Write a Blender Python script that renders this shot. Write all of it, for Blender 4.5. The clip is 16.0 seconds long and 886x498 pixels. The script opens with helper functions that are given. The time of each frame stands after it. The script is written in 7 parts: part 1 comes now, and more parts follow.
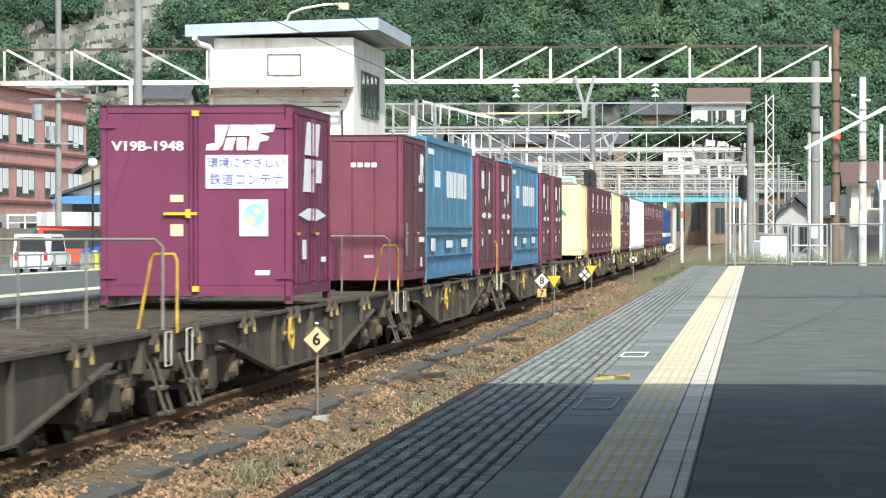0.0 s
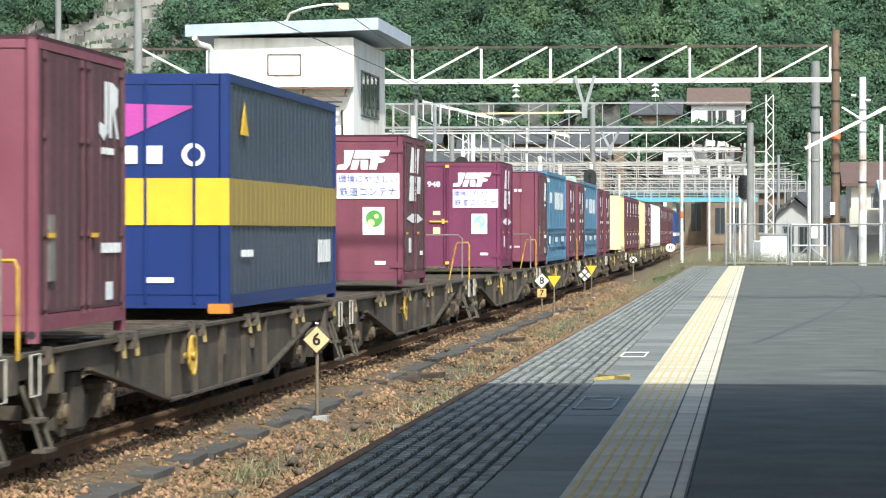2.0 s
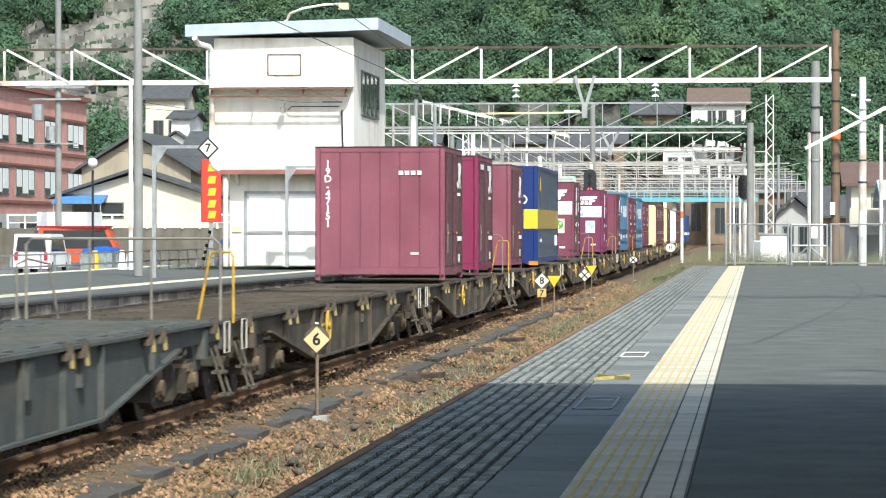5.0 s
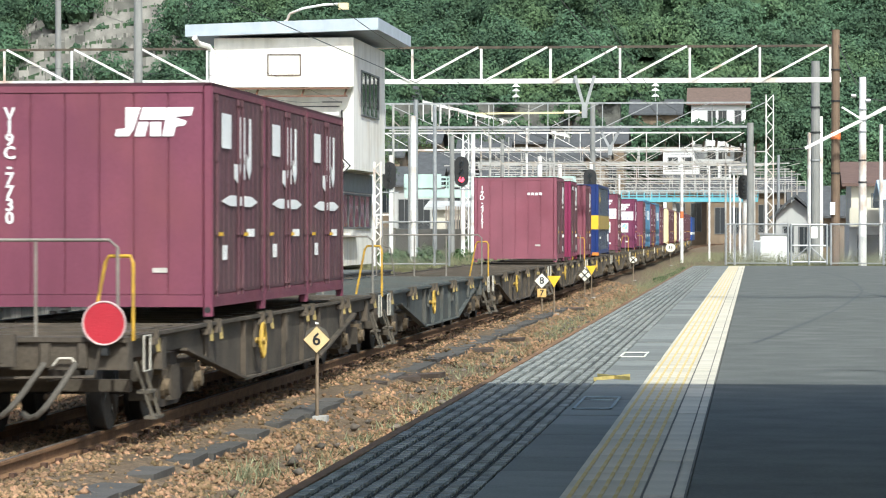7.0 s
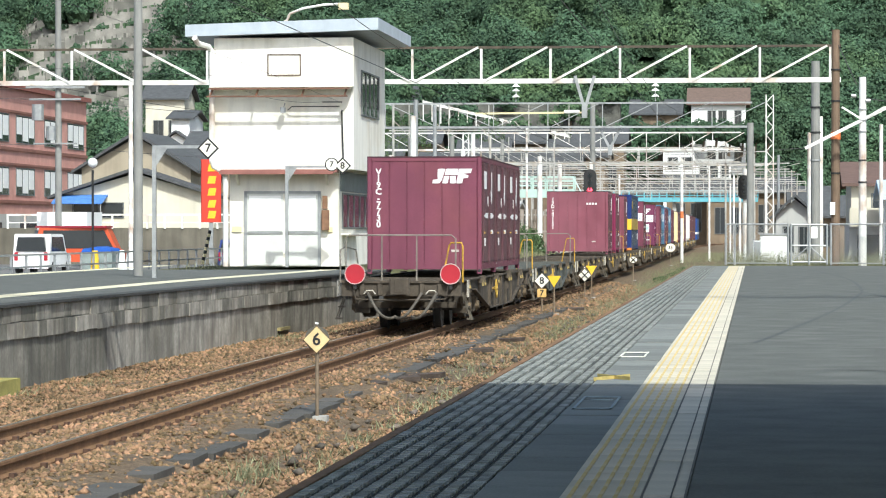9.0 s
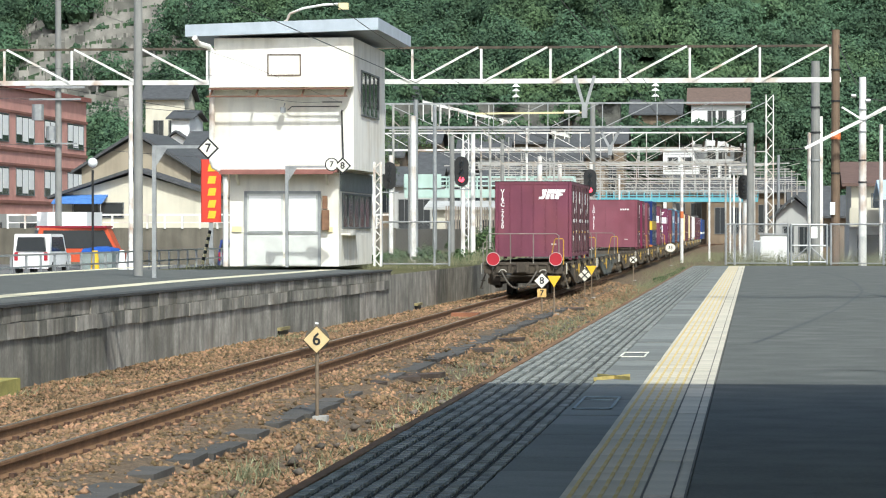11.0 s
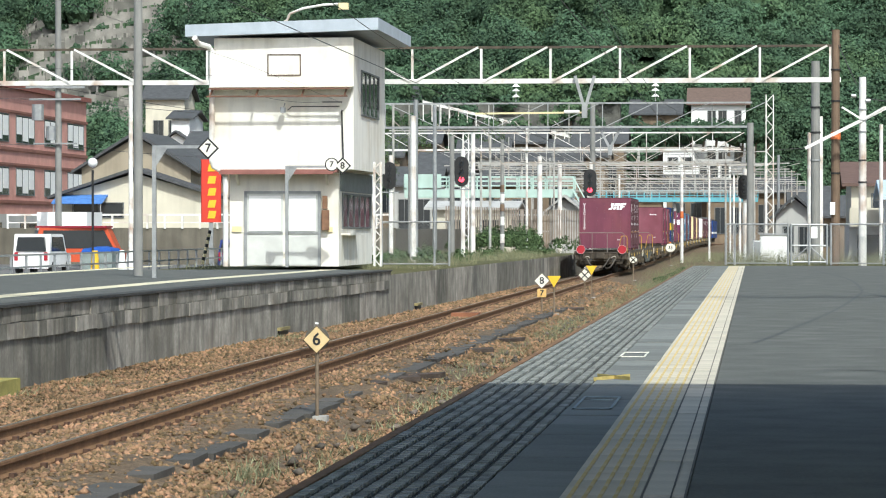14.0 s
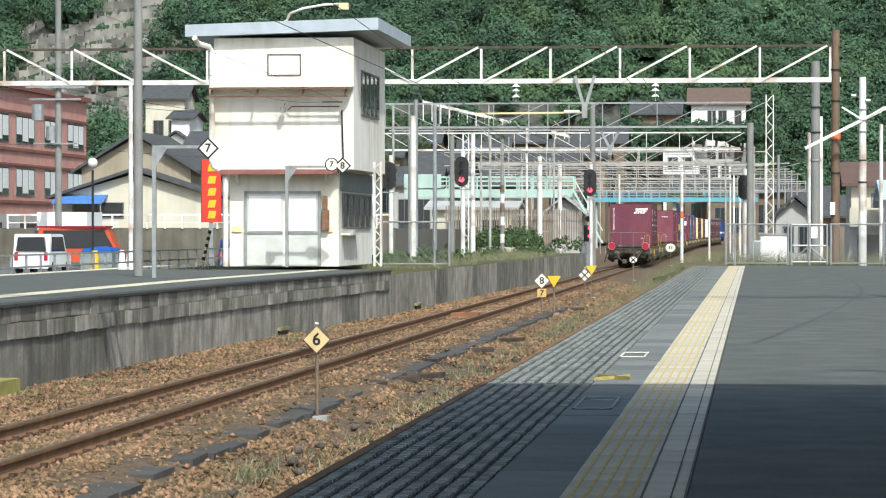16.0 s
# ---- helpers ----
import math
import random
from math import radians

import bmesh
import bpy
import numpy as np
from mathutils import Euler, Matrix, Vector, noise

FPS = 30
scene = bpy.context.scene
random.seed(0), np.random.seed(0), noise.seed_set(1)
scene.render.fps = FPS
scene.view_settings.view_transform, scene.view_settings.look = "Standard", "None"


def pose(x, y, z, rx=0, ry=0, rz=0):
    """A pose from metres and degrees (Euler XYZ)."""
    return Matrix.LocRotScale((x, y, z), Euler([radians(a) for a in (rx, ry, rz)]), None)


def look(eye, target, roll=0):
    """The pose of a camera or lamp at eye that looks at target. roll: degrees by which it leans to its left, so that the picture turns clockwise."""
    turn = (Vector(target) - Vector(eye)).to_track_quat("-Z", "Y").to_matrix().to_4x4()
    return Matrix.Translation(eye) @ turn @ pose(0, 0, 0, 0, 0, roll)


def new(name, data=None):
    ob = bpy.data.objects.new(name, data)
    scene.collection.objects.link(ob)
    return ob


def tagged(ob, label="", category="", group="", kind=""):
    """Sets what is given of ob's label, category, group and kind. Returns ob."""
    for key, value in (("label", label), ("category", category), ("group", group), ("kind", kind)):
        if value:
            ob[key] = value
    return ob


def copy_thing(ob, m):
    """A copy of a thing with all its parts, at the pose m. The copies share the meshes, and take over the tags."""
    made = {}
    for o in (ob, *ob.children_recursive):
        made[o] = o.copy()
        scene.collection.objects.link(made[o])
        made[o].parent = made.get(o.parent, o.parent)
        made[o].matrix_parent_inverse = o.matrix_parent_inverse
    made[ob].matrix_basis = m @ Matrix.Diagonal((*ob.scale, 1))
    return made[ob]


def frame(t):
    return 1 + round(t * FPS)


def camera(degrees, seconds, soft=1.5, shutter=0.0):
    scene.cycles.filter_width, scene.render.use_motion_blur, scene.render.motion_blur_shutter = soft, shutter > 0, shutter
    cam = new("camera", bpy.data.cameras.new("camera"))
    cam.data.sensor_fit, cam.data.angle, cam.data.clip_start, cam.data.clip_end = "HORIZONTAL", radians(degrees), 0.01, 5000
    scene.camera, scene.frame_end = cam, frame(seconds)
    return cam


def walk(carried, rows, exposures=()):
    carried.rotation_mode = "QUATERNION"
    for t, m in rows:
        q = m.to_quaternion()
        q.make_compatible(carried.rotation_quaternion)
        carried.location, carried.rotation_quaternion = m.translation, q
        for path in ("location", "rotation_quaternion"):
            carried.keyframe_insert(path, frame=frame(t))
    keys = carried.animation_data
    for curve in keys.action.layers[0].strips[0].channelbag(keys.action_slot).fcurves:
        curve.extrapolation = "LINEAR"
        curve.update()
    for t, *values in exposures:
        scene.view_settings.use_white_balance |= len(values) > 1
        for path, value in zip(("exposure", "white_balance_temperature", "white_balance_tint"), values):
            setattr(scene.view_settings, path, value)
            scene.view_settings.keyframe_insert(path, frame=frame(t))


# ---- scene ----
cam = camera(15.502, 16.0, soft=1.1, shutter=0.25)
EYE = 1.08
eye_pose = Matrix.Translation((0, 0, EYE)) @ pose(0, 0, 0, 90 - 0.317, 0, 5.464)
walk(cam, [(0, eye_pose), (16, eye_pose)], exposures=[(0, 0.53, 6080, 3), (6.5, 0.48, 6080, 3), (8.5, 0.41, 6080, 3), (11.5, 0.2, 6080, 3), (16, 0.15, 6080, 3)])

# ---- light ----
SUN_EL, SUN_AZ = 47.0, 22.0      # height, and how far the sun stands to the right of straight behind the camera
world = bpy.data.worlds.new("sky")
scene.world = world
world.use_nodes = True
wn = world.node_tree.nodes
sky = wn.new("ShaderNodeTexSky")
sky.sky_type, sky.sun_disc = "NISHITA", False
sky.sun_elevation, sky.sun_rotation = radians(SUN_EL), radians(180 - SUN_AZ)
sky.air_density, sky.dust_density = 0.9, 3.5
world.node_tree.links.new(sky.outputs[0], wn["Background"].inputs[0])
wn["Background"].inputs[1].default_value = 0.175
sun = new("sun", bpy.data.lights.new("sun", "SUN"))
sun.data.energy, sun.data.angle, sun.data.color = 3.8, radians(0.53), (1.0, 0.965, 0.9)
sd = Vector((math.sin(radians(SUN_AZ)) * math.cos(radians(SUN_EL)), -math.cos(radians(SUN_AZ)) * math.cos(radians(SUN_EL)), math.sin(radians(SUN_EL))))
sun.matrix_world = look(sd * 50, (0, 0, 0))

# ---- materials ----
MATS = {}


def mat(name, base, rough=0.7, metal=0.0, var=0.25, scale=3.0, fine=40.0, bump=0.25, dist=0.01, tint=None, streak=0.0, sfreq=2.6, spec=0.4, rnd=0.0, emit=0.0):
    """A worn surface: base colour, two scales of variation, tint where it is stained, streak for runs down a wall, rnd for piece to piece."""
    if name in MATS:
        return MATS[name]
    m = bpy.data.materials.new(name)
    m.use_nodes = True
    nt = m.node_tree
    n, l = nt.nodes, nt.links
    p = n["Principled BSDF"]
    co = n.new("ShaderNodeTexCoord")
    def tex(sc, detail, vec):
        t = n.new("ShaderNodeTexNoise")
        t.inputs["Scale"].default_value, t.inputs["Detail"].default_value = sc, detail
        l.new(vec, t.inputs["Vector"])
        return t.outputs["Fac"]
    def mixc(f, a, b, kind="MIX"):
        x = n.new("ShaderNodeMix")
        x.data_type, x.blend_type = "RGBA", kind
        for s, v in ((x.inputs[0], f), (x.inputs[6], a), (x.inputs[7], b)):
            if hasattr(v, "is_output"):
                l.new(v, s)
            elif isinstance(v, (int, float)):
                s.default_value = v
            else:
                s.default_value = (*v[:3], 1)
        return x.outputs[2]
    def ramp(f, lo, hi, a=0.0, b=1.0):
        r = n.new("ShaderNodeMapRange")
        l.new(f, r.inputs[0])
        for i, v in enumerate((lo, hi, a, b)):
            r.inputs[i + 1].default_value = v
        return r.outputs[0]
    vec = co.outputs["Object"]
    big, small = tex(scale, 4, vec), tex(fine, 3, vec)
    dark, light = [c * (1 - var) for c in base], [min(0.95, c * (1 + var)) for c in base]
    c = mixc(ramp(big, 0.3, 0.7), dark, light)
    c = mixc(ramp(small, 0.3, 0.7, 0, 0.5), c, dark)
    if tint:
        c = mixc(ramp(tex(scale * 0.6, 6, vec), 0.5, 0.72, 0, 0.75), c, tint)
    if streak:
        sc = n.new("ShaderNodeMapping")
        sc.inputs["Scale"].default_value = (1, 1, 0.13)
        l.new(vec, sc.inputs["Vector"])
        c = mixc(ramp(tex(sfreq, 6, sc.outputs[0]), 0.45, 0.68, 0, streak), c, [x * 0.35 for x in base])
    if rnd:
        oi = n.new("ShaderNodeObjectInfo")
        gi = n.new("ShaderNodeNewGeometry")
        ad = n.new("ShaderNodeMath")
        ad.operation = "ADD"
        l.new(oi.outputs["Random"], ad.inputs[0])
        l.new(gi.outputs["Random Per Island"], ad.inputs[1])
        fr = n.new("ShaderNodeMath")
        fr.operation = "FRACT"
        l.new(ad.outputs[0], fr.inputs[0])
        hs = n.new("ShaderNodeHueSaturation")
        l.new(ramp(fr.outputs[0], 0, 1, 1 - rnd, 1 + rnd), hs.inputs["Value"])
        l.new(ramp(fr.outputs[0], 0, 1, 0.5 + rnd * 0.03, 0.5 - rnd * 0.03), hs.inputs["Hue"])
        l.new(c, hs.inputs["Color"])
        c = hs.outputs[0]
    l.new(c, p.inputs["Base Color"])
    l.new(ramp(small, 0.2, 0.8, max(0.04, rough - 0.12), min(1, rough + 0.12)), p.inputs["Roughness"])
    p.inputs["Metallic"].default_value = metal
    p.inputs["Specular IOR Level"].default_value = spec
    if bump:
        b = n.new("ShaderNodeBump")
        b.inputs["Strength"].default_value, b.inputs["Distance"].default_value = bump, dist
        l.new(small, b.inputs["Height"])
        l.new(b.outputs[0], p.inputs["Normal"])
    if emit:
        p.inputs["Emission Color"].default_value = (*base, 1)
        p.inputs["Emission Strength"].default_value = emit
    MATS[name] = m
    return m


MAROON = mat("maroon_paint", (0.155, 0.041, 0.068), 0.5, var=0.14, scale=1.2, fine=25, bump=0.08, tint=(0.2, 0.06, 0.07), streak=0.25)
MAGENTA = mat("magenta_paint", (0.19, 0.022, 0.066), 0.45, var=0.1, scale=1.2, fine=25, bump=0.06)
FADED = mat("faded_maroon_paint", (0.215, 0.068, 0.092), 0.55, var=0.14, scale=1.0, fine=20, bump=0.08, tint=(0.16, 0.035, 0.055), streak=0.2)
NAVY = mat("navy_paint", (0.012, 0.03, 0.135), 0.4, var=0.12, scale=1.0, bump=0.05)
YELLOW = mat("yellow_paint", (0.75, 0.46, 0.03), 0.5, var=0.1, scale=4, bump=0.05)
SKYBLUE = mat("sky_blue_paint", (0.085, 0.225, 0.36), 0.45, var=0.12, scale=1.0, bump=0.05, streak=0.2)
CREAM = mat("cream_paint", (0.72, 0.62, 0.36), 0.5, var=0.08, scale=1.0, bump=0.05, streak=0.15)
WHITE = mat("white_paint", (0.8, 0.8, 0.78), 0.5, var=0.06, scale=4, bump=0.04)
POLEWHITE = mat("weathered_white_steel", (0.74, 0.73, 0.69), 0.5, var=0.12, scale=2, fine=15, bump=0.1, tint=(0.3, 0.16, 0.08))
# Dusty steel, painted darker to carry the shade under the wagons.
BOGIE = mat("shade_dark_dusty_steel", (0.042, 0.034, 0.025), 0.85, var=0.4, scale=4, fine=30, bump=0.4, tint=(0.085, 0.064, 0.04))
DIRT = mat("dusty_brown_steel", (0.068, 0.055, 0.04), 0.8, var=0.35, scale=3, fine=30, bump=0.3, tint=(0.12, 0.092, 0.064))
BLACK = mat("black_steel", (0.02, 0.02, 0.02), 0.6, var=0.3)
GREY = mat("galvanised_steel", (0.36, 0.37, 0.37), 0.45, metal=0.5, var=0.2, scale=4, bump=0.1)
RUST = mat("rusty_rail", (0.19, 0.105, 0.05), 0.8, var=0.3, scale=5, fine=40, bump=0.4, tint=(0.12, 0.062, 0.03))
RAILTOP = mat("worn_rail_head", (0.3, 0.25, 0.21), 0.35, metal=0.7, var=0.2)
RED = mat("red_reflector", (0.37, 0.022, 0.035), 0.35, var=0.1)
REDLAMP = mat("red_signal_light", (1.0, 0.06, 0.1), 0.3, emit=2.5, var=0.0, bump=0)
BALLAST = mat("brown_ballast", (0.15, 0.105, 0.062), 0.9, var=0.45, scale=9, fine=26, bump=1.0, dist=0.05, tint=(0.1, 0.075, 0.05))
STONE = mat("ballast_stone", (0.22, 0.14, 0.072), 0.9, var=0.5, scale=0.7, fine=60, bump=0.3, rnd=0.6)
GRASSY = mat("weedy_earth", (0.1, 0.095, 0.035), 0.95, var=0.4, scale=4, fine=30, bump=0.8, dist=0.04)
ASPHALT = mat("platform_asphalt", (0.092, 0.096, 0.085), 0.85, var=0.25, scale=2.2, fine=45, bump=0.6, dist=0.006, tint=(0.125, 0.127, 0.115))
CONC = mat("weathered_concrete", (0.36, 0.35, 0.32), 0.85, var=0.25, scale=1.5, fine=30, bump=0.3, tint=(0.2, 0.19, 0.17), rnd=0.08)
WALLC = mat("stained_platform_wall", (0.275, 0.257, 0.215), 0.9, var=0.45, scale=1.6, fine=14, bump=0.5, tint=(0.15, 0.13, 0.1), streak=0.6, sfreq=4.5, rnd=0.4)
SLAB = mat("grey_slab", (0.175, 0.183, 0.168), 0.8, var=0.22, scale=2.0, fine=60, bump=0.3, tint=(0.13, 0.136, 0.125), rnd=0.2)
RIBM = mat("ribbed_slab_bar", (0.22, 0.23, 0.21), 0.75, var=0.25, scale=2.0, fine=60, bump=0.2, tint=(0.14, 0.147, 0.135), rnd=0.32)
TACT = mat("cream_tactile_tile", (0.5, 0.46, 0.365), 0.8, var=0.12, scale=2.0, fine=50, bump=0.2, rnd=0.1)
TACTY = mat("yellow_tactile_bar", (0.55, 0.41, 0.15), 0.75, var=0.15, scale=3.0, fine=50, bump=0.2, tint=(0.5, 0.45, 0.33))
PLASTER = mat("white_plaster", (0.8, 0.775, 0.7), 0.85, var=0.06, scale=1.0, fine=20, bump=0.15, tint=(0.62, 0.55, 0.42), streak=0.22, sfreq=3.5)
DARKGLASS = mat("dark_window_glass", (0.03, 0.035, 0.04), 0.08, var=0.1, bump=0, spec=0.8)
# Red cladding, made paler so haze and side light lie in the colour.
BRICKRED = mat("red_tile_cladding", (0.55, 0.29, 0.24), 0.7, var=0.15, scale=1, fine=12, bump=0.2)
TILE = mat("grey_roof_tile", (0.07, 0.073, 0.075), 0.85, var=0.25, scale=2, fine=15, bump=0.4)
# The extra blue in this green stands for haze over the hill.
LEAF = mat("hill_foliage", (0.062, 0.113, 0.064), 0.85, var=0.5, scale=0.13, fine=0.7, bump=0, rnd=0.25, spec=0.2, tint=(0.1, 0.155, 0.065))
BARK = mat("tree_bark", (0.1, 0.075, 0.05), 0.9, var=0.3)


# ---- building blocks ----
class Geo:
    """Collects boxes, rods and plates into one mesh."""
    def __init__(self):
        self.v, self.f = [], []
    def add(self, vs, fs):
        k = len(self.v)
        self.v += [tuple(p) for p in vs]
        self.f += [tuple(i + k for i in q) for q in fs]
        return self
    def box(self, x0, x1, y0, y1, z0, z1, c=0.0):
        if c:
            return self.prism([(x0 + c, y0), (x1 - c, y0), (x1, y0 + c), (x1, y1 - c), (x1 - c, y1), (x0 + c, y1), (x0, y1 - c), (x0, y0 + c)], z0, z1)
        return self.add([(x0, y0, z0), (x1, y0, z0), (x1, y1, z0), (x0, y1, z0), (x0, y0, z1), (x1, y0, z1), (x1, y1, z1), (x0, y1, z1)],
                        [(3, 2, 1, 0), (4, 5, 6, 7), (0, 1, 5, 4), (1, 2, 6, 5), (2, 3, 7, 6), (3, 0, 4, 7)])
    def prism(self, pts, a, b, axis="z"):
        n = len(pts)
        def to(p, h):
            return {"z": (p[0], p[1], h), "x": (h, p[0], p[1]), "y": (p[0], h, p[1])}[axis]
        fs = [tuple(range(n - 1, -1, -1)), tuple(range(n, 2 * n))] + [(i, (i + 1) % n, n + (i + 1) % n, n + i) for i in range(n)]
        if axis == "y":
            fs = [tuple(reversed(q)) for q in fs]
        return self.add([to(p, a) for p in pts] + [to(p, b) for p in pts], fs)
    def rod(self, p, q, r, n=8, r2=None):
        p, q = Vector(p), Vector(q)
        d = (q - p).normalized()
        u = d.orthogonal().normalized()
        w = d.cross(u)
        r2 = r if r2 is None else r2
        ring = [(math.cos(2 * math.pi * i / n), math.sin(2 * math.pi * i / n)) for i in range(n)]
        return self.add([p + (u * c + w * s) * r for c, s in ring] + [q + (u * c + w * s) * r2 for c, s in ring],
                        [tuple(range(n - 1, -1, -1)), tuple(range(n, 2 * n))] + [(i, (i + 1) % n, n + (i + 1) % n, n + i) for i in range(n)])
    def tube(self, pts, r, n=6):
        """One continuous bent tube."""
        p = [Vector(q) for q in pts]
        shut = (p[0] - p[-1]).length < 1e-6
        if shut:
            p = p[:-1]
        m, u, vs, fs = len(p), None, [], []
        for i in range(m):
            a = p[i - 1] if i or shut else p[i]
            b = p[(i + 1) % m] if i < m - 1 or shut else p[i]
            d = (b - a).normalized()
            u = d.orthogonal().normalized() if u is None else (u - d * u.dot(d)).normalized()
            w = d.cross(u)
            vs += [p[i] + (u * math.cos(2 * math.pi * k / n) + w * math.sin(2 * math.pi * k / n)) * r for k in range(n)]
        for i in range(m if shut else m - 1):
            j = (i + 1) % m
            fs += [(i * n + k, i * n + (k + 1) % n, j * n + (k + 1) % n, j * n + k) for k in range(n)]
        if not shut:
            fs += [tuple(range(n - 1, -1, -1)), tuple(range((m - 1) * n, m * n))]
        return self.add(vs, fs)
    def bar(self, p, q, w, h=None):
        """A square bar from p to q."""
        p, q = Vector(p), Vector(q)
        d = (q - p).normalized()
        s = Vector((0, 1, 0)) if abs(d.y) < 0.9 else Vector((1, 0, 0))
        u = d.cross(s).normalized()
        s = u.cross(d)
        h = w if h is None else h
        c = [u * a * w / 2 + s * b * h / 2 for a, b in ((-1, -1), (1, -1), (1, 1), (-1, 1))]
        return self.add([p + k for k in c] + [q + k for k in c], [(3, 2, 1, 0), (4, 5, 6, 7), (0, 1, 5, 4), (1, 2, 6, 5), (2, 3, 7, 6), (3, 0, 4, 7)])
    def mesh(self, name, m):
        me = bpy.data.meshes.new(name)
        me.from_pydata([tuple(p) for p in self.v], [], self.f)
        me.materials.append(m)
        bm = bmesh.new()
        bm.from_mesh(me)
        bmesh.ops.recalc_face_normals(bm, faces=bm.faces)
        bm.to_mesh(me)
        bm.free()
        return me


def thing(name, label, category, at=None, group="", kind=""):
    ob = tagged(new(name), label, category, group, kind)
    if at is not None:
        ob.matrix_basis = at if isinstance(at, Matrix) else pose(*at)
    return ob


def part(name, geo, m, parent, label="", at=None):
    ob = new(name, geo if isinstance(geo, bpy.types.Mesh) else geo.mesh(name, m))
    ob.parent = parent
    if at is not None:
        ob.matrix_basis = at
    return tagged(ob, label)


def solid(name, geo, m, label, category="", kind="", group="", at=None):
    ob = tagged(new(name, geo.mesh(name, m)), label, category, group, kind)
    if at is not None:
        ob.matrix_basis = at if isinstance(at, Matrix) else pose(*at)
    return ob


def letters(name, text, size, m, parent, at, label="", thick=0.004, align="CENTER", stretch=1.0, lead=1.0, bold=0.018):
    """Writing as a thin mesh; it lies in x-z, readable from -y, before at is applied."""
    cu = bpy.data.curves.new(name, "FONT")
    cu.body, cu.size, cu.extrude, cu.align_x, cu.align_y, cu.space_line, cu.resolution_u, cu.offset = text, size, thick, align, "CENTER", lead, 2, size * bold
    ob = bpy.data.objects.new(name, cu)
    me = bpy.data.meshes.new_from_object(ob)
    bpy.data.objects.remove(ob)
    me.transform(Matrix.Rotation(radians(90), 4, "X") @ Matrix.Diagonal((stretch, 1, 1, 1)))
    me.materials.clear()
    me.materials.append(m)
    return part(name, me, m, parent, label, at)


RAIL = EYE - 1.975      # rail top
GROUND = RAIL - 0.2
FAR = []             # what belongs to the distant hillside; it is set back as one
FAR_BACK = Matrix.Translation((0, 0, EYE)) @ Matrix.Scale(1.65, 4) @ Matrix.Translation((0, 0, -EYE))

# ---- ground, track, platforms ----
def centre(y):
    """Where the track's centre line runs across, y metres ahead."""
    pts = ((-400, -7.09), (100, -7.09), (190, -7.25), (300, -7.75), (400, -8.1), (440, -7.7), (500, -6.2), (600, -2.5), (900, 12))
    for (a, p), (b, q) in zip(pts[:-1], pts[1:]):
        if y <= b:
            k = (y - a) / (b - a)
            return (p + (q - p) * k) * 0.9873
    return pts[-1][1] * 0.9873


def smooth_centre(y):
    return sum(centre(y + d) for d in (-24, -16, -8, 0, 8, 16, 24)) / 7


def left_edge(y):
    """The far platform's edge."""
    return float(np.interp(y, (-60, 46, 66, 88, 175), (-10.95, -10.95, -10.7, -10.1, -9.2)))


def sheet(xs, ys, height):
    g = Geo()
    n = len(ys)
    g.v = [(x, y, height(x, y)) for x in xs for y in ys]
    g.f = [(i * n + j, (i + 1) * n + j, (i + 1) * n + j + 1, i * n + j + 1) for i in range(len(xs) - 1) for j in range(n - 1)]
    return g


def ground_z(x, y):
    c = smooth_centre(y)
    d = abs(x - c)
    z = GROUND - 0.18
    z += 0.222 * max(0, min(1, (2.3 - d) / 0.9)) + 0.02 * noise.noise((x * 0.7, y * 0.7, 0)) + 0.012 * noise.noise((x * 3, y * 3, 5))
    if x < -25:
        z += min(1, (-25 - x) / 6) * 0.5
    return z


def hill_z(x, y):
    base = y - (330 + 0.25 * abs(x + 20)) + 16 * noise.noise((x * 0.02, y * 0.012, 3))
    return max(0, base) * 0.62 + (2.2 * noise.noise((x * 0.06, y * 0.06, 1)) if base > 0 else 0)


def terrain(x, y):
    return ground_z(x, y) + hill_z(x, y)


xs = sorted(set([round(v, 2) for v in np.concatenate([np.linspace(-900, -120, 14), np.linspace(-110, -20, 46), np.linspace(-19, 4, 58), np.linspace(5, 60, 28), np.linspace(80, 900, 14)])]))
ys = sorted(set([round(v, 2) for v in np.concatenate([np.linspace(-600, -30, 12), np.linspace(-20, 130, 200), np.linspace(132, 330, 60), np.linspace(335, 620, 72), np.linspace(640, 2200, 16)])]))
solid("ground", sheet(xs, [y for y in ys if y < 700] + [1200, 2200], ground_z), BALLAST, "brown stony ballast and weedy earth of the station yard", "ground", "structure")
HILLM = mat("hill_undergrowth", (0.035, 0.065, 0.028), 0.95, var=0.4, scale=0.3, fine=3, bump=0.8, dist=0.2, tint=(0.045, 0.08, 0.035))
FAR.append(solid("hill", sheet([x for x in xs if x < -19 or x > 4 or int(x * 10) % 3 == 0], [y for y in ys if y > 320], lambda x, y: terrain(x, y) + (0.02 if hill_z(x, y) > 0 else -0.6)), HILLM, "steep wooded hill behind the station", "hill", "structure"))


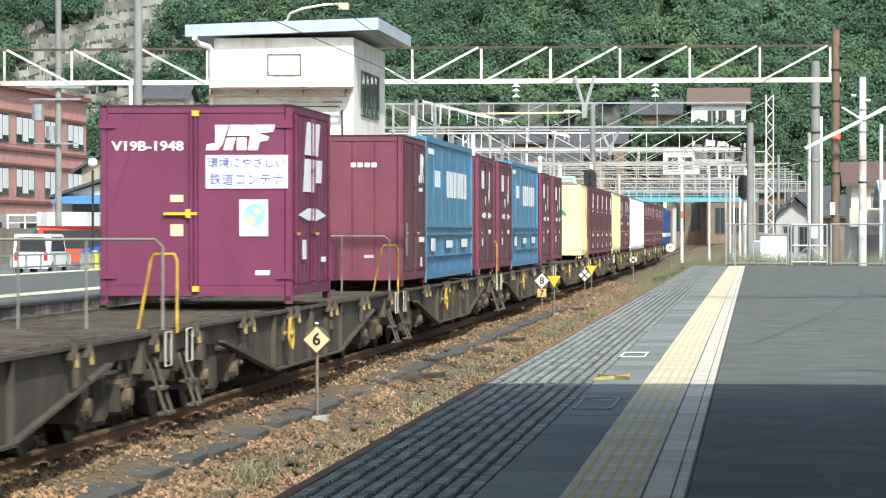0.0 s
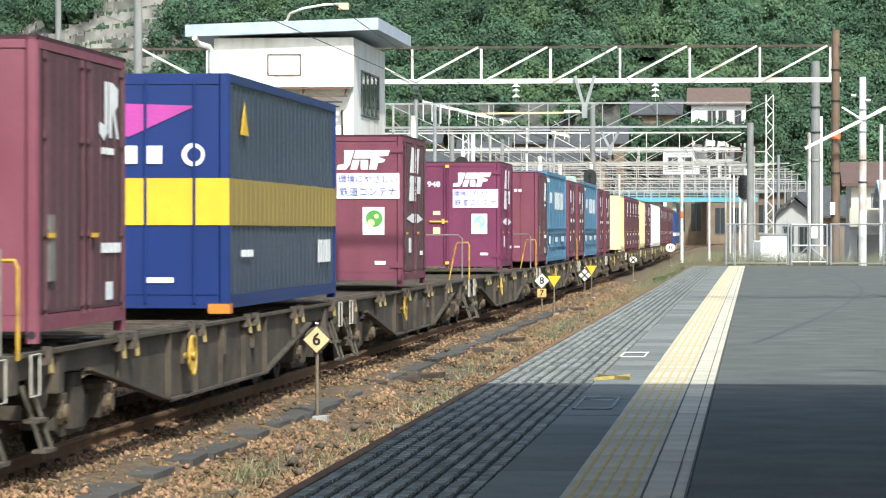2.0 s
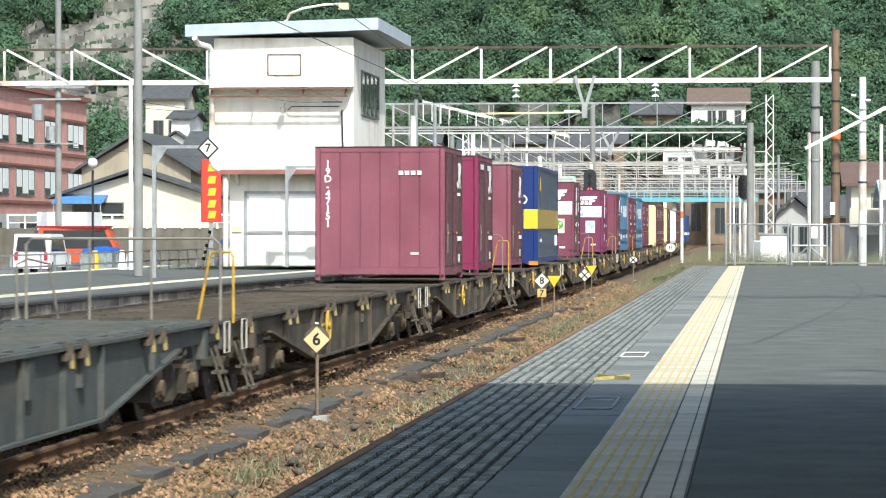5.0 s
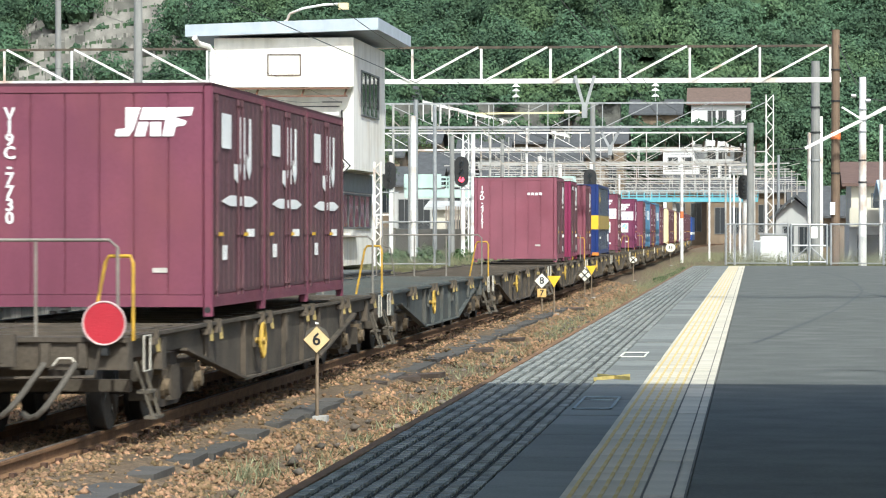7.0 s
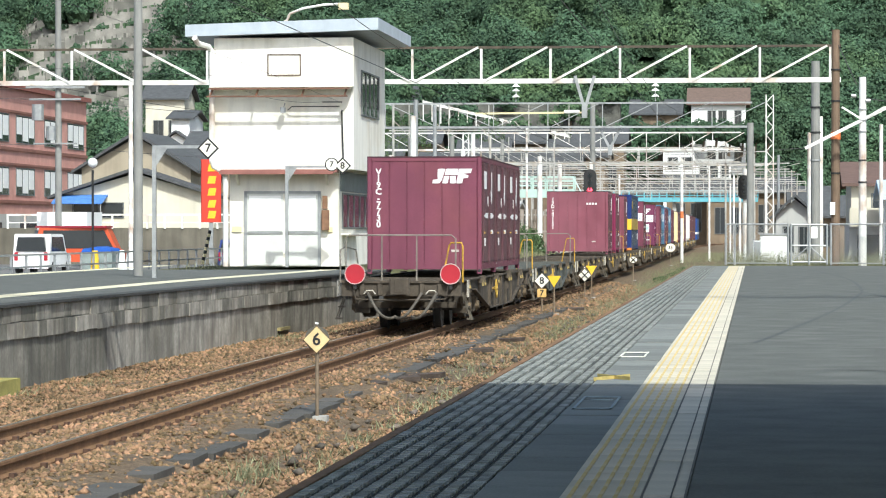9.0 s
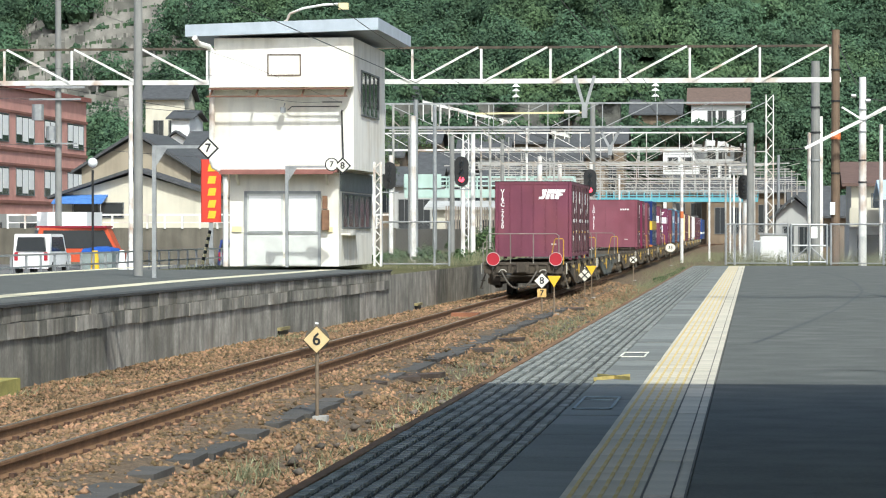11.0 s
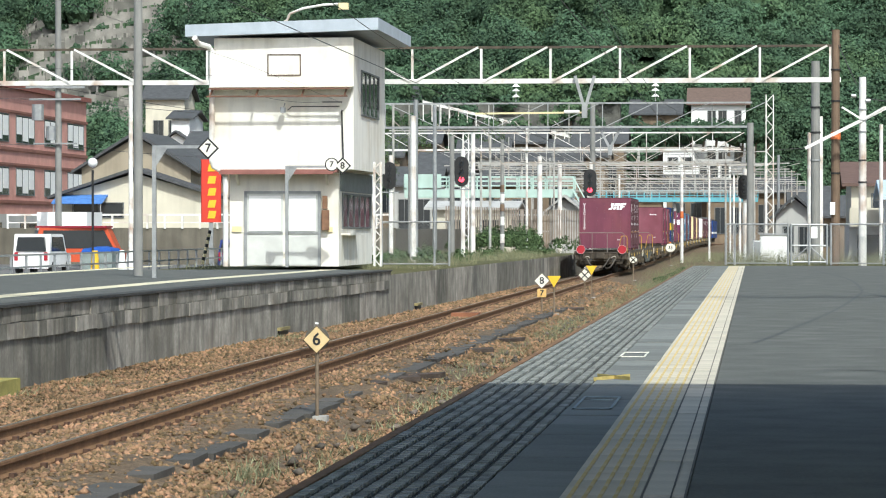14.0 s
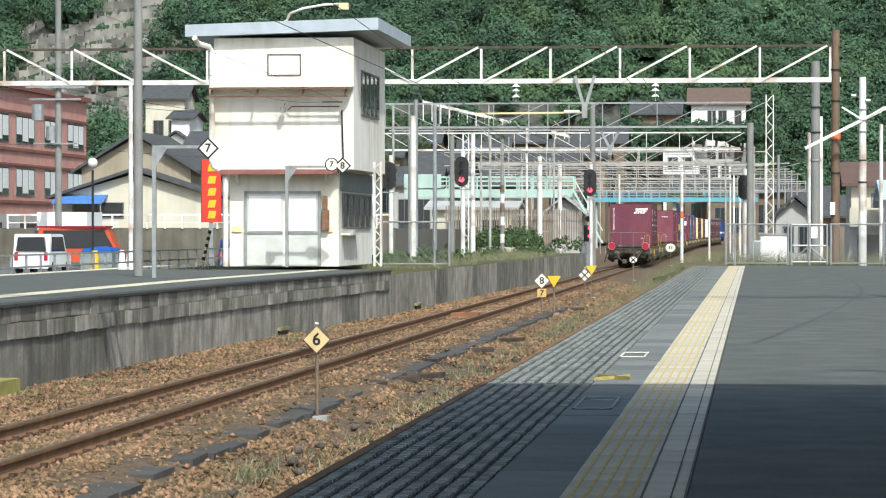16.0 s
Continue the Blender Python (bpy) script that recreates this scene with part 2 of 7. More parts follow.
def track_rails():
    pts = [float(v) for v in np.concatenate([np.arange(-60, 200, 4), np.arange(200, 530, 10)])]
    for side, nm in ((-1, "rail"), (1, "rail")):
        g = Geo()
        for a, b in zip(pts[:-1], pts[1:]):
            xa, xb = smooth_centre(a) + side * 0.558, smooth_centre(b) + side * 0.558
            prof = ((-0.065, -0.15), (0.065, -0.15), (0.065, -0.135), (0.012, -0.115), (0.012, -0.045), (0.033, -0.035), (0.033, -0.006), (0.026, 0), (-0.026, 0), (-0.033, -0.006), (-0.033, -0.035), (-0.012, -0.045), (-0.012, -0.115), (-0.065, -0.135))
            n = len(prof)
            g.add([(xa + p, a, RAIL + q) for p, q in prof] + [(xb + p, b, RAIL + q) for p, q in prof], [(i, (i + 1) % n, n + (i + 1) % n, n + i) for i in range(n)])
        rail = solid(nm, g, RUST, "rusty brown steel rail of the main track", "rail", "structure")
        top = Geo()
        for a, b in zip(pts[:-1], pts[1:]):
            xa, xb = smooth_centre(a) + side * 0.558, smooth_centre(b) + side * 0.558
            top.add([(xa - 0.024, a, RAIL + 0.002), (xa + 0.024, a, RAIL + 0.002), (xb + 0.024, b, RAIL + 0.002), (xb - 0.024, b, RAIL + 0.002)], [(0, 1, 2, 3)])
        part("running_surface", top, RAILTOP, rail, "worn shiny running surface")


track_rails()

# our platform
P0, P1 = -40.0, 101.5
solid("platform_asphalt", Geo().box(-0.27, 40, P0, P1, -1.6, 0), ASPHALT, "grey asphalt platform surface with faint tyre marks", "platform", "structure")
PB = solid("platform_base", Geo().box(-1.9, -0.27, P0, P1 - 0.05, -1.6, -0.09), CONC, "concrete base under the platform edge", "platform", "structure")
part("edge_angle", Geo().box(-1.935, -1.885, P0, P1, -0.14, 0.004), RUST, PB, "rusty steel edge of the platform")

# far platform: a raised part with coping, then a lower rough part
def far_wall(y0, y1, top, shift, nm, lab):
    seg = [float(v) for v in np.linspace(y0, y1, int((y1 - y0) / 3) + 1)]
    g, w = Geo(), Geo()
    for a, b in zip(seg[:-1], seg[1:]):
        xa, xb = left_edge(a) + shift, left_edge(b) + shift
        g.add([(xa, a, top), (-18.9, a, top), (-18.9, b, top), (xb, b, top)], [(0, 1, 2, 3)])
        w.add([(xa, a, -1.7), (xb, b, -1.7), (xb, b, top), (xa, a, top)], [(0, 1, 2, 3)])
    solid("far_platform_surface", g, ASPHALT if top == 0 else GRASSY, lab, "platform", "structure")
    return solid(nm, w, WALLC, "old stained concrete platform wall with dark runs", "wall", "structure")


FW = far_wall(-60, 90, 0.0, 0.0, "far_platform_wall", "dark asphalt surface of the far platform")
far_wall(90, 178, -0.14, -0.02, "far_platform_low_wall", "weedy earth top of the far platform")
wr = random.Random(21)
for row, (z0, z1) in enumerate(((-0.275, -0.045), (-0.53, -0.285))):
    ya = 24.0
    while ya < 89.5:
        yb = min(89.9, ya + wr.choice((0.42, 0.5, 0.6, 0.72, 0.95)) * wr.uniform(0.9, 1.1))
        o = (0.02 if row == 0 else 0.045) + wr.uniform(-0.012, 0.012)
        lo, hi = z0 + wr.uniform(-0.012, 0.012), z1 - wr.uniform(0, 0.015)
        xa, xb = left_edge(ya), left_edge(yb)
        ye = yb - 0.016
        bk = Geo().add([(xa - 0.2, ya, lo), (xa + o, ya, lo), (xb + o, ye, lo), (xb - 0.2, ye, lo), (xa - 0.2, ya, hi), (xa + o, ya, hi), (xb + o, ye, hi), (xb - 0.2, ye, hi)],
                       [(3, 2, 1, 0), (4, 5, 6, 7), (0, 1, 5, 4), (1, 2, 6, 5), (2, 3, 7, 6), (3, 0, 4, 7)])
        part("coping_stone" if row == 0 else "wall_block", bk, WALLC, FW)
        ya = yb
lip = Geo()
for a in range(24, 90, 3):
    xa, xb = left_edge(a), left_edge(min(89.9, a + 3))
    yb = min(89.9, a + 3)
    lip.add([(xa - 0.3, a, -0.04), (xa + 0.07, a, -0.04), (xb + 0.07, yb, -0.04), (xb - 0.3, yb, -0.04), (xa - 0.3, a, 0.003), (xa + 0.07, a, 0.003), (xb + 0.07, yb, 0.003), (xb - 0.3, yb, 0.003)],
            [(3, 2, 1, 0), (4, 5, 6, 7), (0, 1, 5, 4), (1, 2, 6, 5), (2, 3, 7, 6), (3, 0, 4, 7)])
part("edge_lip", lip, mat("dark_asphalt_edge", (0.05, 0.05, 0.047), 0.9, var=0.3), FW, "dark worn asphalt edge")
for yy in (71.6, 96.0):
    dr = thing("wall_drain", "dark drain opening with a pale lintel in the platform wall", "drain", group="wall drains")
    xx = left_edge(yy) + 0.03
    part("lintel", Geo().box(xx - 0.1, xx + 0.05, yy, yy + 1.5, -1.14, -1.07), mat("mossy_lintel", (0.26, 0.22, 0.1), 0.8, var=0.3), dr)
    part("opening", Geo().box(xx - 0.1, xx + 0.01, yy + 0.08, yy + 1.4, -1.32, -1.14), BLACK, dr)
g, g2 = Geo(), Geo()
for a in range(24, 90, 3):
    xa, xb = left_edge(a), left_edge(a + 3)
    la, lb = (float(np.interp(q, (24, 70, 92), (-12.35, -12.35, -11.7))) for q in (a, a + 3))
    g.add([(la - 0.28, a, 0.005), (la + 0.28, a, 0.005), (lb + 0.28, a + 3, 0.005), (lb - 0.28, a + 3, 0.005)], [(0, 1, 2, 3)])
solid("far_platform_end", Geo().box(-18.9, left_edge(90) - 0.01, 89.6, 89.99, -1.7, -0.004), WALLC, "stained concrete end of the raised platform", "wall", "structure")
g2.box(-18.5, -18.0, 60, 100, 0, 0.006)
LINE = mat("cream_line_paint", (0.62, 0.57, 0.4), 0.7, var=0.15, scale=2)
solid("safety_line", g, LINE, "cream painted safety line on the far platform", "line", "structure")
solid("safety_line", g2, LINE, "cream painted safety line on the far platform", "line", "structure")
wl = solid("wall_ladder", Geo().box(-10.9, -10.55, 44.5, 46.2, -1.12, -1.04).box(-10.9, -10.55, 44.5, 46.2, -1.4, -1.12), mat("mossy_yellow_board", (0.3, 0.27, 0.08), 0.8, var=0.3), "mossy yellow step at the foot of the platform wall", "step")
# station roof behind and above the camera
roof = thing("platform_roof", "white station canopy above the platform behind the camera", "canopy", (0, 0, 0))
part("roof_sheet", Geo().box(-2.0, 7.6, -40, 18.9, 4.62, 4.8), WHITE, roof)
for yy in (-30, -18, -6):
    part("column", Geo().box(4.9, 5.15, yy, yy + 0.25, 0, 4.62, 0.03), GREY, roof)


# ---- train ----
def tail(t):
    """How far ahead the train's rear end is at t."""
    return -90.35 + 16.72 * t + 0.062 * t * t if t < 7 else 29.728 + 17.28 * (t - 7)


def on_track(y):
    x = smooth_centre(y)
    a = math.atan2(smooth_centre(y + 3) - smooth_centre(y - 3), 6.0)
    return pose(x, y, RAIL, 0, 0, -math.degrees(a))


MOVERS = []      # things with their place along the train
TIMES = [0, 1, 2, 3, 4, 5, 6, 7, 8, 9, 10, 11, 12, 13, 14, 15, 16]
CARS = 15
PITCH = 20.4


def ring(g, c, r, tr, axis="x", n=18, k=6):
    """A ring of tube radius tr about c."""
    def p(i):
        a = 2 * math.pi * i / n
        return (c[0], c[1] + r * math.cos(a), c[2] + r * math.sin(a)) if axis == "x" else (c[0] + r * math.cos(a), c[1], c[2] + r * math.sin(a))
    return g.tube([p(i) for i in range(n + 1)], tr, k)


AXLE = mat("tan_dusty_casting", (0.125, 0.092, 0.055), 0.85, var=0.35, scale=6, bump=0.3)


def wagon(last=False):
    W = thing("container_wagon", "dusty brown flat container wagon running on the main track", "wagon", group="container wagons")
    for s in (-1, 1):
        f = Geo()
        f.prism([(0.4, 1.0), (20.0, 1.0), (20.0, 0.78), (17.3, 0.78), (13.4, 0.31), (7.0, 0.31), (3.1, 0.78), (0.4, 0.78)], s * 1.16 - 0.012, s * 1.16 + 0.012, "x")
        f.box(s * 1.19 - 0.05, s * 1.19 + 0.05, 0.4, 20.0, 0.965, 1.0)
        f.box(s * 1.19 - 0.05, s * 1.19 + 0.05, 6.9, 13.5, 0.28, 0.305)
        f.bar((s * 1.19, 3.1, 0.77), (s * 1.19, 7.0, 0.3), 0.03, 0.1)
        f.bar((s * 1.19, 13.4, 0.3), (s * 1.19, 17.3, 0.77), 0.03, 0.1)
        for y in (7.0, 8.6, 10.2, 11.8, 13.4):
            f.box(s * 1.2 - 0.03, s * 1.2 + 0.03, y - 0.02, y + 0.02, 0.3, 0.97)
        part("side_sill", f, DIRT, W)
        lockm = mat("yellow_worn_lock", (0.28, 0.21, 0.07), 0.6, var=0.3, scale=8, tint=(0.1, 0.085, 0.06))
        lk = Geo().box(-0.045, 0.045, -0.035, 0.035, -0.1, 0.05, 0.015).box(-0.06, 0.02, -0.1, 0.1, -0.1, -0.04).mesh("twist_lock", DIRT)
        tg = Geo().bar((0.02, 0.03, 0.0), (0.05, -0.03, -0.17), 0.035).mesh("lock_lever", lockm)
        for i in range(5):
            for y in (1.25 + 3.73 * i, 4.35 + 3.73 * i):
                L1 = part("twist_lock", lk, None, W, "", pose(s * 1.24, y, 0.98))
                part("lock_lever", tg, None, L1, "worn yellow lever", pose(0, 0, 0, 0, 0, 0 if s > 0 else 180))
        bk = Geo().box(-0.12, 0.12, -0.14, 0.14, -0.15, 0.16, 0.03).mesh("bracket", DIRT)
        for y in (1.9, 4.6, 8.0, 10.5, 12.6, 16.0, 18.9):
            part("bracket", bk, None, W, "", pose(s * 1.1, y, 0.77))
        part("brake_pipe", Geo().rod((s * 1.0, 5.5, 0.52), (s * 1.0, 14.8, 0.52), 0.03, 6), DIRT, W)
        for y in (0.55, 19.75):
            st = Geo().tube([(s * 1.3, y - 0.16, 0.66), (s * 1.3, y - 0.16, 0.99), (s * 1.3, y + 0.16, 0.99), (s * 1.3, y + 0.16, 0.66), (s * 1.3, y - 0.16, 0.66)], 0.009)
            part("grab_handle", st, mat("dirty_white_handle", (0.5, 0.47, 0.4), 0.6, var=0.2), W, "dirty white grab handle")
        for y in (0.75, 19.5):
            lad = Geo()
            for k in (-0.17, 0.17):
                lad.bar((s * 1.18, y + k, 0.74), (s * 1.36, y + k, 0.2), 0.025, 0.04)
            lad.box(s * 1.33 - 0.06, s * 1.33 + 0.06, y - 0.19, y + 0.19, 0.2, 0.23)
            lad.box(s * 1.26 - 0.06, s * 1.26 + 0.06, y - 0.19, y + 0.19, 0.44, 0.47)
            part("step", lad, mat("pale_worn_step", (0.1, 0.085, 0.063), 0.7, var=0.3), W, "pale worn stirrup steps")
    e = Geo()
    for y in (0.12, 20.02):
        e.box(-1.2, 1.2, y, y + 0.28, 0.68, 0.985, 0.02)
        for px in (-0.78, -0.42, 0.42, 0.78):
            e.box(px - 0.05, px + 0.05, y - 0.05 if y < 1 else y + 0.27, y + 0.01 if y < 1 else y + 0.33, 0.7, 0.93, 0.015)
        e.box(-1.2, 1.2, y - 0.04 if y < 1 else y + 0.28, y if y < 1 else y + 0.32, 0.94, 0.985)
    e.box(-0.38, 0.38, 0.4, 20.0, 0.55, 0.93)
    for i in range(20):
        y = 0.7 + i * 1.0
        e.box(-1.15, 1.15, y - 0.06, y + 0.06, 0.86, 0.985)
    for s in (-0.75, 0.75):
        e.box(s - 0.06, s + 0.06, 0.4, 20.0, 0.85, 0.975)
    part("underframe", e, DIRT, W)
    br = ring(Geo(), (1.29, 7.9, 0.7), 0.2, 0.018)
    br.rod((1.2, 7.9, 0.7), (1.32, 7.9, 0.7), 0.04)
    br.bar((1.29, 7.71, 0.7), (1.29, 8.09, 0.7), 0.02)
    br.bar((1.29, 7.9, 0.51), (1.29, 7.9, 0.89), 0.02)
    part("brake_wheel", br, mat("worn_yellow_wheel", (0.48, 0.31, 0.05), 0.6, var=0.3, scale=8, tint=(0.18, 0.12, 0.06)), W, "yellow brake hand wheel")
    part("air_tank", Geo().rod((-0.75, 7.5, 0.5), (-0.75, 9.2, 0.5), 0.2, 14), BLACK, W)
    part("air_tank", Geo().rod((0.7, 10.5, 0.5), (0.7, 12.2, 0.5), 0.19, 14), BLACK, W)
    for yy in (1.3, 4.9, 15.5, 19.0):
        part("brake_beam", Geo().box(-1.0, 1.0, yy - 0.06, yy + 0.06, 0.42, 0.54).rod((-0.3, yy - 0.6, 0.4), (-0.3, yy + 0.6, 0.46), 0.03, 6).rod((0.3, yy - 0.6, 0.4), (0.3, yy + 0.6, 0.46), 0.03, 6), DIRT, W)
    for sx in (-1, 1):
        for yy in (1.55, 18.85):
            part("end_bracket", Geo().prism([(yy - 0.4, 0.8), (yy + 0.4, 0.8), (yy + 0.15, 0.5), (yy - 0.15, 0.5)], sx * 1.1 - 0.03, sx * 1.1 + 0.03, "x"), DIRT, W)
    # Black brake box, added to darken the wagon's underside.
    part("valve_box", Geo().box(0.5, 1.0, 8.2, 9.0, 0.38, 0.7), BLACK, W)
    for y, d in ((0.12, -1), (20.3, 1)):
        k = Geo().box(-0.12, 0.12, min(y, y + d * 0.35), max(y, y + d * 0.35), 0.76, 1.0, 0.03)
        k.box(-0.2, 0.2, min(y + d * 0.2, y + d * 0.34), max(y + d * 0.2, y + d * 0.34), 0.72, 1.02, 0.03)
        part("coupler", k, DIRT, W)
        part("release_lever", Geo().tube([(-0.95, y + d * 0.06, 0.9), (-0.9, y + d * 0.09, 0.62), (-0.2, y + d * 0.12, 0.6), (0.9, y + d * 0.09, 0.62), (0.95, y + d * 0.06, 0.9)], 0.016, 6), DIRT, W)
        for x0, x1 in ((-0.66, -0.1), (0.42, -0.12), (0.72, 0.22)):
            pts = [(x0 + (x1 - x0) * q, y + d * (0.05 + 0.25 * math.sin(q * math.pi)), 0.74 - 0.5 * math.sin(q * math.pi * 0.62)) for q in (0, 0.12, 0.25, 0.38, 0.5, 0.62, 0.75, 0.88, 1.0)]
            part("air_hose", Geo().tube(pts, 0.03, 8), mat("grey_rubber_hose", (0.085, 0.075, 0.06), 0.7, var=0.3), W)
        for x0 in (-0.62, 0.62):
            cock = Geo().tube([(x0 - 0.12, y + d * 0.05, 0.72), (x0 - 0.06, y + d * 0.06, 0.79), (x0 + 0.06, y + d * 0.06, 0.79), (x0 + 0.11, y + d * 0.05, 0.72)], 0.012)
            part("hose_cock", cock, mat("dirty_white_handle", (0.5, 0.47, 0.4)), W, "pale hose cock")
    r = Geo()
    r.tube([(-1.12, 0.25, 0.98), (-1.12, 0.25, 1.82), (-1.06, 0.25, 1.89), (1.0, 0.25, 1.89), (1.08, 0.25, 1.82), (1.08, 0.25, 0.98)], 0.016, 8)
    for x in (-0.4, 0.3):
        r.rod((x, 0.25, 0.98), (x, 0.25, 1.89), 0.016, 6)
    r.tube([(-1.24, 0.3, 0.95), (-1.24, 0.3, 1.6), (-1.16, 0.5, 1.66), (-1.0, 0.9, 1.6), (-0.92, 1.0, 0.98)], 0.016, 8)
    part("end_railing", r, mat("grey_worn_railing", (0.2, 0.18, 0.15), 0.6, var=0.3), W)
    yr = Geo().tube([(1.22, 0.28, 0.95), (1.22, 0.28, 1.68), (1.19, 0.3, 1.74), (0.98, 0.34, 1.74), (0.94, 0.36, 1.68), (0.8, 0.4, 0.98)], 0.017, 8)
    part("hand_hoop", yr, mat("worn_yellow_hoop", (0.5, 0.3, 0.03), 0.6, var=0.25, scale=6, tint=(0.2, 0.12, 0.05)), W, "yellow bent hand hoop")
    for yc in (3.1, 17.3):
        b = Geo()
        for s in (-1, 1):
            b.prism([(yc - 1.35, 0.66), (yc - 0.55, 0.5), (yc + 0.55, 0.5), (yc + 1.35, 0.66), (yc + 1.35, 0.5), (yc + 0.5, 0.2), (yc - 0.5, 0.2), (yc - 1.35, 0.5)], s * 0.98 - 0.07, s * 0.98 + 0.07, "x")
            for d in (-0.95, 0.95):
                b.prism([(yc + d - 0.2, 0.3), (yc + d + 0.2, 0.3), (yc + d + 0.16, 0.64), (yc + d - 0.16, 0.64)], s * 1.0 - 0.15, s * 1.0 + 0.15, "x")
            for d in (-0.18, 0.0, 0.18):
                b.rod((s * 1.06, yc + d, 0.26), (s * 1.06, yc + d, 0.62), 0.07, 8)
        b.box(-1.1, 1.1, yc - 0.22, yc + 0.22, 0.45, 0.74, 0.03)
        # The bogie's dark colour includes the shade below the deck.
        bo = part("bogie", b, BOGIE, W, "dusty cast steel bogie, underfloor shade in its dark colour")
        for s in (-1, 1):
            for d in (-0.95, 0.95):
                ab = Geo().rod((s * 1.0, yc + d, 0.43), (s * 1.19, yc + d, 0.43), 0.12, 12).rod((s * 1.19, yc + d, 0.43), (s * 1.23, yc + d, 0.43), 0.085, 12).box(s * 1.1 - 0.08, s * 1.1 + 0.08, yc + d - 0.17, yc + d + 0.17, 0.52, 0.6)
                part("axle_box", ab, AXLE, bo, "dusty tan axle box")
        for d in (-0.95, 0.95):
            w = Geo()
            w.rod((-0.9, 0, 0), (0.9, 0, 0), 0.08, 8)
            for s in (-1, 1):
                w.rod((s * 0.5, 0, 0), (s * 0.63, 0, 0), 0.43, 24)
                w.rod((s * 0.47, 0, 0), (s * 0.5, 0, 0), 0.46, 24)
                for q in range(4):
                    a = q * math.pi / 2
                    w.rod((s * 0.6, 0.24 * math.cos(a), 0.24 * math.sin(a)), (s * 0.645, 0.24 * math.cos(a), 0.24 * math.sin(a)), 0.05, 6)
            part("wheelset", w, BLACK, bo, "", pose(0, yc + d, 0.43))
    return W


DULLSIDE = mat("dull_maroon_side_paint", (0.105, 0.046, 0.056), 0.65, var=0.22, scale=1.3, fine=25, bump=0.12, tint=(0.085, 0.055, 0.05), streak=0.3, sfreq=4.0)
RIBY = mat("dark_maroon_seam", (0.05, 0.012, 0.02), 0.6, var=0.2)
ON_SIDE = pose(0, 0, 0, 0, 0, 90)      # turns what faces -y to face +x


def slant(x, z, w, h, lean=0.25):
    """A leaning plate in x-z."""
    return [(x, z), (x + w, z), (x + w + h * lean, z + h), (x + h * lean, z + h)]


def jr_mark(parent, x, z, h, at, y):
    """A slanted white mark of four blocks with a thin gap."""
    g = Geo()
    k = h / 0.42
    shapes = [[(0.16, 0.42), (0.38, 0.42), (0.28, 0.1), (0.2, 0.0), (0.0, 0.0), (0.02, 0.1), (0.16, 0.12)],
              [(0.41, 0.42), (0.76, 0.42), (0.74, 0.24), (0.36, 0.24)], [(0.35, 0.21), (0.5, 0.21), (0.44, 0.0), (0.29, 0.0)], [(0.52, 0.21), (0.68, 0.21), (0.68, 0.0), (0.52, 0.0)],
              [(0.78, 0.42), (1.16, 0.42), (1.12, 0.3), (0.88, 0.28), (1.06, 0.22), (1.03, 0.16), (0.9, 0.14), (0.86, 0.0), (0.7, 0.0)]]
    for sh in shapes:
        g.prism([(x + a * k, z + b * k) for a, b in sh], y - 0.006, y, "y")
    return part("painted_mark", g, WHITE, parent, "white slanted emblem", at)


def bars_text(parent, x0, z0, w, h, n, y, at=None, m=None, name="painted_lettering", label="row of white painted bars"):
    g = Geo()
    s = w / n
    for i in range(n):
        g.box(x0 + i * s, x0 + i * s + s * 0.72, y - 0.005, y, z0, z0 + h)
    return tagged(part(name, g, m or WHITE, parent, label, at), kind="stuff")


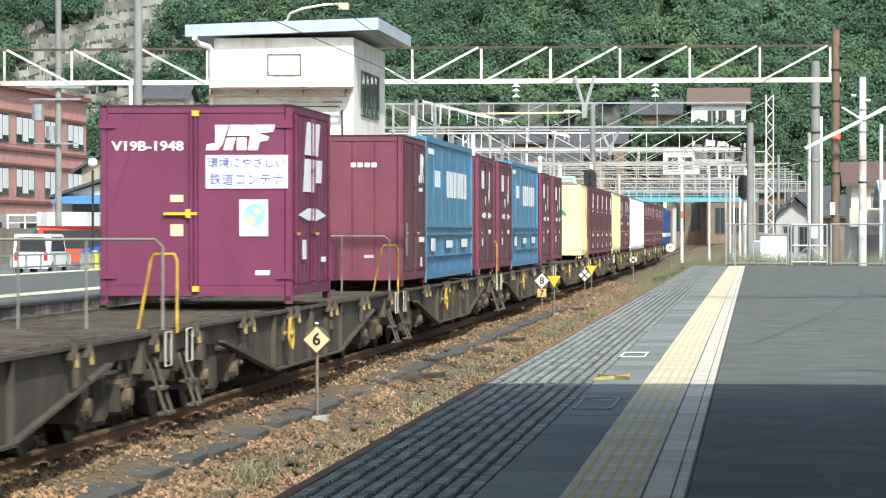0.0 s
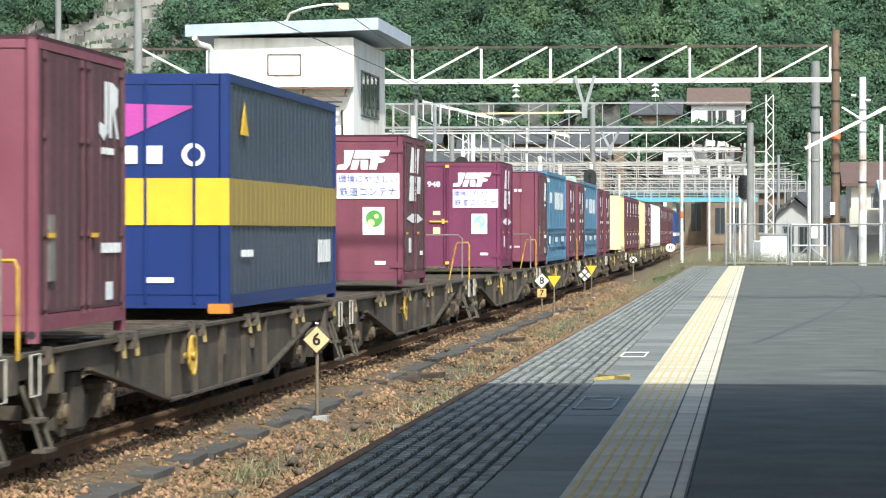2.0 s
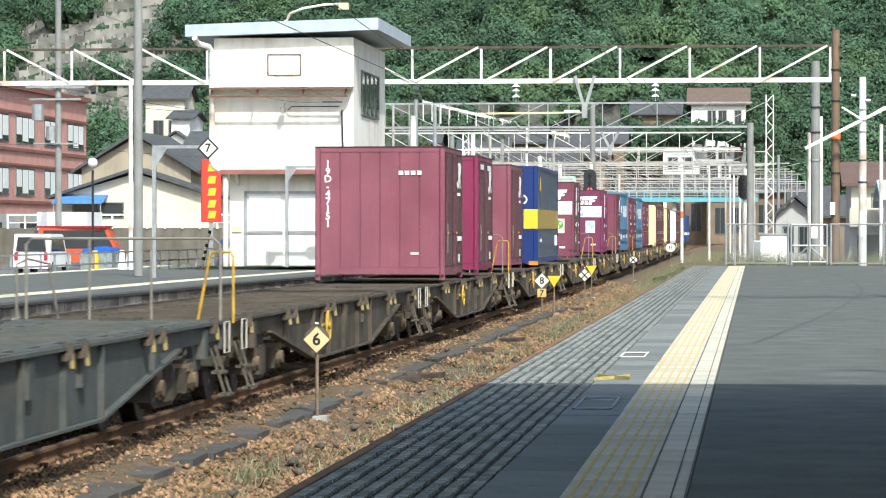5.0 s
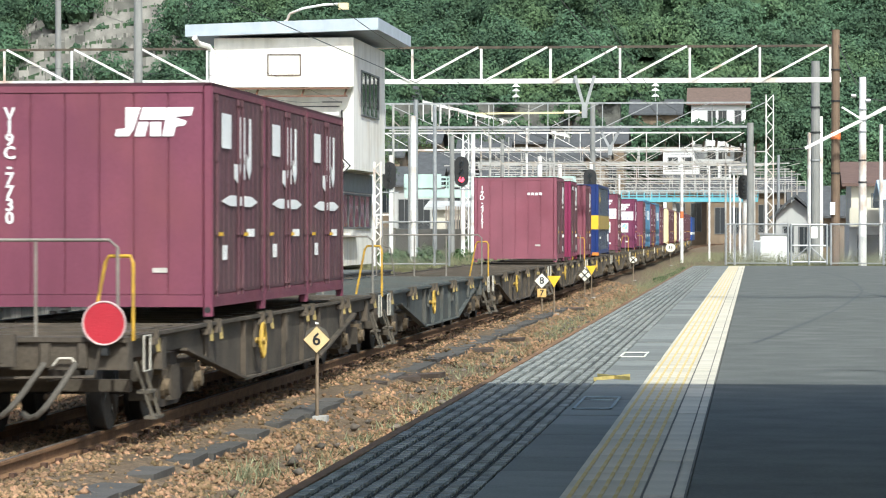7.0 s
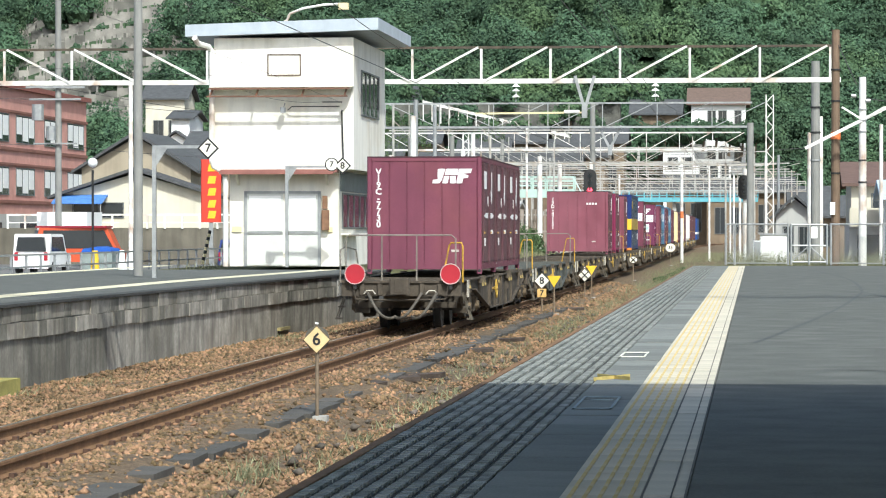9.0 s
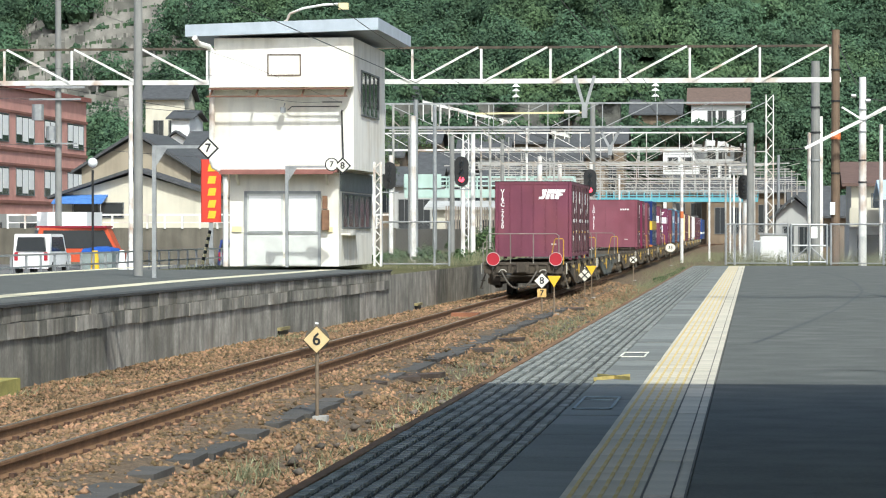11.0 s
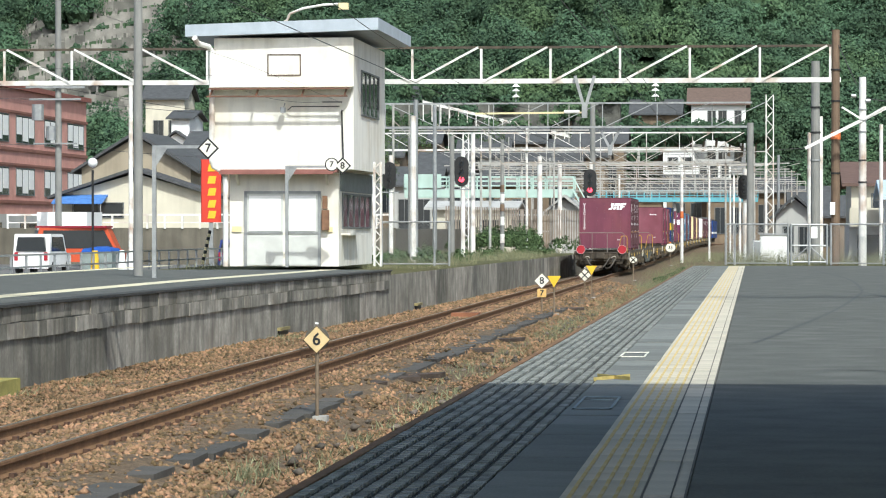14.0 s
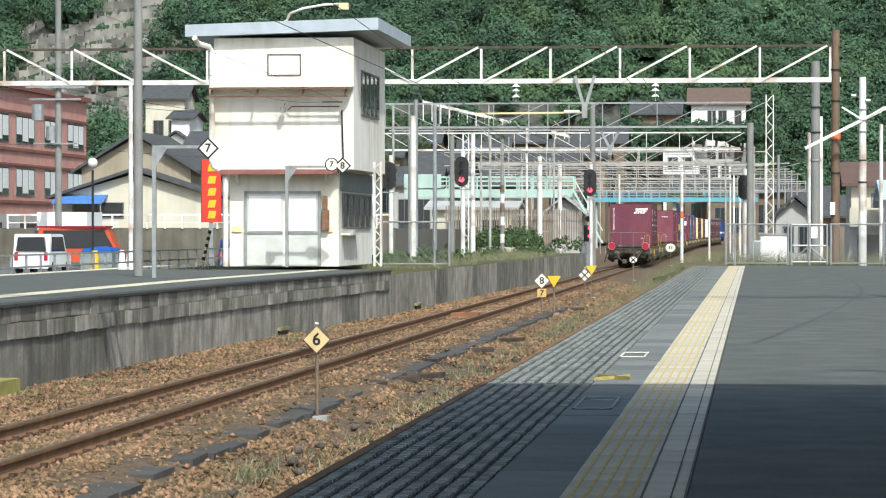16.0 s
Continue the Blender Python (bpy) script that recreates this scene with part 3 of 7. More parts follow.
def container12(m, style, number="", label="maroon twelve-foot steel freight container on a wagon"):
    """style: ribbed (six-panel end), doors (two-leaf end)."""
    C = thing("freight_container", label, "container", group="freight containers")
    # The long-side doors take a darker, duller maroon than the ends.
    side = DULLSIDE if m in (MAROON, FADED, MAGENTA) else m
    X, Y, H = 1.225, 1.857, 2.49
    part("body", Geo().box(-X + 0.03, X - 0.03, -Y + 0.03, Y - 0.03, 0.14, H - 0.06), m, C)
    fr = Geo()
    for sx in (-1, 1):
        for sy in (-1, 1):
            fr.box(sx * X - 0.1 * (sx > 0), sx * X + 0.1 * (sx < 0), sy * Y - 0.11 * (sy > 0), sy * Y + 0.11 * (sy < 0), 0.0, H, 0.02)
    for z0, z1 in ((0.1, 0.23), (H - 0.09, H - 0.02)):
        for sy in (-1, 1):
            fr.box(-X + 0.1, X - 0.1, sy * Y - 0.1 * (sy > 0), sy * Y + 0.1 * (sy < 0), z0, z1)
        for sx in (-1, 1):
            fr.box(sx * X - 0.1 * (sx > 0), sx * X + 0.1 * (sx < 0), -Y + 0.11, Y - 0.11, z0, z1)
    part("frame", fr, m, C)
    for sx in (-1, 1):
        for sy in (-1, 1):
            cs = Geo().rod((sx * (X - 0.05), sy * (Y + 0.004), 0.07), (sx * (X - 0.05), sy * (Y - 0.01), 0.07), 0.035, 8)
            part("corner_casting", cs, BLACK, C)
    part("roof", Geo().box(-X, X, -Y, Y, H - 0.02, H + 0.015), RIBY, C, "dark roof edge")
    if style == "ribbed":
        n, w = 6, (2 * X - 0.2) / 6
        for i in range(n):
            x0 = -X + 0.1 + i * w
            part("end_panel", Geo().box(x0 + 0.012, x0 + w - 0.012, -Y + 0.006, -Y + 0.04, 0.235, H - 0.1), m, C)
    else:
        for x0, x1, nm in ((-X + 0.1, -0.02, "end_door"), (0.03, X - 0.1, "end_door")):
            d = part(nm, Geo().box(x0, x1, -Y + 0.004, -Y + 0.04, 0.235, H - 0.1), m, C)
            hx = x0 if x0 < -0.5 else x1
            for z in (0.36, 2.26):
                part("hinge", Geo().box(hx - 0.11, hx + 0.11, -Y - 0.02, -Y + 0.005, z - 0.05, z + 0.05), m, d)
        for xx in (0.0, -0.06):
            part("lock_rod", Geo().rod((xx, -Y - 0.02, 0.2), (xx, -Y - 0.02, 2.44), 0.02, 8), m, C)
        part("door_handle", Geo().box(-0.4, 0.02, -Y - 0.04, -Y - 0.01, 1.115, 1.15).box(-0.12, -0.06, -Y - 0.05, -Y - 0.01, 1.08, 1.19), YELLOW, C, "yellow door handle")
        for z in (0.15, 2.36):
            part("rod_keeper", Geo().box(-0.045, 0.045, -Y - 0.04, -Y, z, z + 0.07, 0.01), YELLOW, C, "yellow rod keeper")
    # the side: two door leaves with rods
    for y0, y1 in ((-Y + 0.12, -0.02), (0.02, Y - 0.12)):
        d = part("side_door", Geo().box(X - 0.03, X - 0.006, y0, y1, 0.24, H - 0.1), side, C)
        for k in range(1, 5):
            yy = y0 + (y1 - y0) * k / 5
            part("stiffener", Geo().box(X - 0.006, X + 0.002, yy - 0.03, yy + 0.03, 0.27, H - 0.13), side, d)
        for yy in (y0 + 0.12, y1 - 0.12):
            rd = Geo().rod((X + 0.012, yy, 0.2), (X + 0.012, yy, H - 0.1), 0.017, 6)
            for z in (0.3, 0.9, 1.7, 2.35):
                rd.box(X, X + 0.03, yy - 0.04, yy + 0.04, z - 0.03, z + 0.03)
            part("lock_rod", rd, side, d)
        hn = Geo().box(X + 0.012, X + 0.035, y0 + 0.15, y0 + 0.42, 0.86, 0.9)
        part("handle", hn, YELLOW, d, "small yellow handle")
    return C


def side_marks(C, big):
    """White marks on the long side."""
    X = 1.225
    def plate(*shapes):
        for sh in shapes:
            part("painted_mark", Geo().prism(sh, -X - 0.009, -X - 0.005, "y"), WHITE, C, "white painted mark", ON_SIDE)
    if big == 2:
        plate([(-0.75, 1.9), (0.5, 1.9), (0.75, 2.33), (-0.5, 2.33)], [(-0.9, 1.42), (0.15, 1.42), (0.35, 1.85), (-0.7, 1.85)], [(0.3, 1.55), (0.85, 1.55), (0.95, 1.85), (0.45, 1.85)])
        plate([(-1.35, 1.12), (-0.4, 1.05), (0.4, 1.05), (1.35, 1.12), (0.4, 1.21), (-0.4, 1.21)], [(-0.95, 0.55), (-0.6, 0.55), (-0.6, 0.8), (-0.95, 0.8)])
        bars_text(C, 0.85, 0.5, 0.5, 0.07, 5, -X - 0.005, ON_SIDE)
    elif big:
        plate([(-1.25, 1.82), (-0.62, 1.82), (-0.62, 2.2), (-1.25, 2.2)], [(-0.4, 1.5), (-0.15, 1.45), (0.05, 1.6), (0.05, 2.2), (-0.12, 2.2), (-0.12, 1.66), (-0.4, 1.66)],
              [(0.2, 1.5), (0.36, 1.5), (0.36, 2.2), (0.2, 2.2)], [(0.5, 1.62), (0.66, 1.5), (0.82, 1.62), (0.82, 2.2), (0.66, 2.2), (0.66, 1.7), (0.5, 1.8)])
        plate([(-1.3, 1.24), (-0.7, 1.19), (-0.25, 1.19), (-0.25, 1.31), (-0.7, 1.31)], [(-0.12, 1.2), (0.2, 1.2), (0.2, 1.3), (-0.12, 1.3)], [(0.32, 1.19), (0.8, 1.19), (1.3, 1.25), (0.8, 1.31), (0.32, 1.31)])
        bars_text(C, 0.5, 0.85, 0.6, 0.09, 4, -X - 0.005, ON_SIDE)
        bars_text(C, -1.2, 0.6, 0.35, 0.16, 2, -X - 0.005, ON_SIDE)
    else:
        plate([(0.62, 1.78), (0.8, 1.72), (0.98, 1.8), (0.98, 2.25), (0.86, 2.25), (0.86, 1.86), (0.62, 1.88)], [(1.05, 1.75), (1.17, 1.75), (1.17, 2.25), (1.05, 2.25)], [(1.2, 2.25), (1.45, 2.2), (1.45, 2.05), (1.3, 2.0), (1.5, 1.75), (1.38, 1.75), (1.2, 1.98)])
        bars_text(C, 0.7, 1.6, 0.6, 0.06, 4, -X - 0.005, ON_SIDE)
        bars_text(C, 0.7, 0.72, 0.9, 0.09, 7, -X - 0.005, ON_SIDE)
        plate([(0.9, 0.3), (1.2, 0.3), (1.2, 0.46), (0.9, 0.46)])
        part("document_holder", Geo().prism([(-1.5, 0.5), (-1.27, 0.5), (-1.27, 1.05), (-1.5, 1.05)], -X - 0.02, -X - 0.005, "y"), mat("dusty_clear_holder", (0.22, 0.2, 0.18), 0.4, var=0.3), C, "dusty document holder", ON_SIDE)


SW0 = mat("dull_white_plate", (0.5, 0.47, 0.42), 0.6, var=0.2, scale=8)


def end_ribbed(C, number, logo):
    Y = 1.857
    for i, ch in enumerate(number):
        letters("number", ch, 0.19, WHITE, C, pose(-0.98, -Y - 0.003, 2.17 - i * (1.12 / max(1, len(number) - 1))), "white painted number")
    if logo:
        jr_mark(C, 0.17, 1.93, 0.31, None, -Y - 0.002)
    else:
        bars_text(C, 0.36, 1.97, 0.46, 0.075, 4, -Y - 0.002)
    part("label_plate", Geo().box(0.58, 0.74, -Y - 0.006, -Y + 0.006, 0.47, 0.52), SW0, C, "small white label plate")


def end_doors(C, number, sticker):
    Y = 1.857
    letters("number", number, 0.17, WHITE, C, pose(-0.61, -Y - 0.003, 1.98), "white painted number", stretch=1.2) if number else bars_text(C, -1.0, 1.88, 0.75, 0.1, 7, -Y - 0.002)
    jr_mark(C, 0.13, 1.93, 0.32, None, -Y - 0.002)
    s = part("sign_plate", Geo().box(0.13, 1.17, -Y - 0.01, -Y + 0.004, 1.45, 1.87), WHITE, C, "white sign plate with blue writing")
    blue = mat("blue_lettering", (0.12, 0.13, 0.4), 0.6, var=0.1)
    letters("writing", "環境にやさしい", 0.142, blue, s, pose(0.65, -Y - 0.014, 1.765), bold=0.0)
    letters("writing", "鉄道コンテナ", 0.16, blue, s, pose(0.65, -Y - 0.014, 1.555), bold=0.0)
    k = part("sticker", Geo().box(0.56, 0.92, -Y - 0.01, -Y + 0.004, 0.85, 1.31), WHITE, C, "white sticker with a round picture")
    rd = Geo().rod((0.75, -Y - 0.014, 1.12), (0.75, -Y - 0.009, 1.12), 0.14, 20)
    part("round_picture", rd, sticker, k)
    for px, pz, pr in ((0.7, 1.05, 0.06), (0.79, 1.16, 0.04)):
        part("picture_spot", Geo().rod((px, -Y - 0.018, pz), (px, -Y - 0.012, pz), pr, 14), CREAM, k)
    for z0, z1 in ((1.28, 1.37), (0.85, 1.0)):
        part("label_plate", Geo().box(-0.32, -0.16, -Y - 0.008, -Y + 0.004, z0, z1), CREAM, C, "small cream label plate")
    part("label_plate", Geo().box(0.76, 0.94, -Y - 0.006, -Y + 0.004, 0.36, 0.42, 0.003), WHITE, C, "small white label plate")


def long_container(m, label, side_m=None, bands=False):
    C = thing("freight_container", label, "container", group="freight containers")
    X, Y, H = 1.225, (4.6 if bands else 4.7), (2.66 if bands else 2.6)
    part("body", Geo().box(-X + 0.03, X - 0.03, -Y + 0.03, Y - 0.03, 0.12, H - 0.03), side_m or m, C)
    fr = Geo()
    for sx in (-1, 1):
        for sy in (-1, 1):
            fr.box(sx * X - 0.12 * (sx > 0), sx * X + 0.12 * (sx < 0), sy * Y - 0.1 * (sy > 0), sy * Y + 0.1 * (sy < 0), 0.0, H, 0.02)
        for z0, z1 in ((0.06, 0.2), (H - 0.1, H)):
            fr.box(sx * X - 0.06 * (sx > 0), sx * X + 0.06 * (sx < 0), -Y + 0.1, Y - 0.1, z0, z1)
    for z0, z1 in ((0.06, 0.2), (H - 0.12, H)):
        for sy in (-1, 1):
            fr.box(-X + 0.12, X - 0.12, sy * Y - 0.08 * (sy > 0), sy * Y + 0.08 * (sy < 0), z0, z1)
    part("frame", fr, m, C)
    for x0, x1 in ((-X + 0.12, -0.01), (0.01, X - 0.12)):
        d = part("end_door", Geo().box(x0, x1, -Y + 0.008, -Y + 0.05, 0.21, H - 0.13), m, C)
        for f in (0.25, 0.75):
            xx = x0 + (x1 - x0) * f
            part("lock_rod", Geo().rod((xx, -Y - 0.012, 0.12), (xx, -Y - 0.012, H - 0.06), 0.018, 6), m, d)
    n = 26
    rib = Geo().box(X - 0.032, X - 0.021, -0.1, 0.1, 0.21, H - 0.12).mesh("side_rib", side_m or m)
    for i in range(n if bands else 0):
        part("side_rib", rib, None, C, "", pose(0, -Y + 0.25 + (2 * Y - 0.5) * i / (n - 1), 0))
    if bands:
        g = Geo().box(-X + 0.001, X - 0.004, -Y - 0.004, -Y + 0.04, 0.98, 1.5)
        part("yellow_band", g, YELLOW, C, "bright yellow painted band")
        side_y = mat("side_yellow_paint", (0.33, 0.235, 0.06), 0.5, var=0.12, scale=1.0, bump=0.05)
        cr = Geo().box(X - 0.03, X + 0.001, -Y + 0.001, Y - 0.02, 0.98, 1.5)
        for i in range(n):
            y = -Y + 0.25 + (2 * Y - 0.5) * i / (n - 1)
            cr.box(X - 0.03, X + 0.004, y - 0.12, y + 0.12, 0.98, 1.5)
        part("yellow_band", cr, side_y, C, "yellow painted band")
        tri = Geo().prism([(-0.95, 2.36), (0.85, 2.3), (0.1, 1.96), (-0.2, 2.0)], -Y - 0.004, -Y + 0.001, "y")
        part("painted_mark", tri, mat("pink_purple_paint", (0.42, 0.06, 0.3), 0.5, var=0.3, scale=1.0), C, "pink and purple triangle")
        bars_text(C, -0.85, 1.66, 1.4, 0.2, 5, -Y - 0.003, label="white lettering drawn as bars")
        st = Geo().rod((0.82, -Y - 0.006, 1.76), (0.82, -Y, 1.76), 0.13, 16)
        part("painted_mark", st, WHITE, C, "round white mark")
        part("painted_mark", Geo().rod((0.83, -Y - 0.009, 1.76), (0.83, -Y - 0.004, 1.76), 0.08, 16), NAVY, C)
        part("painted_mark", Geo().prism([(-3.85, 2.0), (-3.3, 2.0), (-3.57, 2.36)], -X - 0.012, -X - 0.005, "y"), YELLOW, C, "yellow triangle", ON_SIDE)
        bars_text(C, 2.7, 0.5, 1.3, 0.3, 5, -X - 0.005, ON_SIDE)
        bars_text(C, -3.8, 0.62, 0.9, 0.08, 8, -X - 0.005, ON_SIDE)
        part("label_plate", Geo().box(0.3, 0.6, -Y - 0.006, -Y + 0.01, 0.34, 0.4), WHITE, C, "small white label plate")
        part("corner_casting", Geo().box(X - 0.24, X + 0.005, -Y - 0.006, -Y + 0.2, 0.0, 0.11), mat("orange_casting", (0.6, 0.2, 0.03), 0.5), C, "orange corner casting")
        bars_text(C, -1.1, 2.57, 0.5, 0.06, 5, -Y - 0.004)
    else:
        for i in range(1, 6):
            yy = -Y + 2 * Y * i / 6
            part("side_seam", Geo().box(X - 0.035, X - 0.02, yy - 0.02, yy + 0.02, 0.22, H - 0.12), m, C)
        bars_text(C, -2.9, 1.72, 1.1, 0.3, 3, -X + 0.028, ON_SIDE)
        bars_text(C, -0.6, 1.55, 4.4, 0.5, 6, -X + 0.028, ON_SIDE)
        bars_text(C, -4.1, 2.3, 1.1, 0.1, 6, -X + 0.028, ON_SIDE)
        g = Geo().box(X - 0.03, X + 0.012, -Y + 0.05, Y - 0.05, 0.98, 1.03).box(X - 0.03, X + 0.012, -Y + 0.05, Y - 0.05, 0.84, 0.88).box(X - 0.03, X + 0.012, -Y + 0.05, Y - 0.05, 0.45, 0.48)
        part("side_moulding", g, m, C)
        for x0, x1, z0, z1 in ((-3.9, -3.2, 0.55, 0.78), (-1.0, 0.2, 0.6, 0.74), (2.2, 3.4, 0.6, 0.76)):
            part("label_plate", Geo().box(x0, x1, -X - 0.012, -X - 0.004, z0, z1), WHITE, C, "white label plate", ON_SIDE)
    return C


def locomotive():
    L = thing("locomotive", "blue electric locomotive at the head of the train", "locomotive")
    navy = mat("locomotive_blue", (0.02, 0.06, 0.22), 0.4, var=0.15)
    part("body", Geo().box(-1.4, 1.4, 0.6, 17.6, 1.0, 3.4, 0.08), navy, L)
    part("roof", Geo().box(-1.1, 1.1, 1.2, 17, 3.4, 3.6, 0.1).box(-0.7, 0.7, 6, 12, 3.6, 3.9), mat("loco_roof_grey", (0.12, 0.12, 0.12), 0.6), L)
    part("stripe", Geo().box(-1.41, 1.41, 0.59, 17.61, 1.6, 1.85), WHITE, L, "white stripe")
    part("cab_window", Geo().box(-1.1, -0.1, 0.57, 0.62, 2.35, 3.05).box(0.1, 1.1, 0.57, 0.62, 2.35, 3.05), DARKGLASS, L)
    b = Geo()
    for yc in (3.2, 9.1, 15.0):
        for s in (-1, 1):
            b.box(s * 1.0 - 0.1, s * 1.0 + 0.1, yc - 1.5, yc + 1.5, 0.35, 0.8)
            for d in (-1, 1):
                b.rod((s * 0.5, yc + d, 0.5), (s * 0.63, yc + d, 0.5), 0.5, 20)
    b.box(-1.1, 1.1, 0.4, 17.8, 0.75, 1.0)
    part("bogies", b, DIRT, L)
    return L


def tail_disc(x):
    D = thing("tail_disc", "round red tail marker disc with a pale rim", "marker disc", group="tail discs")
    part("disc", Geo().rod((0, 0, 0), (0, 0.02, 0), 0.195, 32), RED, D)
    part("rim", ring(Geo(), (0, 0.0, 0), 0.2, 0.009, "y", 32), mat("pale_rim", (0.55, 0.42, 0.4), 0.5), D)
    part("bracket", Geo().box(-0.03, 0.03, 0.02, 0.14, -0.3, 0.2), BLACK, D)
    return D


TEALW = mat("dusty_grey_green_steel", (0.072, 0.08, 0.074), 0.75, var=0.3, scale=3, fine=30, bump=0.3, tint=(0.1, 0.085, 0.065))


def load():
    w0 = wagon(True)
    MOVERS.append((w0, 0.0, pose(0, 0, 0)))
    for i in range(1, CARS):
        w = copy_thing(w0, pose(0, 0, 0))
        if i in (3, 5, 9, 12):      # these have no end railing
            for o in [o for o in w.children if o.name.startswith(("end_railing", "hand_hoop"))]:
                bpy.data.objects.remove(o)
        if i == 1:
            tagged(w, "dusty grey-green flat container wagon, empty", "wagon", "container wagons")
            for o in w.children:
                if o.name.startswith(("side_sill", "underframe", "bracket", "end_bracket")):
                    o.data = o.data.copy()
                    o.data.materials[0] = TEALW
        MOVERS.append((w, PITCH * i, pose(0, 0, 0)))
    slot = lambda car, i: PITCH * car + 0.97 + 3.73 * i + 1.86
    deck = pose(0, 0, 1.06)

    def put(C, *p):
        MOVERS.append((C, slot(*p), deck))
        return C

    def more(C, places):
        for p in places:
            MOVERS.append((copy_thing(C, pose(0, 0, 0)), slot(*p), deck))

    c = put(container12(MAROON, "ribbed", label="maroon ribbed steel freight container with a white emblem"), 0, 1)
    side_marks(c, True)
    bare = copy_thing(c, pose(0, 0, 0))
    end_ribbed(c, "V19C-7730", True)
    MOVERS.append((bare, slot(0, 2), deck))
    more(bare, [(0, 3), (7, 4), (8, 0), (8, 4), (9, 0), (11, 2), (11, 4)])
    c = put(container12(FADED, "ribbed", label="faded maroon ribbed freight container with a painted number"), 3, 1)
    side_marks(c, False)
    end_ribbed(c, "19D-47151", False)
    c = put(container12(MAGENTA, "ribbed", label="bright magenta-red ribbed freight container"), 3, 3)
    side_marks(c, False)
    end_ribbed(c, "", False)
    for x0, x1 in ((-1.6, -0.6), (0.3, 1.3)):
        part("label_plate", Geo().box(x0, x1, -1.24, -1.233, 2.22, 2.33), WHITE, c, "white strip", ON_SIDE)
    c = put(container12(FADED, "ribbed", label="faded maroon ribbed freight container with side doors"), 4, 0)
    side_marks(c, False)
    end_ribbed(c, "", False)
    more(c, [(10, 1), (10, 3), (13, 0), (13, 2), (14, 1), (14, 3)])
    c = put(container12(MAROON, "ribbed", label="maroon ribbed freight container with side doors"), 7, 0)
    side_marks(c, False)
    end_ribbed(c, "", False)
    more(c, [(10, 0), (10, 2), (10, 4), (11, 3), (13, 1), (13, 3), (13, 4), (14, 0), (14, 2), (14, 4)])
    for car, num, st in ((5, "", mat("green_picture", (0.1, 0.32, 0.06), 0.5)), (6, "V19B-1948", mat("pale_blue_picture", (0.3, 0.55, 0.62), 0.5))):
        c = put(container12(MAROON if car == 5 else mat("purple_maroon_paint", (0.15, 0.03, 0.075), 0.5, var=0.14, scale=1.2, fine=25, bump=0.08, streak=0.25), "doors", label="maroon freight container with end doors and a white sign"), car, 2 - 0.1 * (car == 5))
        end_doors(c, num, st)
        side_marks(c, 2)
    c = put(container12(CREAM, "doors", label="cream freight container with a green arrow mark"), 9, 4)
    part("painted_mark", Geo().prism([(0.25, 1.9), (0.7, 1.55), (0.75, 1.4), (0.35, 1.6)], -1.87, -1.86, "y"), mat("green_mark", (0.05, 0.35, 0.2), 0.5), c, "green arrow mark")
    more(c, [(11, 0), (11, 1)])
    c = put(container12(WHITE, "ribbed", label="white ribbed freight container"), 12, 0)
    more(c, [(12, i) for i in (1, 2, 3, 4)])
    # Navy with the glare on the long side mixed into its colour.
    grey_navy = mat("glare_greyed_navy", (0.042, 0.056, 0.088), 0.35, var=0.15, scale=0.8, bump=0.05)
    MOVERS.append((long_container(NAVY, "navy blue long freight container with a yellow band", grey_navy, True), PITCH * 4 + 10.65 + 4.6, deck))
    for car in (7, 8):
        MOVERS.append((long_container(SKYBLUE, "light blue long freight container with white lettering"), PITCH * car + 4.85 + 4.7, deck))
    MOVERS.append((locomotive(), PITCH * CARS, pose(0, 0, 0)))
    for x in (-0.91, 1.0):
        MOVERS.append((tail_disc(x), 0.0, pose(x, 0, 1.12)))


load()




# ---- the signal tower ----
def pane_window(parent, name, x0, x1, y0, y1, z0, z1, axis, n, label="dark sliding window"):
    """A window with frame and n panes in the plane x = x1 (axis x) or y = y0 (axis y)."""
    fr = mat("dark_window_frame", (0.16, 0.17, 0.17), 0.5, metal=0.3)
    def bx(g, a, b, za, zb, d0, d1):
        return g.box(x1 + d0, x1 + d1, a, b, za, zb) if axis == "x" else g.box(a, b, y0 - d1, y0 - d0, za, zb)
    a0, a1 = (y0, y1) if axis == "x" else (x0, x1)
    f = Geo()
    for p, q, r, t in ((a0, a1, z0 - 0.05, z0), (a0, a1, z1, z1 + 0.05), (a0 - 0.05, a0, z0 - 0.05, z1 + 0.05), (a1, a1 + 0.05, z0 - 0.05, z1 + 0.05)):
        bx(f, p, q, r, t, -0.02, 0.05)
    w = part(name, f, fr, parent, label)
    s = (a1 - a0) / n
    for i in range(n):
        part("pane", bx(Geo(), a0 + i * s + 0.02, a0 + (i + 1) * s - 0.02, z0, z1, -0.01, 0.012), DARKGLASS, w)
        if i:
            part("mullion", bx(Geo(), a0 + i * s - 0.025, a0 + i * s + 0.025, z0, z1, -0.01, 0.04), fr, w)
    return w


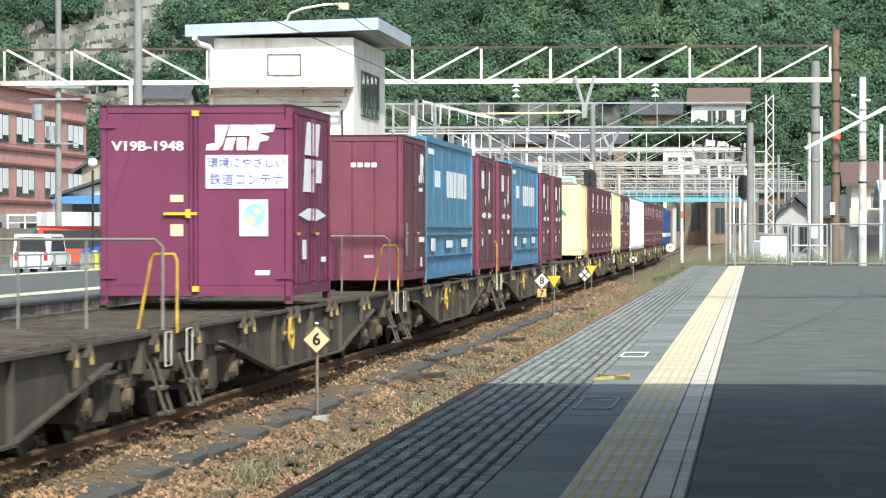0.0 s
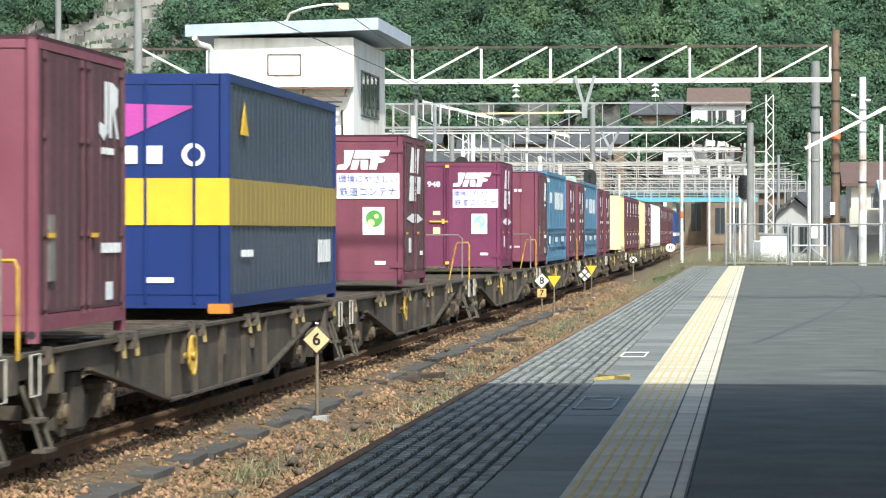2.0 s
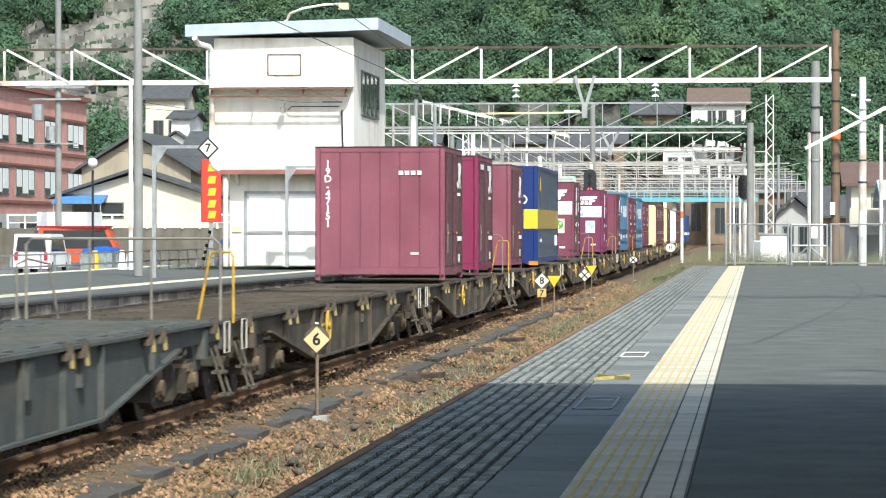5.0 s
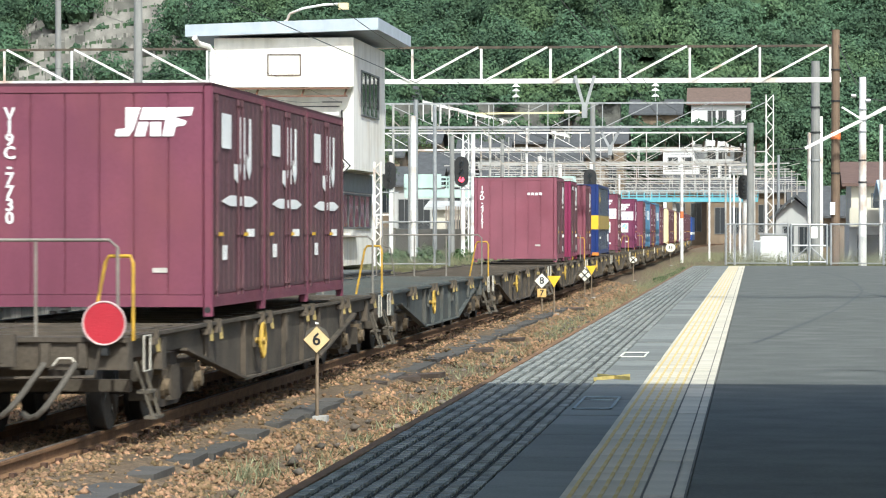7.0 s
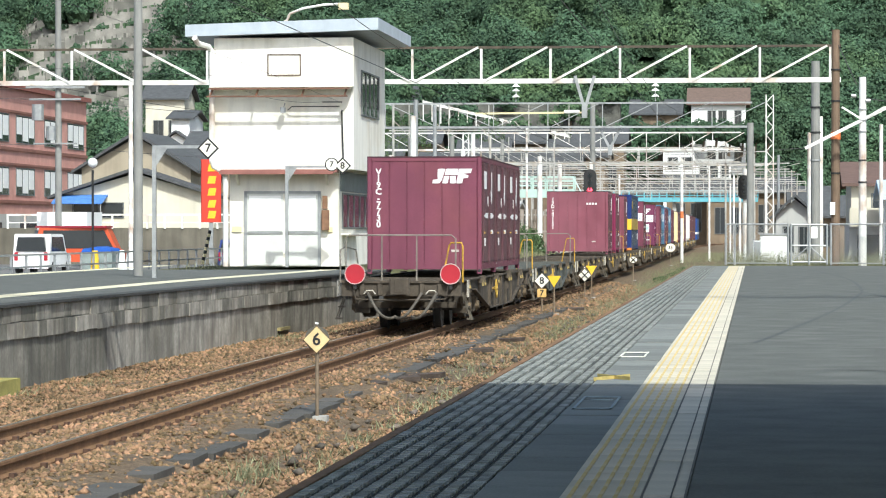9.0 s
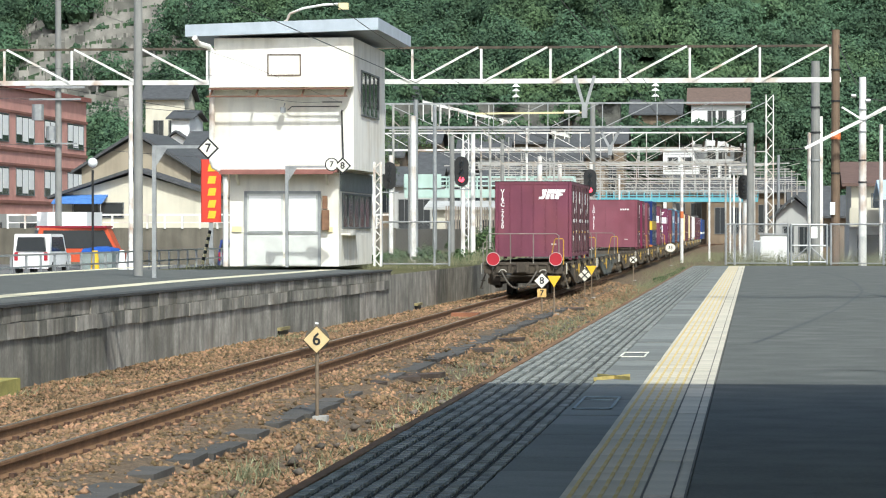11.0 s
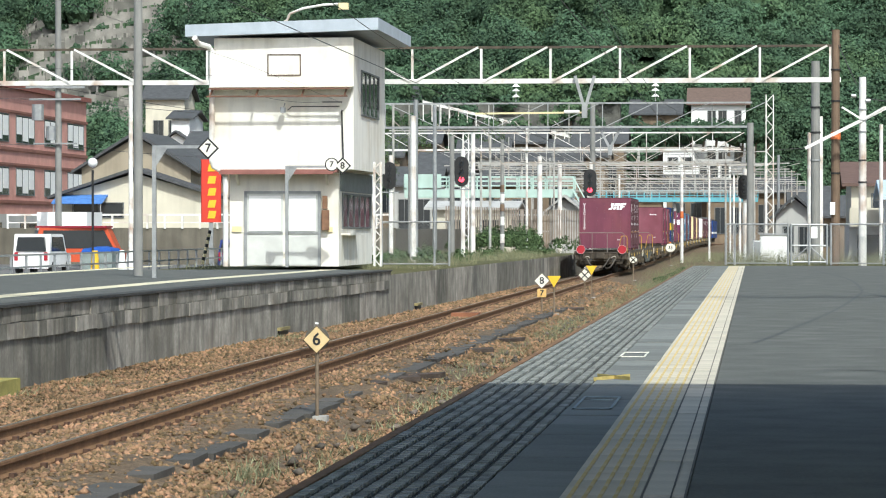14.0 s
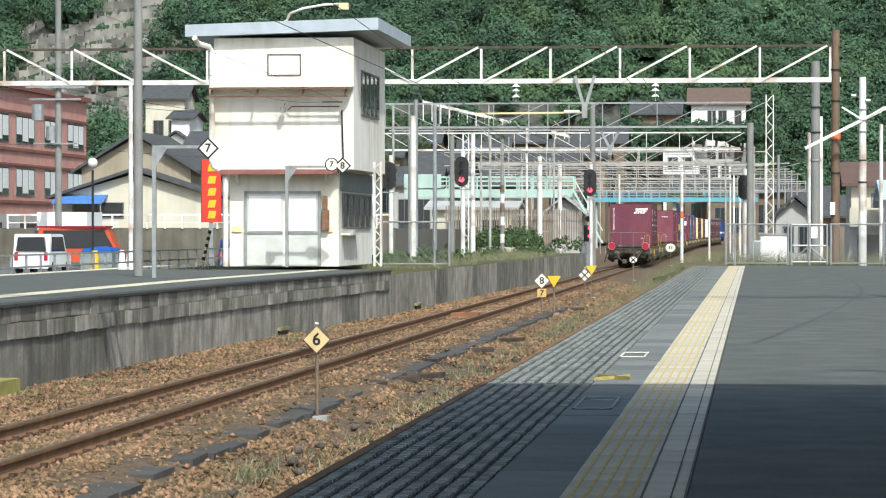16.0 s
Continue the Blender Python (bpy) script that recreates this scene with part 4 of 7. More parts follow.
def tower():
    T = thing("signal_tower", "white plastered two-storey railway signal cabin on the platform", "building")
    part("upper_storey", Geo().box(-16.38, -12.1, 98.0, 106.4, 2.95, 6.95), PLASTER, T)
    part("lower_storey", Geo().box(-15.98, -12.62, 98.5, 107.2, 0.0, 2.95), PLASTER, T)
    r = Geo().prism([(-17.2, 6.98), (-11.3, 7.16), (-11.3, 7.52), (-17.2, 7.34)], 97.62, 107.0, "y")
    part("roof", r, mat("grey_painted_fascia", (0.42, 0.47, 0.52), 0.6, var=0.12, scale=2, streak=0.15), T, "flat grey overhanging roof")
    dk = mat("dark_brown_trim", (0.09, 0.05, 0.035), 0.7, var=0.3)
    f = Geo()
    for a in ((-14.73, -13.71, 6.42, 6.45), (-14.73, -13.71, 5.8, 5.83)):
        f.box(a[0], a[1], 97.965, 98.0, a[2], a[3])
    for x in (-14.73, -13.74):
        f.box(x, x + 0.03, 97.965, 98.0, 5.8, 6.45)
    part("panel_frame", f, dk, T, "thin dark panel frame")
    part("panel", Geo().box(-14.7, -13.74, 97.985, 98.0, 5.83, 6.42), PLASTER, T)
    lg = Geo().box(-16.4, -12.08, 97.45, 98.0, 5.43, 5.47).box(-16.4, -12.08, 97.9, 98.0, 5.36, 5.56)
    part("ledge", lg, PLASTER, T)
    br = Geo().box(-16.45, -12.15, 97.42, 97.47, 5.36, 5.41).box(-16.5, -12.2, 97.28, 97.34, 5.12, 5.17)
    for x in (-16.4, -15.0, -13.6, -12.3):
        br.bar((x, 97.35, 5.14), (x + 0.03, 97.95, 5.5), 0.05)
    part("awning_bracket", br, mat("rusty_brown_steel", (0.16, 0.08, 0.05), 0.7, var=0.3), T, "rusty awning brackets")
    sl = Geo().box(-16.2, -12.6, 97.85, 98.5, 2.86, 2.95).box(-16.2, -12.7, 97.8, 97.86, 2.8, 2.9)
    part("eave", sl, mat("red_brown_eave", (0.26, 0.11, 0.09), 0.7, var=0.2), T, "red-brown lower eave")
    so = Geo()
    for x in (-15.7, -12.95):
        so.bar((x, 98.0, 2.85), (x, 98.49, 2.5), 0.07)
    part("eave_bracket", so, PLASTER, T)
    lit = mat("white_door_panel", (0.82, 0.83, 0.83), 0.4, var=0.03)
    for x0, x1 in ((-15.43, -14.33), (-14.25, -13.25)):
        d = part("sliding_door", Geo().box(x0, x1, 98.46, 98.5, 0.03, 2.22), mat("pale_grey_door", (0.58, 0.59, 0.56), 0.45, var=0.08), T, "pale sliding door with a white upper panel")
        part("upper_panel", Geo().box(x0 + 0.06, x1 - 0.06, 98.435, 98.46, 1.08, 2.16), lit, d)
        part("rail", Geo().box(x0, x1, 98.425, 98.462, 1.0, 1.06), GREY, d)
    fr = Geo().box(-15.5, -13.18, 98.42, 98.5, 2.22, 2.3).box(-15.52, -15.43, 98.42, 98.5, 0, 2.3).box(-13.25, -13.16, 98.42, 98.5, 0, 2.3)
    part("door_frame", fr, GREY, T)
    part("wall_box", Geo().box(-13.12, -12.9, 98.3, 98.5, 1.1, 1.72, 0.02).box(-13.1, -12.96, 98.38, 98.5, 1.75, 2.15), mat("rusty_box", (0.22, 0.12, 0.07), 0.8, var=0.4), T, "rusty wall box")
    part("wall_box", Geo().box(-15.9, -15.6, 98.45, 98.5, 1.05, 1.22).box(-12.95, -12.8, 98.45, 98.5, 1.05, 1.2), CREAM, T, "cream plates")
    pane_window(T, "side_window", 0, -12.1, 99.9, 104.4, 4.7, 6.0, "x", 4)
    pane_window(T, "side_window", 0, -12.62, 99.3, 106.6, 1.2, 2.2, "x", 5)
    part("grey_cladding", Geo().box(-12.63, -12.58, 98.8, 107.0, 2.3, 2.9), mat("grey_cladding", (0.2, 0.22, 0.22), 0.6, var=0.2), T, "grey cladding over the side window")
    part("window_shelf", Geo().box(-12.65, -12.35, 99.2, 102.7, 0.95, 1.02), PLASTER, T)
    pp = Geo().tube([(-16.8, 97.0, 6.9), (-16.75, 97.3, 6.75), (-16.5, 97.75, 6.68), (-16.42, 97.85, 6.55), (-16.42, 97.85, 3.2), (-16.38, 97.9, 3.05), (-16.05, 97.95, 2.85), (-16.02, 98.0, 2.7), (-16.02, 98.0, 0.0)], 0.085, 10)
    part("downpipe", pp, POLEWHITE, T, "thick white downpipe")
    cd = Geo().tube([(-12.45, 97.93, 4.75), (-12.4, 97.93, 3.1), (-12.75, 97.8, 2.9)], 0.025, 6).tube([(-14.1, 97.9, 4.75), (-13.95, 97.75, 4.85), (-12.5, 97.75, 4.85)], 0.018, 6)
    cd.box(-13.0, -12.4, 97.6, 97.64, 4.96, 5.0)
    part("conduit", cd, BLACK, T, "black cable conduits")
    part("floodlight", Geo().box(-14.28, -14.14, 97.55, 97.8, 4.66, 4.82, 0.02).rod((-14.2, 97.7, 4.82), (-14.2, 98.0, 4.95), 0.02), GREY, T, "small grey floodlight")
    return T


tower()


# ---- gantries and masts ----
def gantry(y, x0, x1, zb, zt, step, x_mid, m=None, label="white rusty steel lattice gantry over the tracks", poles=(), w=0.08, low=-1.4):
    m = m or POLEWHITE
    thin = 1.0 if y < 150 else 0.55
    G = thing("overhead_gantry", label, "gantry", group="overhead line gantries")
    part("bottom_chord", Geo().box(x0, x1, y - w, y + w, zb - w, zb + w), m, G)
    part("top_chord", Geo().box(x0, x1, y - 0.05, y + 0.05, zt - 0.04, zt + 0.04), DIRT if m is POLEWHITE and y < 120 else m, G)
    n0, n1 = math.ceil((x0 - x_mid) / step), math.floor((x1 - x_mid) / step)
    for i in range(n0, n1 + 1):
        x = x_mid + i * step
        part("upright", Geo().bar((x, y, zb), (x, y, zt), 0.075 * thin), m, G)
        if i <= 0 and x - step > x0 - 1:
            part("brace", Geo().bar((x - step + 0.1, y - 0.09, zt), (x - 0.05, y - 0.09, zb), 0.068 * thin), m, G)
        if i >= 0 and x + step < x1 + 1:
            part("brace", Geo().bar((x + 0.1, y - 0.09, zb), (x + step - 0.1, y - 0.09, zt), 0.068 * thin), m, G)
    for px in poles:
        part("mast", Geo().rod((px, y + 0.15, low), (px, y + 0.15, zt + 0.4), 0.13 * thin, 10, 0.11 * thin), m, G)
    return G


gantry(48, -13.5, 5, 6.05, 7.17, 2.3, -7, poles=(-12.6, 4.6), w=0.12)
gantry(108.6, -40, 2.85, 6.09, 7.22, 2.32, -11.42)
gantry(155, -18, -0.1, 6.03, 7.17, 2.6, -12.4, m=GREY, label="grey steel lattice gantry over the tracks", w=0.05)
gantry(197, -24, -0.8, 6.0, 7.02, 2.0, -10.5, poles=(-13.75,), w=0.055)
FARSTEEL = mat("weathered_grey_steel", (0.4, 0.39, 0.36), 0.6, var=0.25, scale=1.5, tint=(0.25, 0.17, 0.1))
for i, (yy, xa, xb) in enumerate(((228, -20, -1), (252, -24, 1), (281, -26, 3), (300, -24, 2), (322, -26, 4), (352, -28, 5), (385, -28, 6), (420, -30, 8))):
    gantry(yy, xa, xb, 5.9 + 0.25 * (i % 3), 6.9 + 0.3 * (i % 2), 2.0 + 0.2 * (i % 3), -10 + i, poles=(xa + 6, xb - 1.0), w=0.04, m=FARSTEEL)
for yy, xa, xb, z in ((170, -14, -2, 4.6), (178, -20, -9, 6.6), (212, -18, -3, 5.2), (236, -15, -2, 4.9), (262, -18, 1, 4.9), (290, -20, 1, 4.7), (310, -16, 0, 5.2), (335, -16, 2, 5.0)):
    beams = Geo().box(xa, xb, yy - 0.035, yy + 0.035, z - 0.035, z + 0.035)
    B = thing("catenary_beam", "pale steel cross beam carrying overhead wires", "beam", group="catenary beams")
    part("beam", beams, FARSTEEL, B)
    for k in range(5):
        x = xa + (xb - xa) * (k + 0.5) / 5
        part("hanger", Geo().bar((x, yy, z - 0.7), (x, yy, z + 1.4), 0.05).bar((x - 0.8, yy - 0.06, z + 0.5), (x, yy - 0.06, z - 0.3), 0.04), FARSTEEL, B)
    part("mast", Geo().rod((xa + 0.2, yy + 0.2, -1.4), (xa + 0.2, yy + 0.2, z + 1.5), 0.07, 8), FARSTEEL, B)


def pole(x, y, z1, r, m, label, z0=-1.4, r2=None, name="line_pole", bands=()):
    P = thing(name, label, "pole")
    part("shaft", Geo().rod((x, y, z0), (x, y, z1), r, 14, r2 or r * 0.85), m, P)
    for z, h, mm in bands:
        part("band", Geo().rod((x, y, z), (x, y, z + h), r + 0.01, 14), mm, P)
    return P


BROWN = mat("brown_painted_pole", (0.17, 0.115, 0.075), 0.7, var=0.25, scale=2, streak=0.2)
PCONC = mat("grey_concrete_pole", (0.24, 0.24, 0.225), 0.8, var=0.15, scale=2, streak=0.15)
ORANGE = mat("orange_band", (0.6, 0.16, 0.05), 0.6)
p = pole(2.58, 104.6, 7.5, 0.15, BROWN, "tall brown steel line pole behind the fence", bands=((4.0, 0.24, ORANGE), (6.2, 0.05, BLACK), (5.2, 0.05, BLACK), (2.9, 0.05, BLACK)))
part("notice", Geo().box(2.4, 2.56, 104.4, 104.44, 1.6, 2.0), WHITE, p, "white notice plate")
pole(2.19, 118, 7.2, 0.18, PCONC, "thick grey concrete line pole", bands=((5.5, 0.06, BLACK), (4.6, 0.06, BLACK), (3.6, 0.06, GREY)))
pole(2.08, 122, 4.75, 0.13, POLEWHITE, "white steel pole in the yard")
pole(2.45, 123.5, 5.4, 0.14, POLEWHITE, "white steel pole with cables")
p = pole(3.41, 103.8, 5.95, 0.13, POLEWHITE, "white steel pole with brackets beside the fence", z0=-0.05, bands=((2.6, 0.05, BLACK), (3.3, 0.04, BLACK), (4.9, 0.05, GREY), (4.2, 0.05, GREY)))
part("bracket", Geo().bar((3.41, 103.7, 4.6), (5.2, 103.7, 5.5), 0.1).bar((3.41, 103.7, 4.6), (1.6, 103.7, 3.7), 0.1).bar((2.75, 103.65, 5.0), (3.4, 103.65, 4.6), 0.06).bar((3.4, 103.65, 4.6), (4.1, 103.65, 5.0), 0.06), POLEWHITE, p)
part("insulator", Geo().rod((3.5, 103.7, 5.2), (3.65, 103.7, 5.2), 0.06).rod((3.2, 103.7, 5.35), (3.05, 103.7, 5.35), 0.06), GREY, p)
pole(-0.15, 118.5, 5.0, 0.14, PCONC, "grey concrete signal pole in the yard")
pole(-14.67, 76.8, 9.0, 0.115, PCONC, "grey concrete line pole on the far platform", z0=0)
pole(-29, 150, 8.2, 0.11, POLEWHITE, "white street pole behind the station", z0=-1)
pole(-12.75, 121.5, 5.4, 0.12, POLEWHITE, "white steel line pole on the far platform", z0=-0.2)
pole(-13.65, 158, 5.85, 0.13, POLEWHITE, "white steel line pole in the yard")
pole(-14.3, 185, 6.3, 0.12, PCONC, "grey concrete pole with brown and white bands", bands=((3.3, 0.4, BROWN), (2.7, 0.5, POLEWHITE), (2.2, 0.4, BROWN), (1.4, 0.5, POLEWHITE), (0.4, 0.5, POLEWHITE)))
pole(-13.8, 210, 5.9, 0.18, POLEWHITE, "white steel line pole in the yard")
pole(-13.7, 230, 5.9, 0.17, POLEWHITE, "white steel line pole in the yard")
pole(-14.4, 136, 5.0, 0.1, PCONC, "thin grey pole in the yard")
pole(-13.0, 140, 5.2, 0.12, PCONC, "grey signal pole in the yard")
pole(-8.95, 181, 8.2, 0.17, PCONC, "grey concrete line pole beside the track")
pole(-5.2, 235, 6.3, 0.12, POLEWHITE, "white pole with a yellow plate beside the track", bands=((2.0, 0.5, ORANGE),))
pole(-16.4, 140, 6.0, 0.1, POLEWHITE, "thin white pole in the yard")
pole(-15.2, 146, 7.0, 0.12, GREY, "grey steel pole in the yard")
pole(-16.2, 165, 7.5, 0.12, GREY, "grey steel pole in the yard")
for x, y, z in ((-12.2, 240, 5.4), (-10.8, 262, 5.6), (-3.5, 255, 5.8), (-1.5, 240, 5.2), (0.6, 170, 5.0), (1.4, 190, 5.5), (-2.2, 300, 5.5), (3.6, 150, 5.2), (5.2, 160, 5.5), (5.0, 130, 5.3), (-0.9, 205, 4.5)):
    pole(x, y, z, 0.085, POLEWHITE if x < 1 or x > 4 else GREY, "pale steel line pole in the yard")
p = pole(-34.6, 160, 14, 0.17, PCONC, "concrete street pole with a transformer", z0=-0.8)
part("transformer", Geo().rod((-35.6, 159.8, 6.6), (-35.6, 159.8, 7.4), 0.3, 12).rod((-34.9, 159.7, 5.6), (-34.9, 159.7, 6.3), 0.25, 12), GREY, p)
part("cross_arm", Geo().box(-36.2, -33.2, 159.7, 159.8, 8.2, 8.3).box(-36.0, -33.4, 159.7, 159.8, 7.6, 7.7).box(-35.8, -33.6, 159.7, 159.8, 5.4, 5.48), GREY, p)


def lattice_mast(x, y, z0, z1, w, m, label):
    M = thing("lattice_mast", label, "mast")
    for dx in (-w / 2, w / 2):
        for dy in (-w / 2, w / 2):
            part("leg", Geo().box(x + dx - 0.022, x + dx + 0.022, y + dy - 0.022, y + dy + 0.022, z0, z1), m, M)
    n = max(4, int((z1 - z0) / (w * 1.1)))
    b = Geo()
    for i in range(n):
        za, zb = z0 + (z1 - z0) * i / n, z0 + (z1 - z0) * (i + 1) / n
        s = 1 if i % 2 else -1
        b.bar((x - s * w / 2, y - w / 2, za), (x + s * w / 2, y - w / 2, zb), 0.03)
        b.bar((x + w / 2, y - s * w / 2, za), (x + w / 2, y + s * w / 2, zb), 0.03)
    part("lacing", b, m, M)
    return M


lattice_mast(-11.5, 99.2, 0, 3.2, 0.2, POLEWHITE, "small white lattice mast beside the signal cabin")
lattice_mast(0.63, 135, -1.3, 6.7, 0.3, POLEWHITE, "rusty white lattice mast in the yard")
lattice_mast(-15.5, 175, -1.3, 6.4, 0.3, POLEWHITE, "white lattice mast in the yard")

# hangings of the nearest gantry
for x in (-7.93, -3.28):
    I = thing("insulator_string", "white bell insulators hanging from the gantry", "insulator", group="insulators")
    g = Geo().rod((x, 108.5, 5.4), (x, 108.5, 6.0), 0.015, 6)
    for z in (5.55, 5.75, 5.9):
        g.rod((x, 108.5, z), (x, 108.5, z + 0.09), 0.14, 12, 0.04)
    part("bells", g, WHITE, I)
V = thing("vee_bracket", "grey steel V-shaped wire support under the gantry", "bracket")
part("arm", Geo().bar((-5.95, 108.4, 6.25), (-5.65, 108.4, 5.2), 0.1), GREY, V)
part("arm", Geo().bar((-5.3, 108.4, 6.25), (-5.6, 108.4, 5.2), 0.1), GREY, V)
part("foot", Geo().box(-5.72, -5.54, 108.3, 108.5, 4.85, 5.25), GREY, V)
part("stay", Geo().bar((-9.3, 108.4, 5.0), (-5.6, 108.4, 5.03), 0.06), CREAM, V, "cream steady arm")
part("insulator", Geo().rod((-6.3, 108.35, 5.05), (-5.8, 108.35, 5.05), 0.06, 10), WHITE, V)
V2 = thing("vee_bracket", "grey steel V-shaped wire support", "bracket")
part("arm", Geo().bar((-7.4, 155.2, 6.1), (-6.9, 155.2, 5.1), 0.12).bar((-6.3, 155.2, 6.1), (-6.8, 155.2, 5.1), 0.12), GREY, V2)
part("foot", Geo().box(-6.95, -6.75, 155.1, 155.3, 4.7, 5.1), GREY, V2)


# ---- wires ----
def wire(pts, r, label="thin dark overhead wire", sag=0.0):
    g = Geo()
    q = [Vector(pts[0])]
    for a, b in zip(pts[:-1], pts[1:]):
        a, b = Vector(a), Vector(b)
        n = 10 if sag else 1
        q += [a.lerp(b, i / n) - Vector((0, 0, sag * 4 * (i / n) * (1 - i / n))) for i in range(1, n + 1)]
    g.tube(q, r, 5)
    return solid("overhead_wire", g, mat("dark_wire", (0.04, 0.04, 0.04), 0.6), label, "wire", group="overhead wires")


for x in (-7.09, -2.6):
    wire([(x, -10, 4.2), (x, 48, 4.2), (x, 108, 4.2), (x - 0.2, 200, 4.2), (x - 0.8, 330, 4.2)], 0.007)
    wire([(x, -10, 5.1), (x, 48, 5.1), (x, 108, 5.1), (x - 0.2, 200, 5.1)], 0.007, sag=0.45)
wire([(-16, 30, 6.5), (-15.5, 97.5, 6.2), (-12.4, 97.6, 4.95)], 0.006)
wire([(-30, 80, 6.6), (-16.4, 97.6, 5.8), (-12.8, 97.6, 5.0)], 0.006, sag=0.3)
wire([(-60, 150, 6.5), (-34.6, 160, 5.4), (-19, 170, 5.0)], 0.013, sag=0.4)
wire([(-60, 150, 8.5), (-34.6, 160, 8.25), (-19, 190, 7.0)], 0.013, sag=0.4)
wire([(-60, 150, 9.2), (-34.6, 160, 7.65), (-10, 200, 7.2)], 0.013, sag=0.4)
for k, (x, z) in enumerate(((-12.8, 5.9), (-11.0, 6.3), (-4.5, 6.4), (-1.0, 6.2), (0.5, 6.5), (-13.5, 6.6))):
    wire([(x, 155, z), (x + 0.5, 200, z), (x + 1.0, 260, z - 0.3), (x + 2, 350, z)], 0.013, sag=0.5)
for k in range(6):
    wire([(-18, 180 + 22 * k, 5.4 + 0.3 * (k % 3)), (3, 186 + 22 * k, 5.8 - 0.3 * (k % 3))], 0.013, sag=0.3)
street = wire([(2.58, 104.6, 7.2), (3.41, 103.8, 5.3), (9, 102, 4.3)], 0.015)


# ---- signals and signs ----
def signal(x, y, z, h, lit, m=None):
    S = thing("railway_signal", "black railway signal head with " + ("a lit red lamp" if lit else "unlit lamps"), "signal", group="signals")
    w = h * 0.24
    g = Geo()
    out = [(x + w * math.cos(a), z + (h / 2 - w) * (1 if math.sin(a) >= 0 else -1) + w * math.sin(a)) for a in [i * math.pi / 10 for i in range(20)]]
    g.prism(out, y, y + 0.06, "y")
    part("backboard", g, BLACK, S)
    for i in range(3):
        zz = z + h * 0.27 * (1 - i)
        on = lit and i == 2
        part("lamp", Geo().rod((x, y - 0.03, zz), (x, y, zz), h * 0.09, 14), REDLAMP if on else DARKGLASS, S, "lit red lamp" if on else "")
        part("hood", Geo().rod((x, y - 0.2, zz + h * 0.02), (x, y - 0.01, zz + h * 0.1), h * 0.03, 8), BLACK, S)
    part("pole", Geo().rod((x + 0.05, y + 0.14, -1.3), (x + 0.05, y + 0.14, z + h * 0.75), 0.09, 10), POLEWHITE, S)
    part("platform", Geo().box(x - 0.3, x + 0.35, y + 0.05, y + 0.4, z - h * 0.62, z - h * 0.58), GREY, S)
    return S


signal(-12.14, 135, 3.56, 1.25, True)
signal(-9.05, 180, 3.75, 1.5, True)
signal(-0.38, 119.5, 2.68, 0.9, False)
signal(-14.6, 130, 3.3, 1.1, False)
sh = thing("shunting_signal", "low shunting signal with red lamps beside the track", "signal")
part("box", Geo().box(-9.45, -9.0, 181, 181.3, 0.5, 1.4, 0.04).rod((-9.22, 181, 1.75), (-9.22, 181.1, 1.75), 0.16, 12), BLACK, sh)
part("lamp", Geo().rod((-9.12, 180.95, 1.25), (-9.12, 181, 1.25), 0.1, 10).rod((-9.12, 180.95, 0.8), (-9.12, 181, 0.8), 0.1, 10), REDLAMP, sh)
part("foot", Geo().box(-9.4, -9.05, 181.05, 181.3, -1.3, 0.5), GREY, sh)
DY = mat("cream_yellow_sign", (0.66, 0.5, 0.26), 0.5, var=0.15, scale=6, tint=(0.45, 0.33, 0.16))
DPOST = mat("rusty_sign_post", (0.2, 0.15, 0.1), 0.8, var=0.3)
SW = mat("white_sign", (0.74, 0.72, 0.62), 0.5, var=0.08, scale=6)


def track_sign(name, label, x, y, z, r, text, m, base, kind="diamond", cap=False, plate=""):
    S = thing(name, label, "sign")
    part("post", Geo().rod((x, y + 0.04, base - 0.05), (x, y + 0.04, z), 0.022, 8), DPOST, S)
    part("foot", Geo().box(x - 0.13, x + 0.13, y - 0.1, y + 0.16, base - 0.1, base + 0.045, 0.03), CONC, S, "small concrete foot")
    if kind == "diamond":
        pts = [(x, z - r), (x + r, z), (x, z + r), (x - r, z)]
    elif kind == "triangle":
        pts = [(x, z - r), (x + r, z + r * 0.7), (x - r, z + r * 0.7)]
    elif kind == "round":
        pts = [(x + r * math.cos(i * math.pi / 8), z + r * 0.85 * math.sin(i * math.pi / 8)) for i in range(16)]
    if kind != "triangle":
        edge = [(x + (px - x) * 1.1, z + (pz - z) * 1.1) for px, pz in pts]
        part("rim", Geo().prism(edge, y + 0.003, y + 0.012, "y"), mat("sign_rim", (0.12, 0.09, 0.05), 0.6), S)
    face = part("face", Geo().prism(pts, y - 0.012, y + 0.003, "y"), m, S)
    if text:
        letters("numeral", text, r * (1.35 if len(text) == 1 else 0.9), BLACK, face, pose(x, y - 0.016, z), "black numeral")
    if cap:
        part("cap", Geo().rod((x, y + 0.02, z + r * 0.08), (x, y + 0.06, z + r * 0.08), r * 0.93, 24), mat("dull_grey_disc", (0.09, 0.085, 0.07), 0.7, var=0.2), S, "dull grey round backing")
        part("cap_light", Geo().box(x - 0.02, x + 0.02, y, y + 0.04, z + r * 1.2, z + r * 1.32), WHITE, S)
    if plate:
        pl = part("lower_plate", Geo().box(x - r * 0.62, x + r * 0.62, y - 0.012, y + 0.003, z - r * 2.25, z - r * 1.1), mat("orange_yellow_plate", (0.62, 0.4, 0.14), 0.5, var=0.15, scale=6), S)
        letters("numeral", plate, r * 1.1, BLACK, pl, pose(x, y - 0.016, z - r * 1.67), "black numeral")
    return S


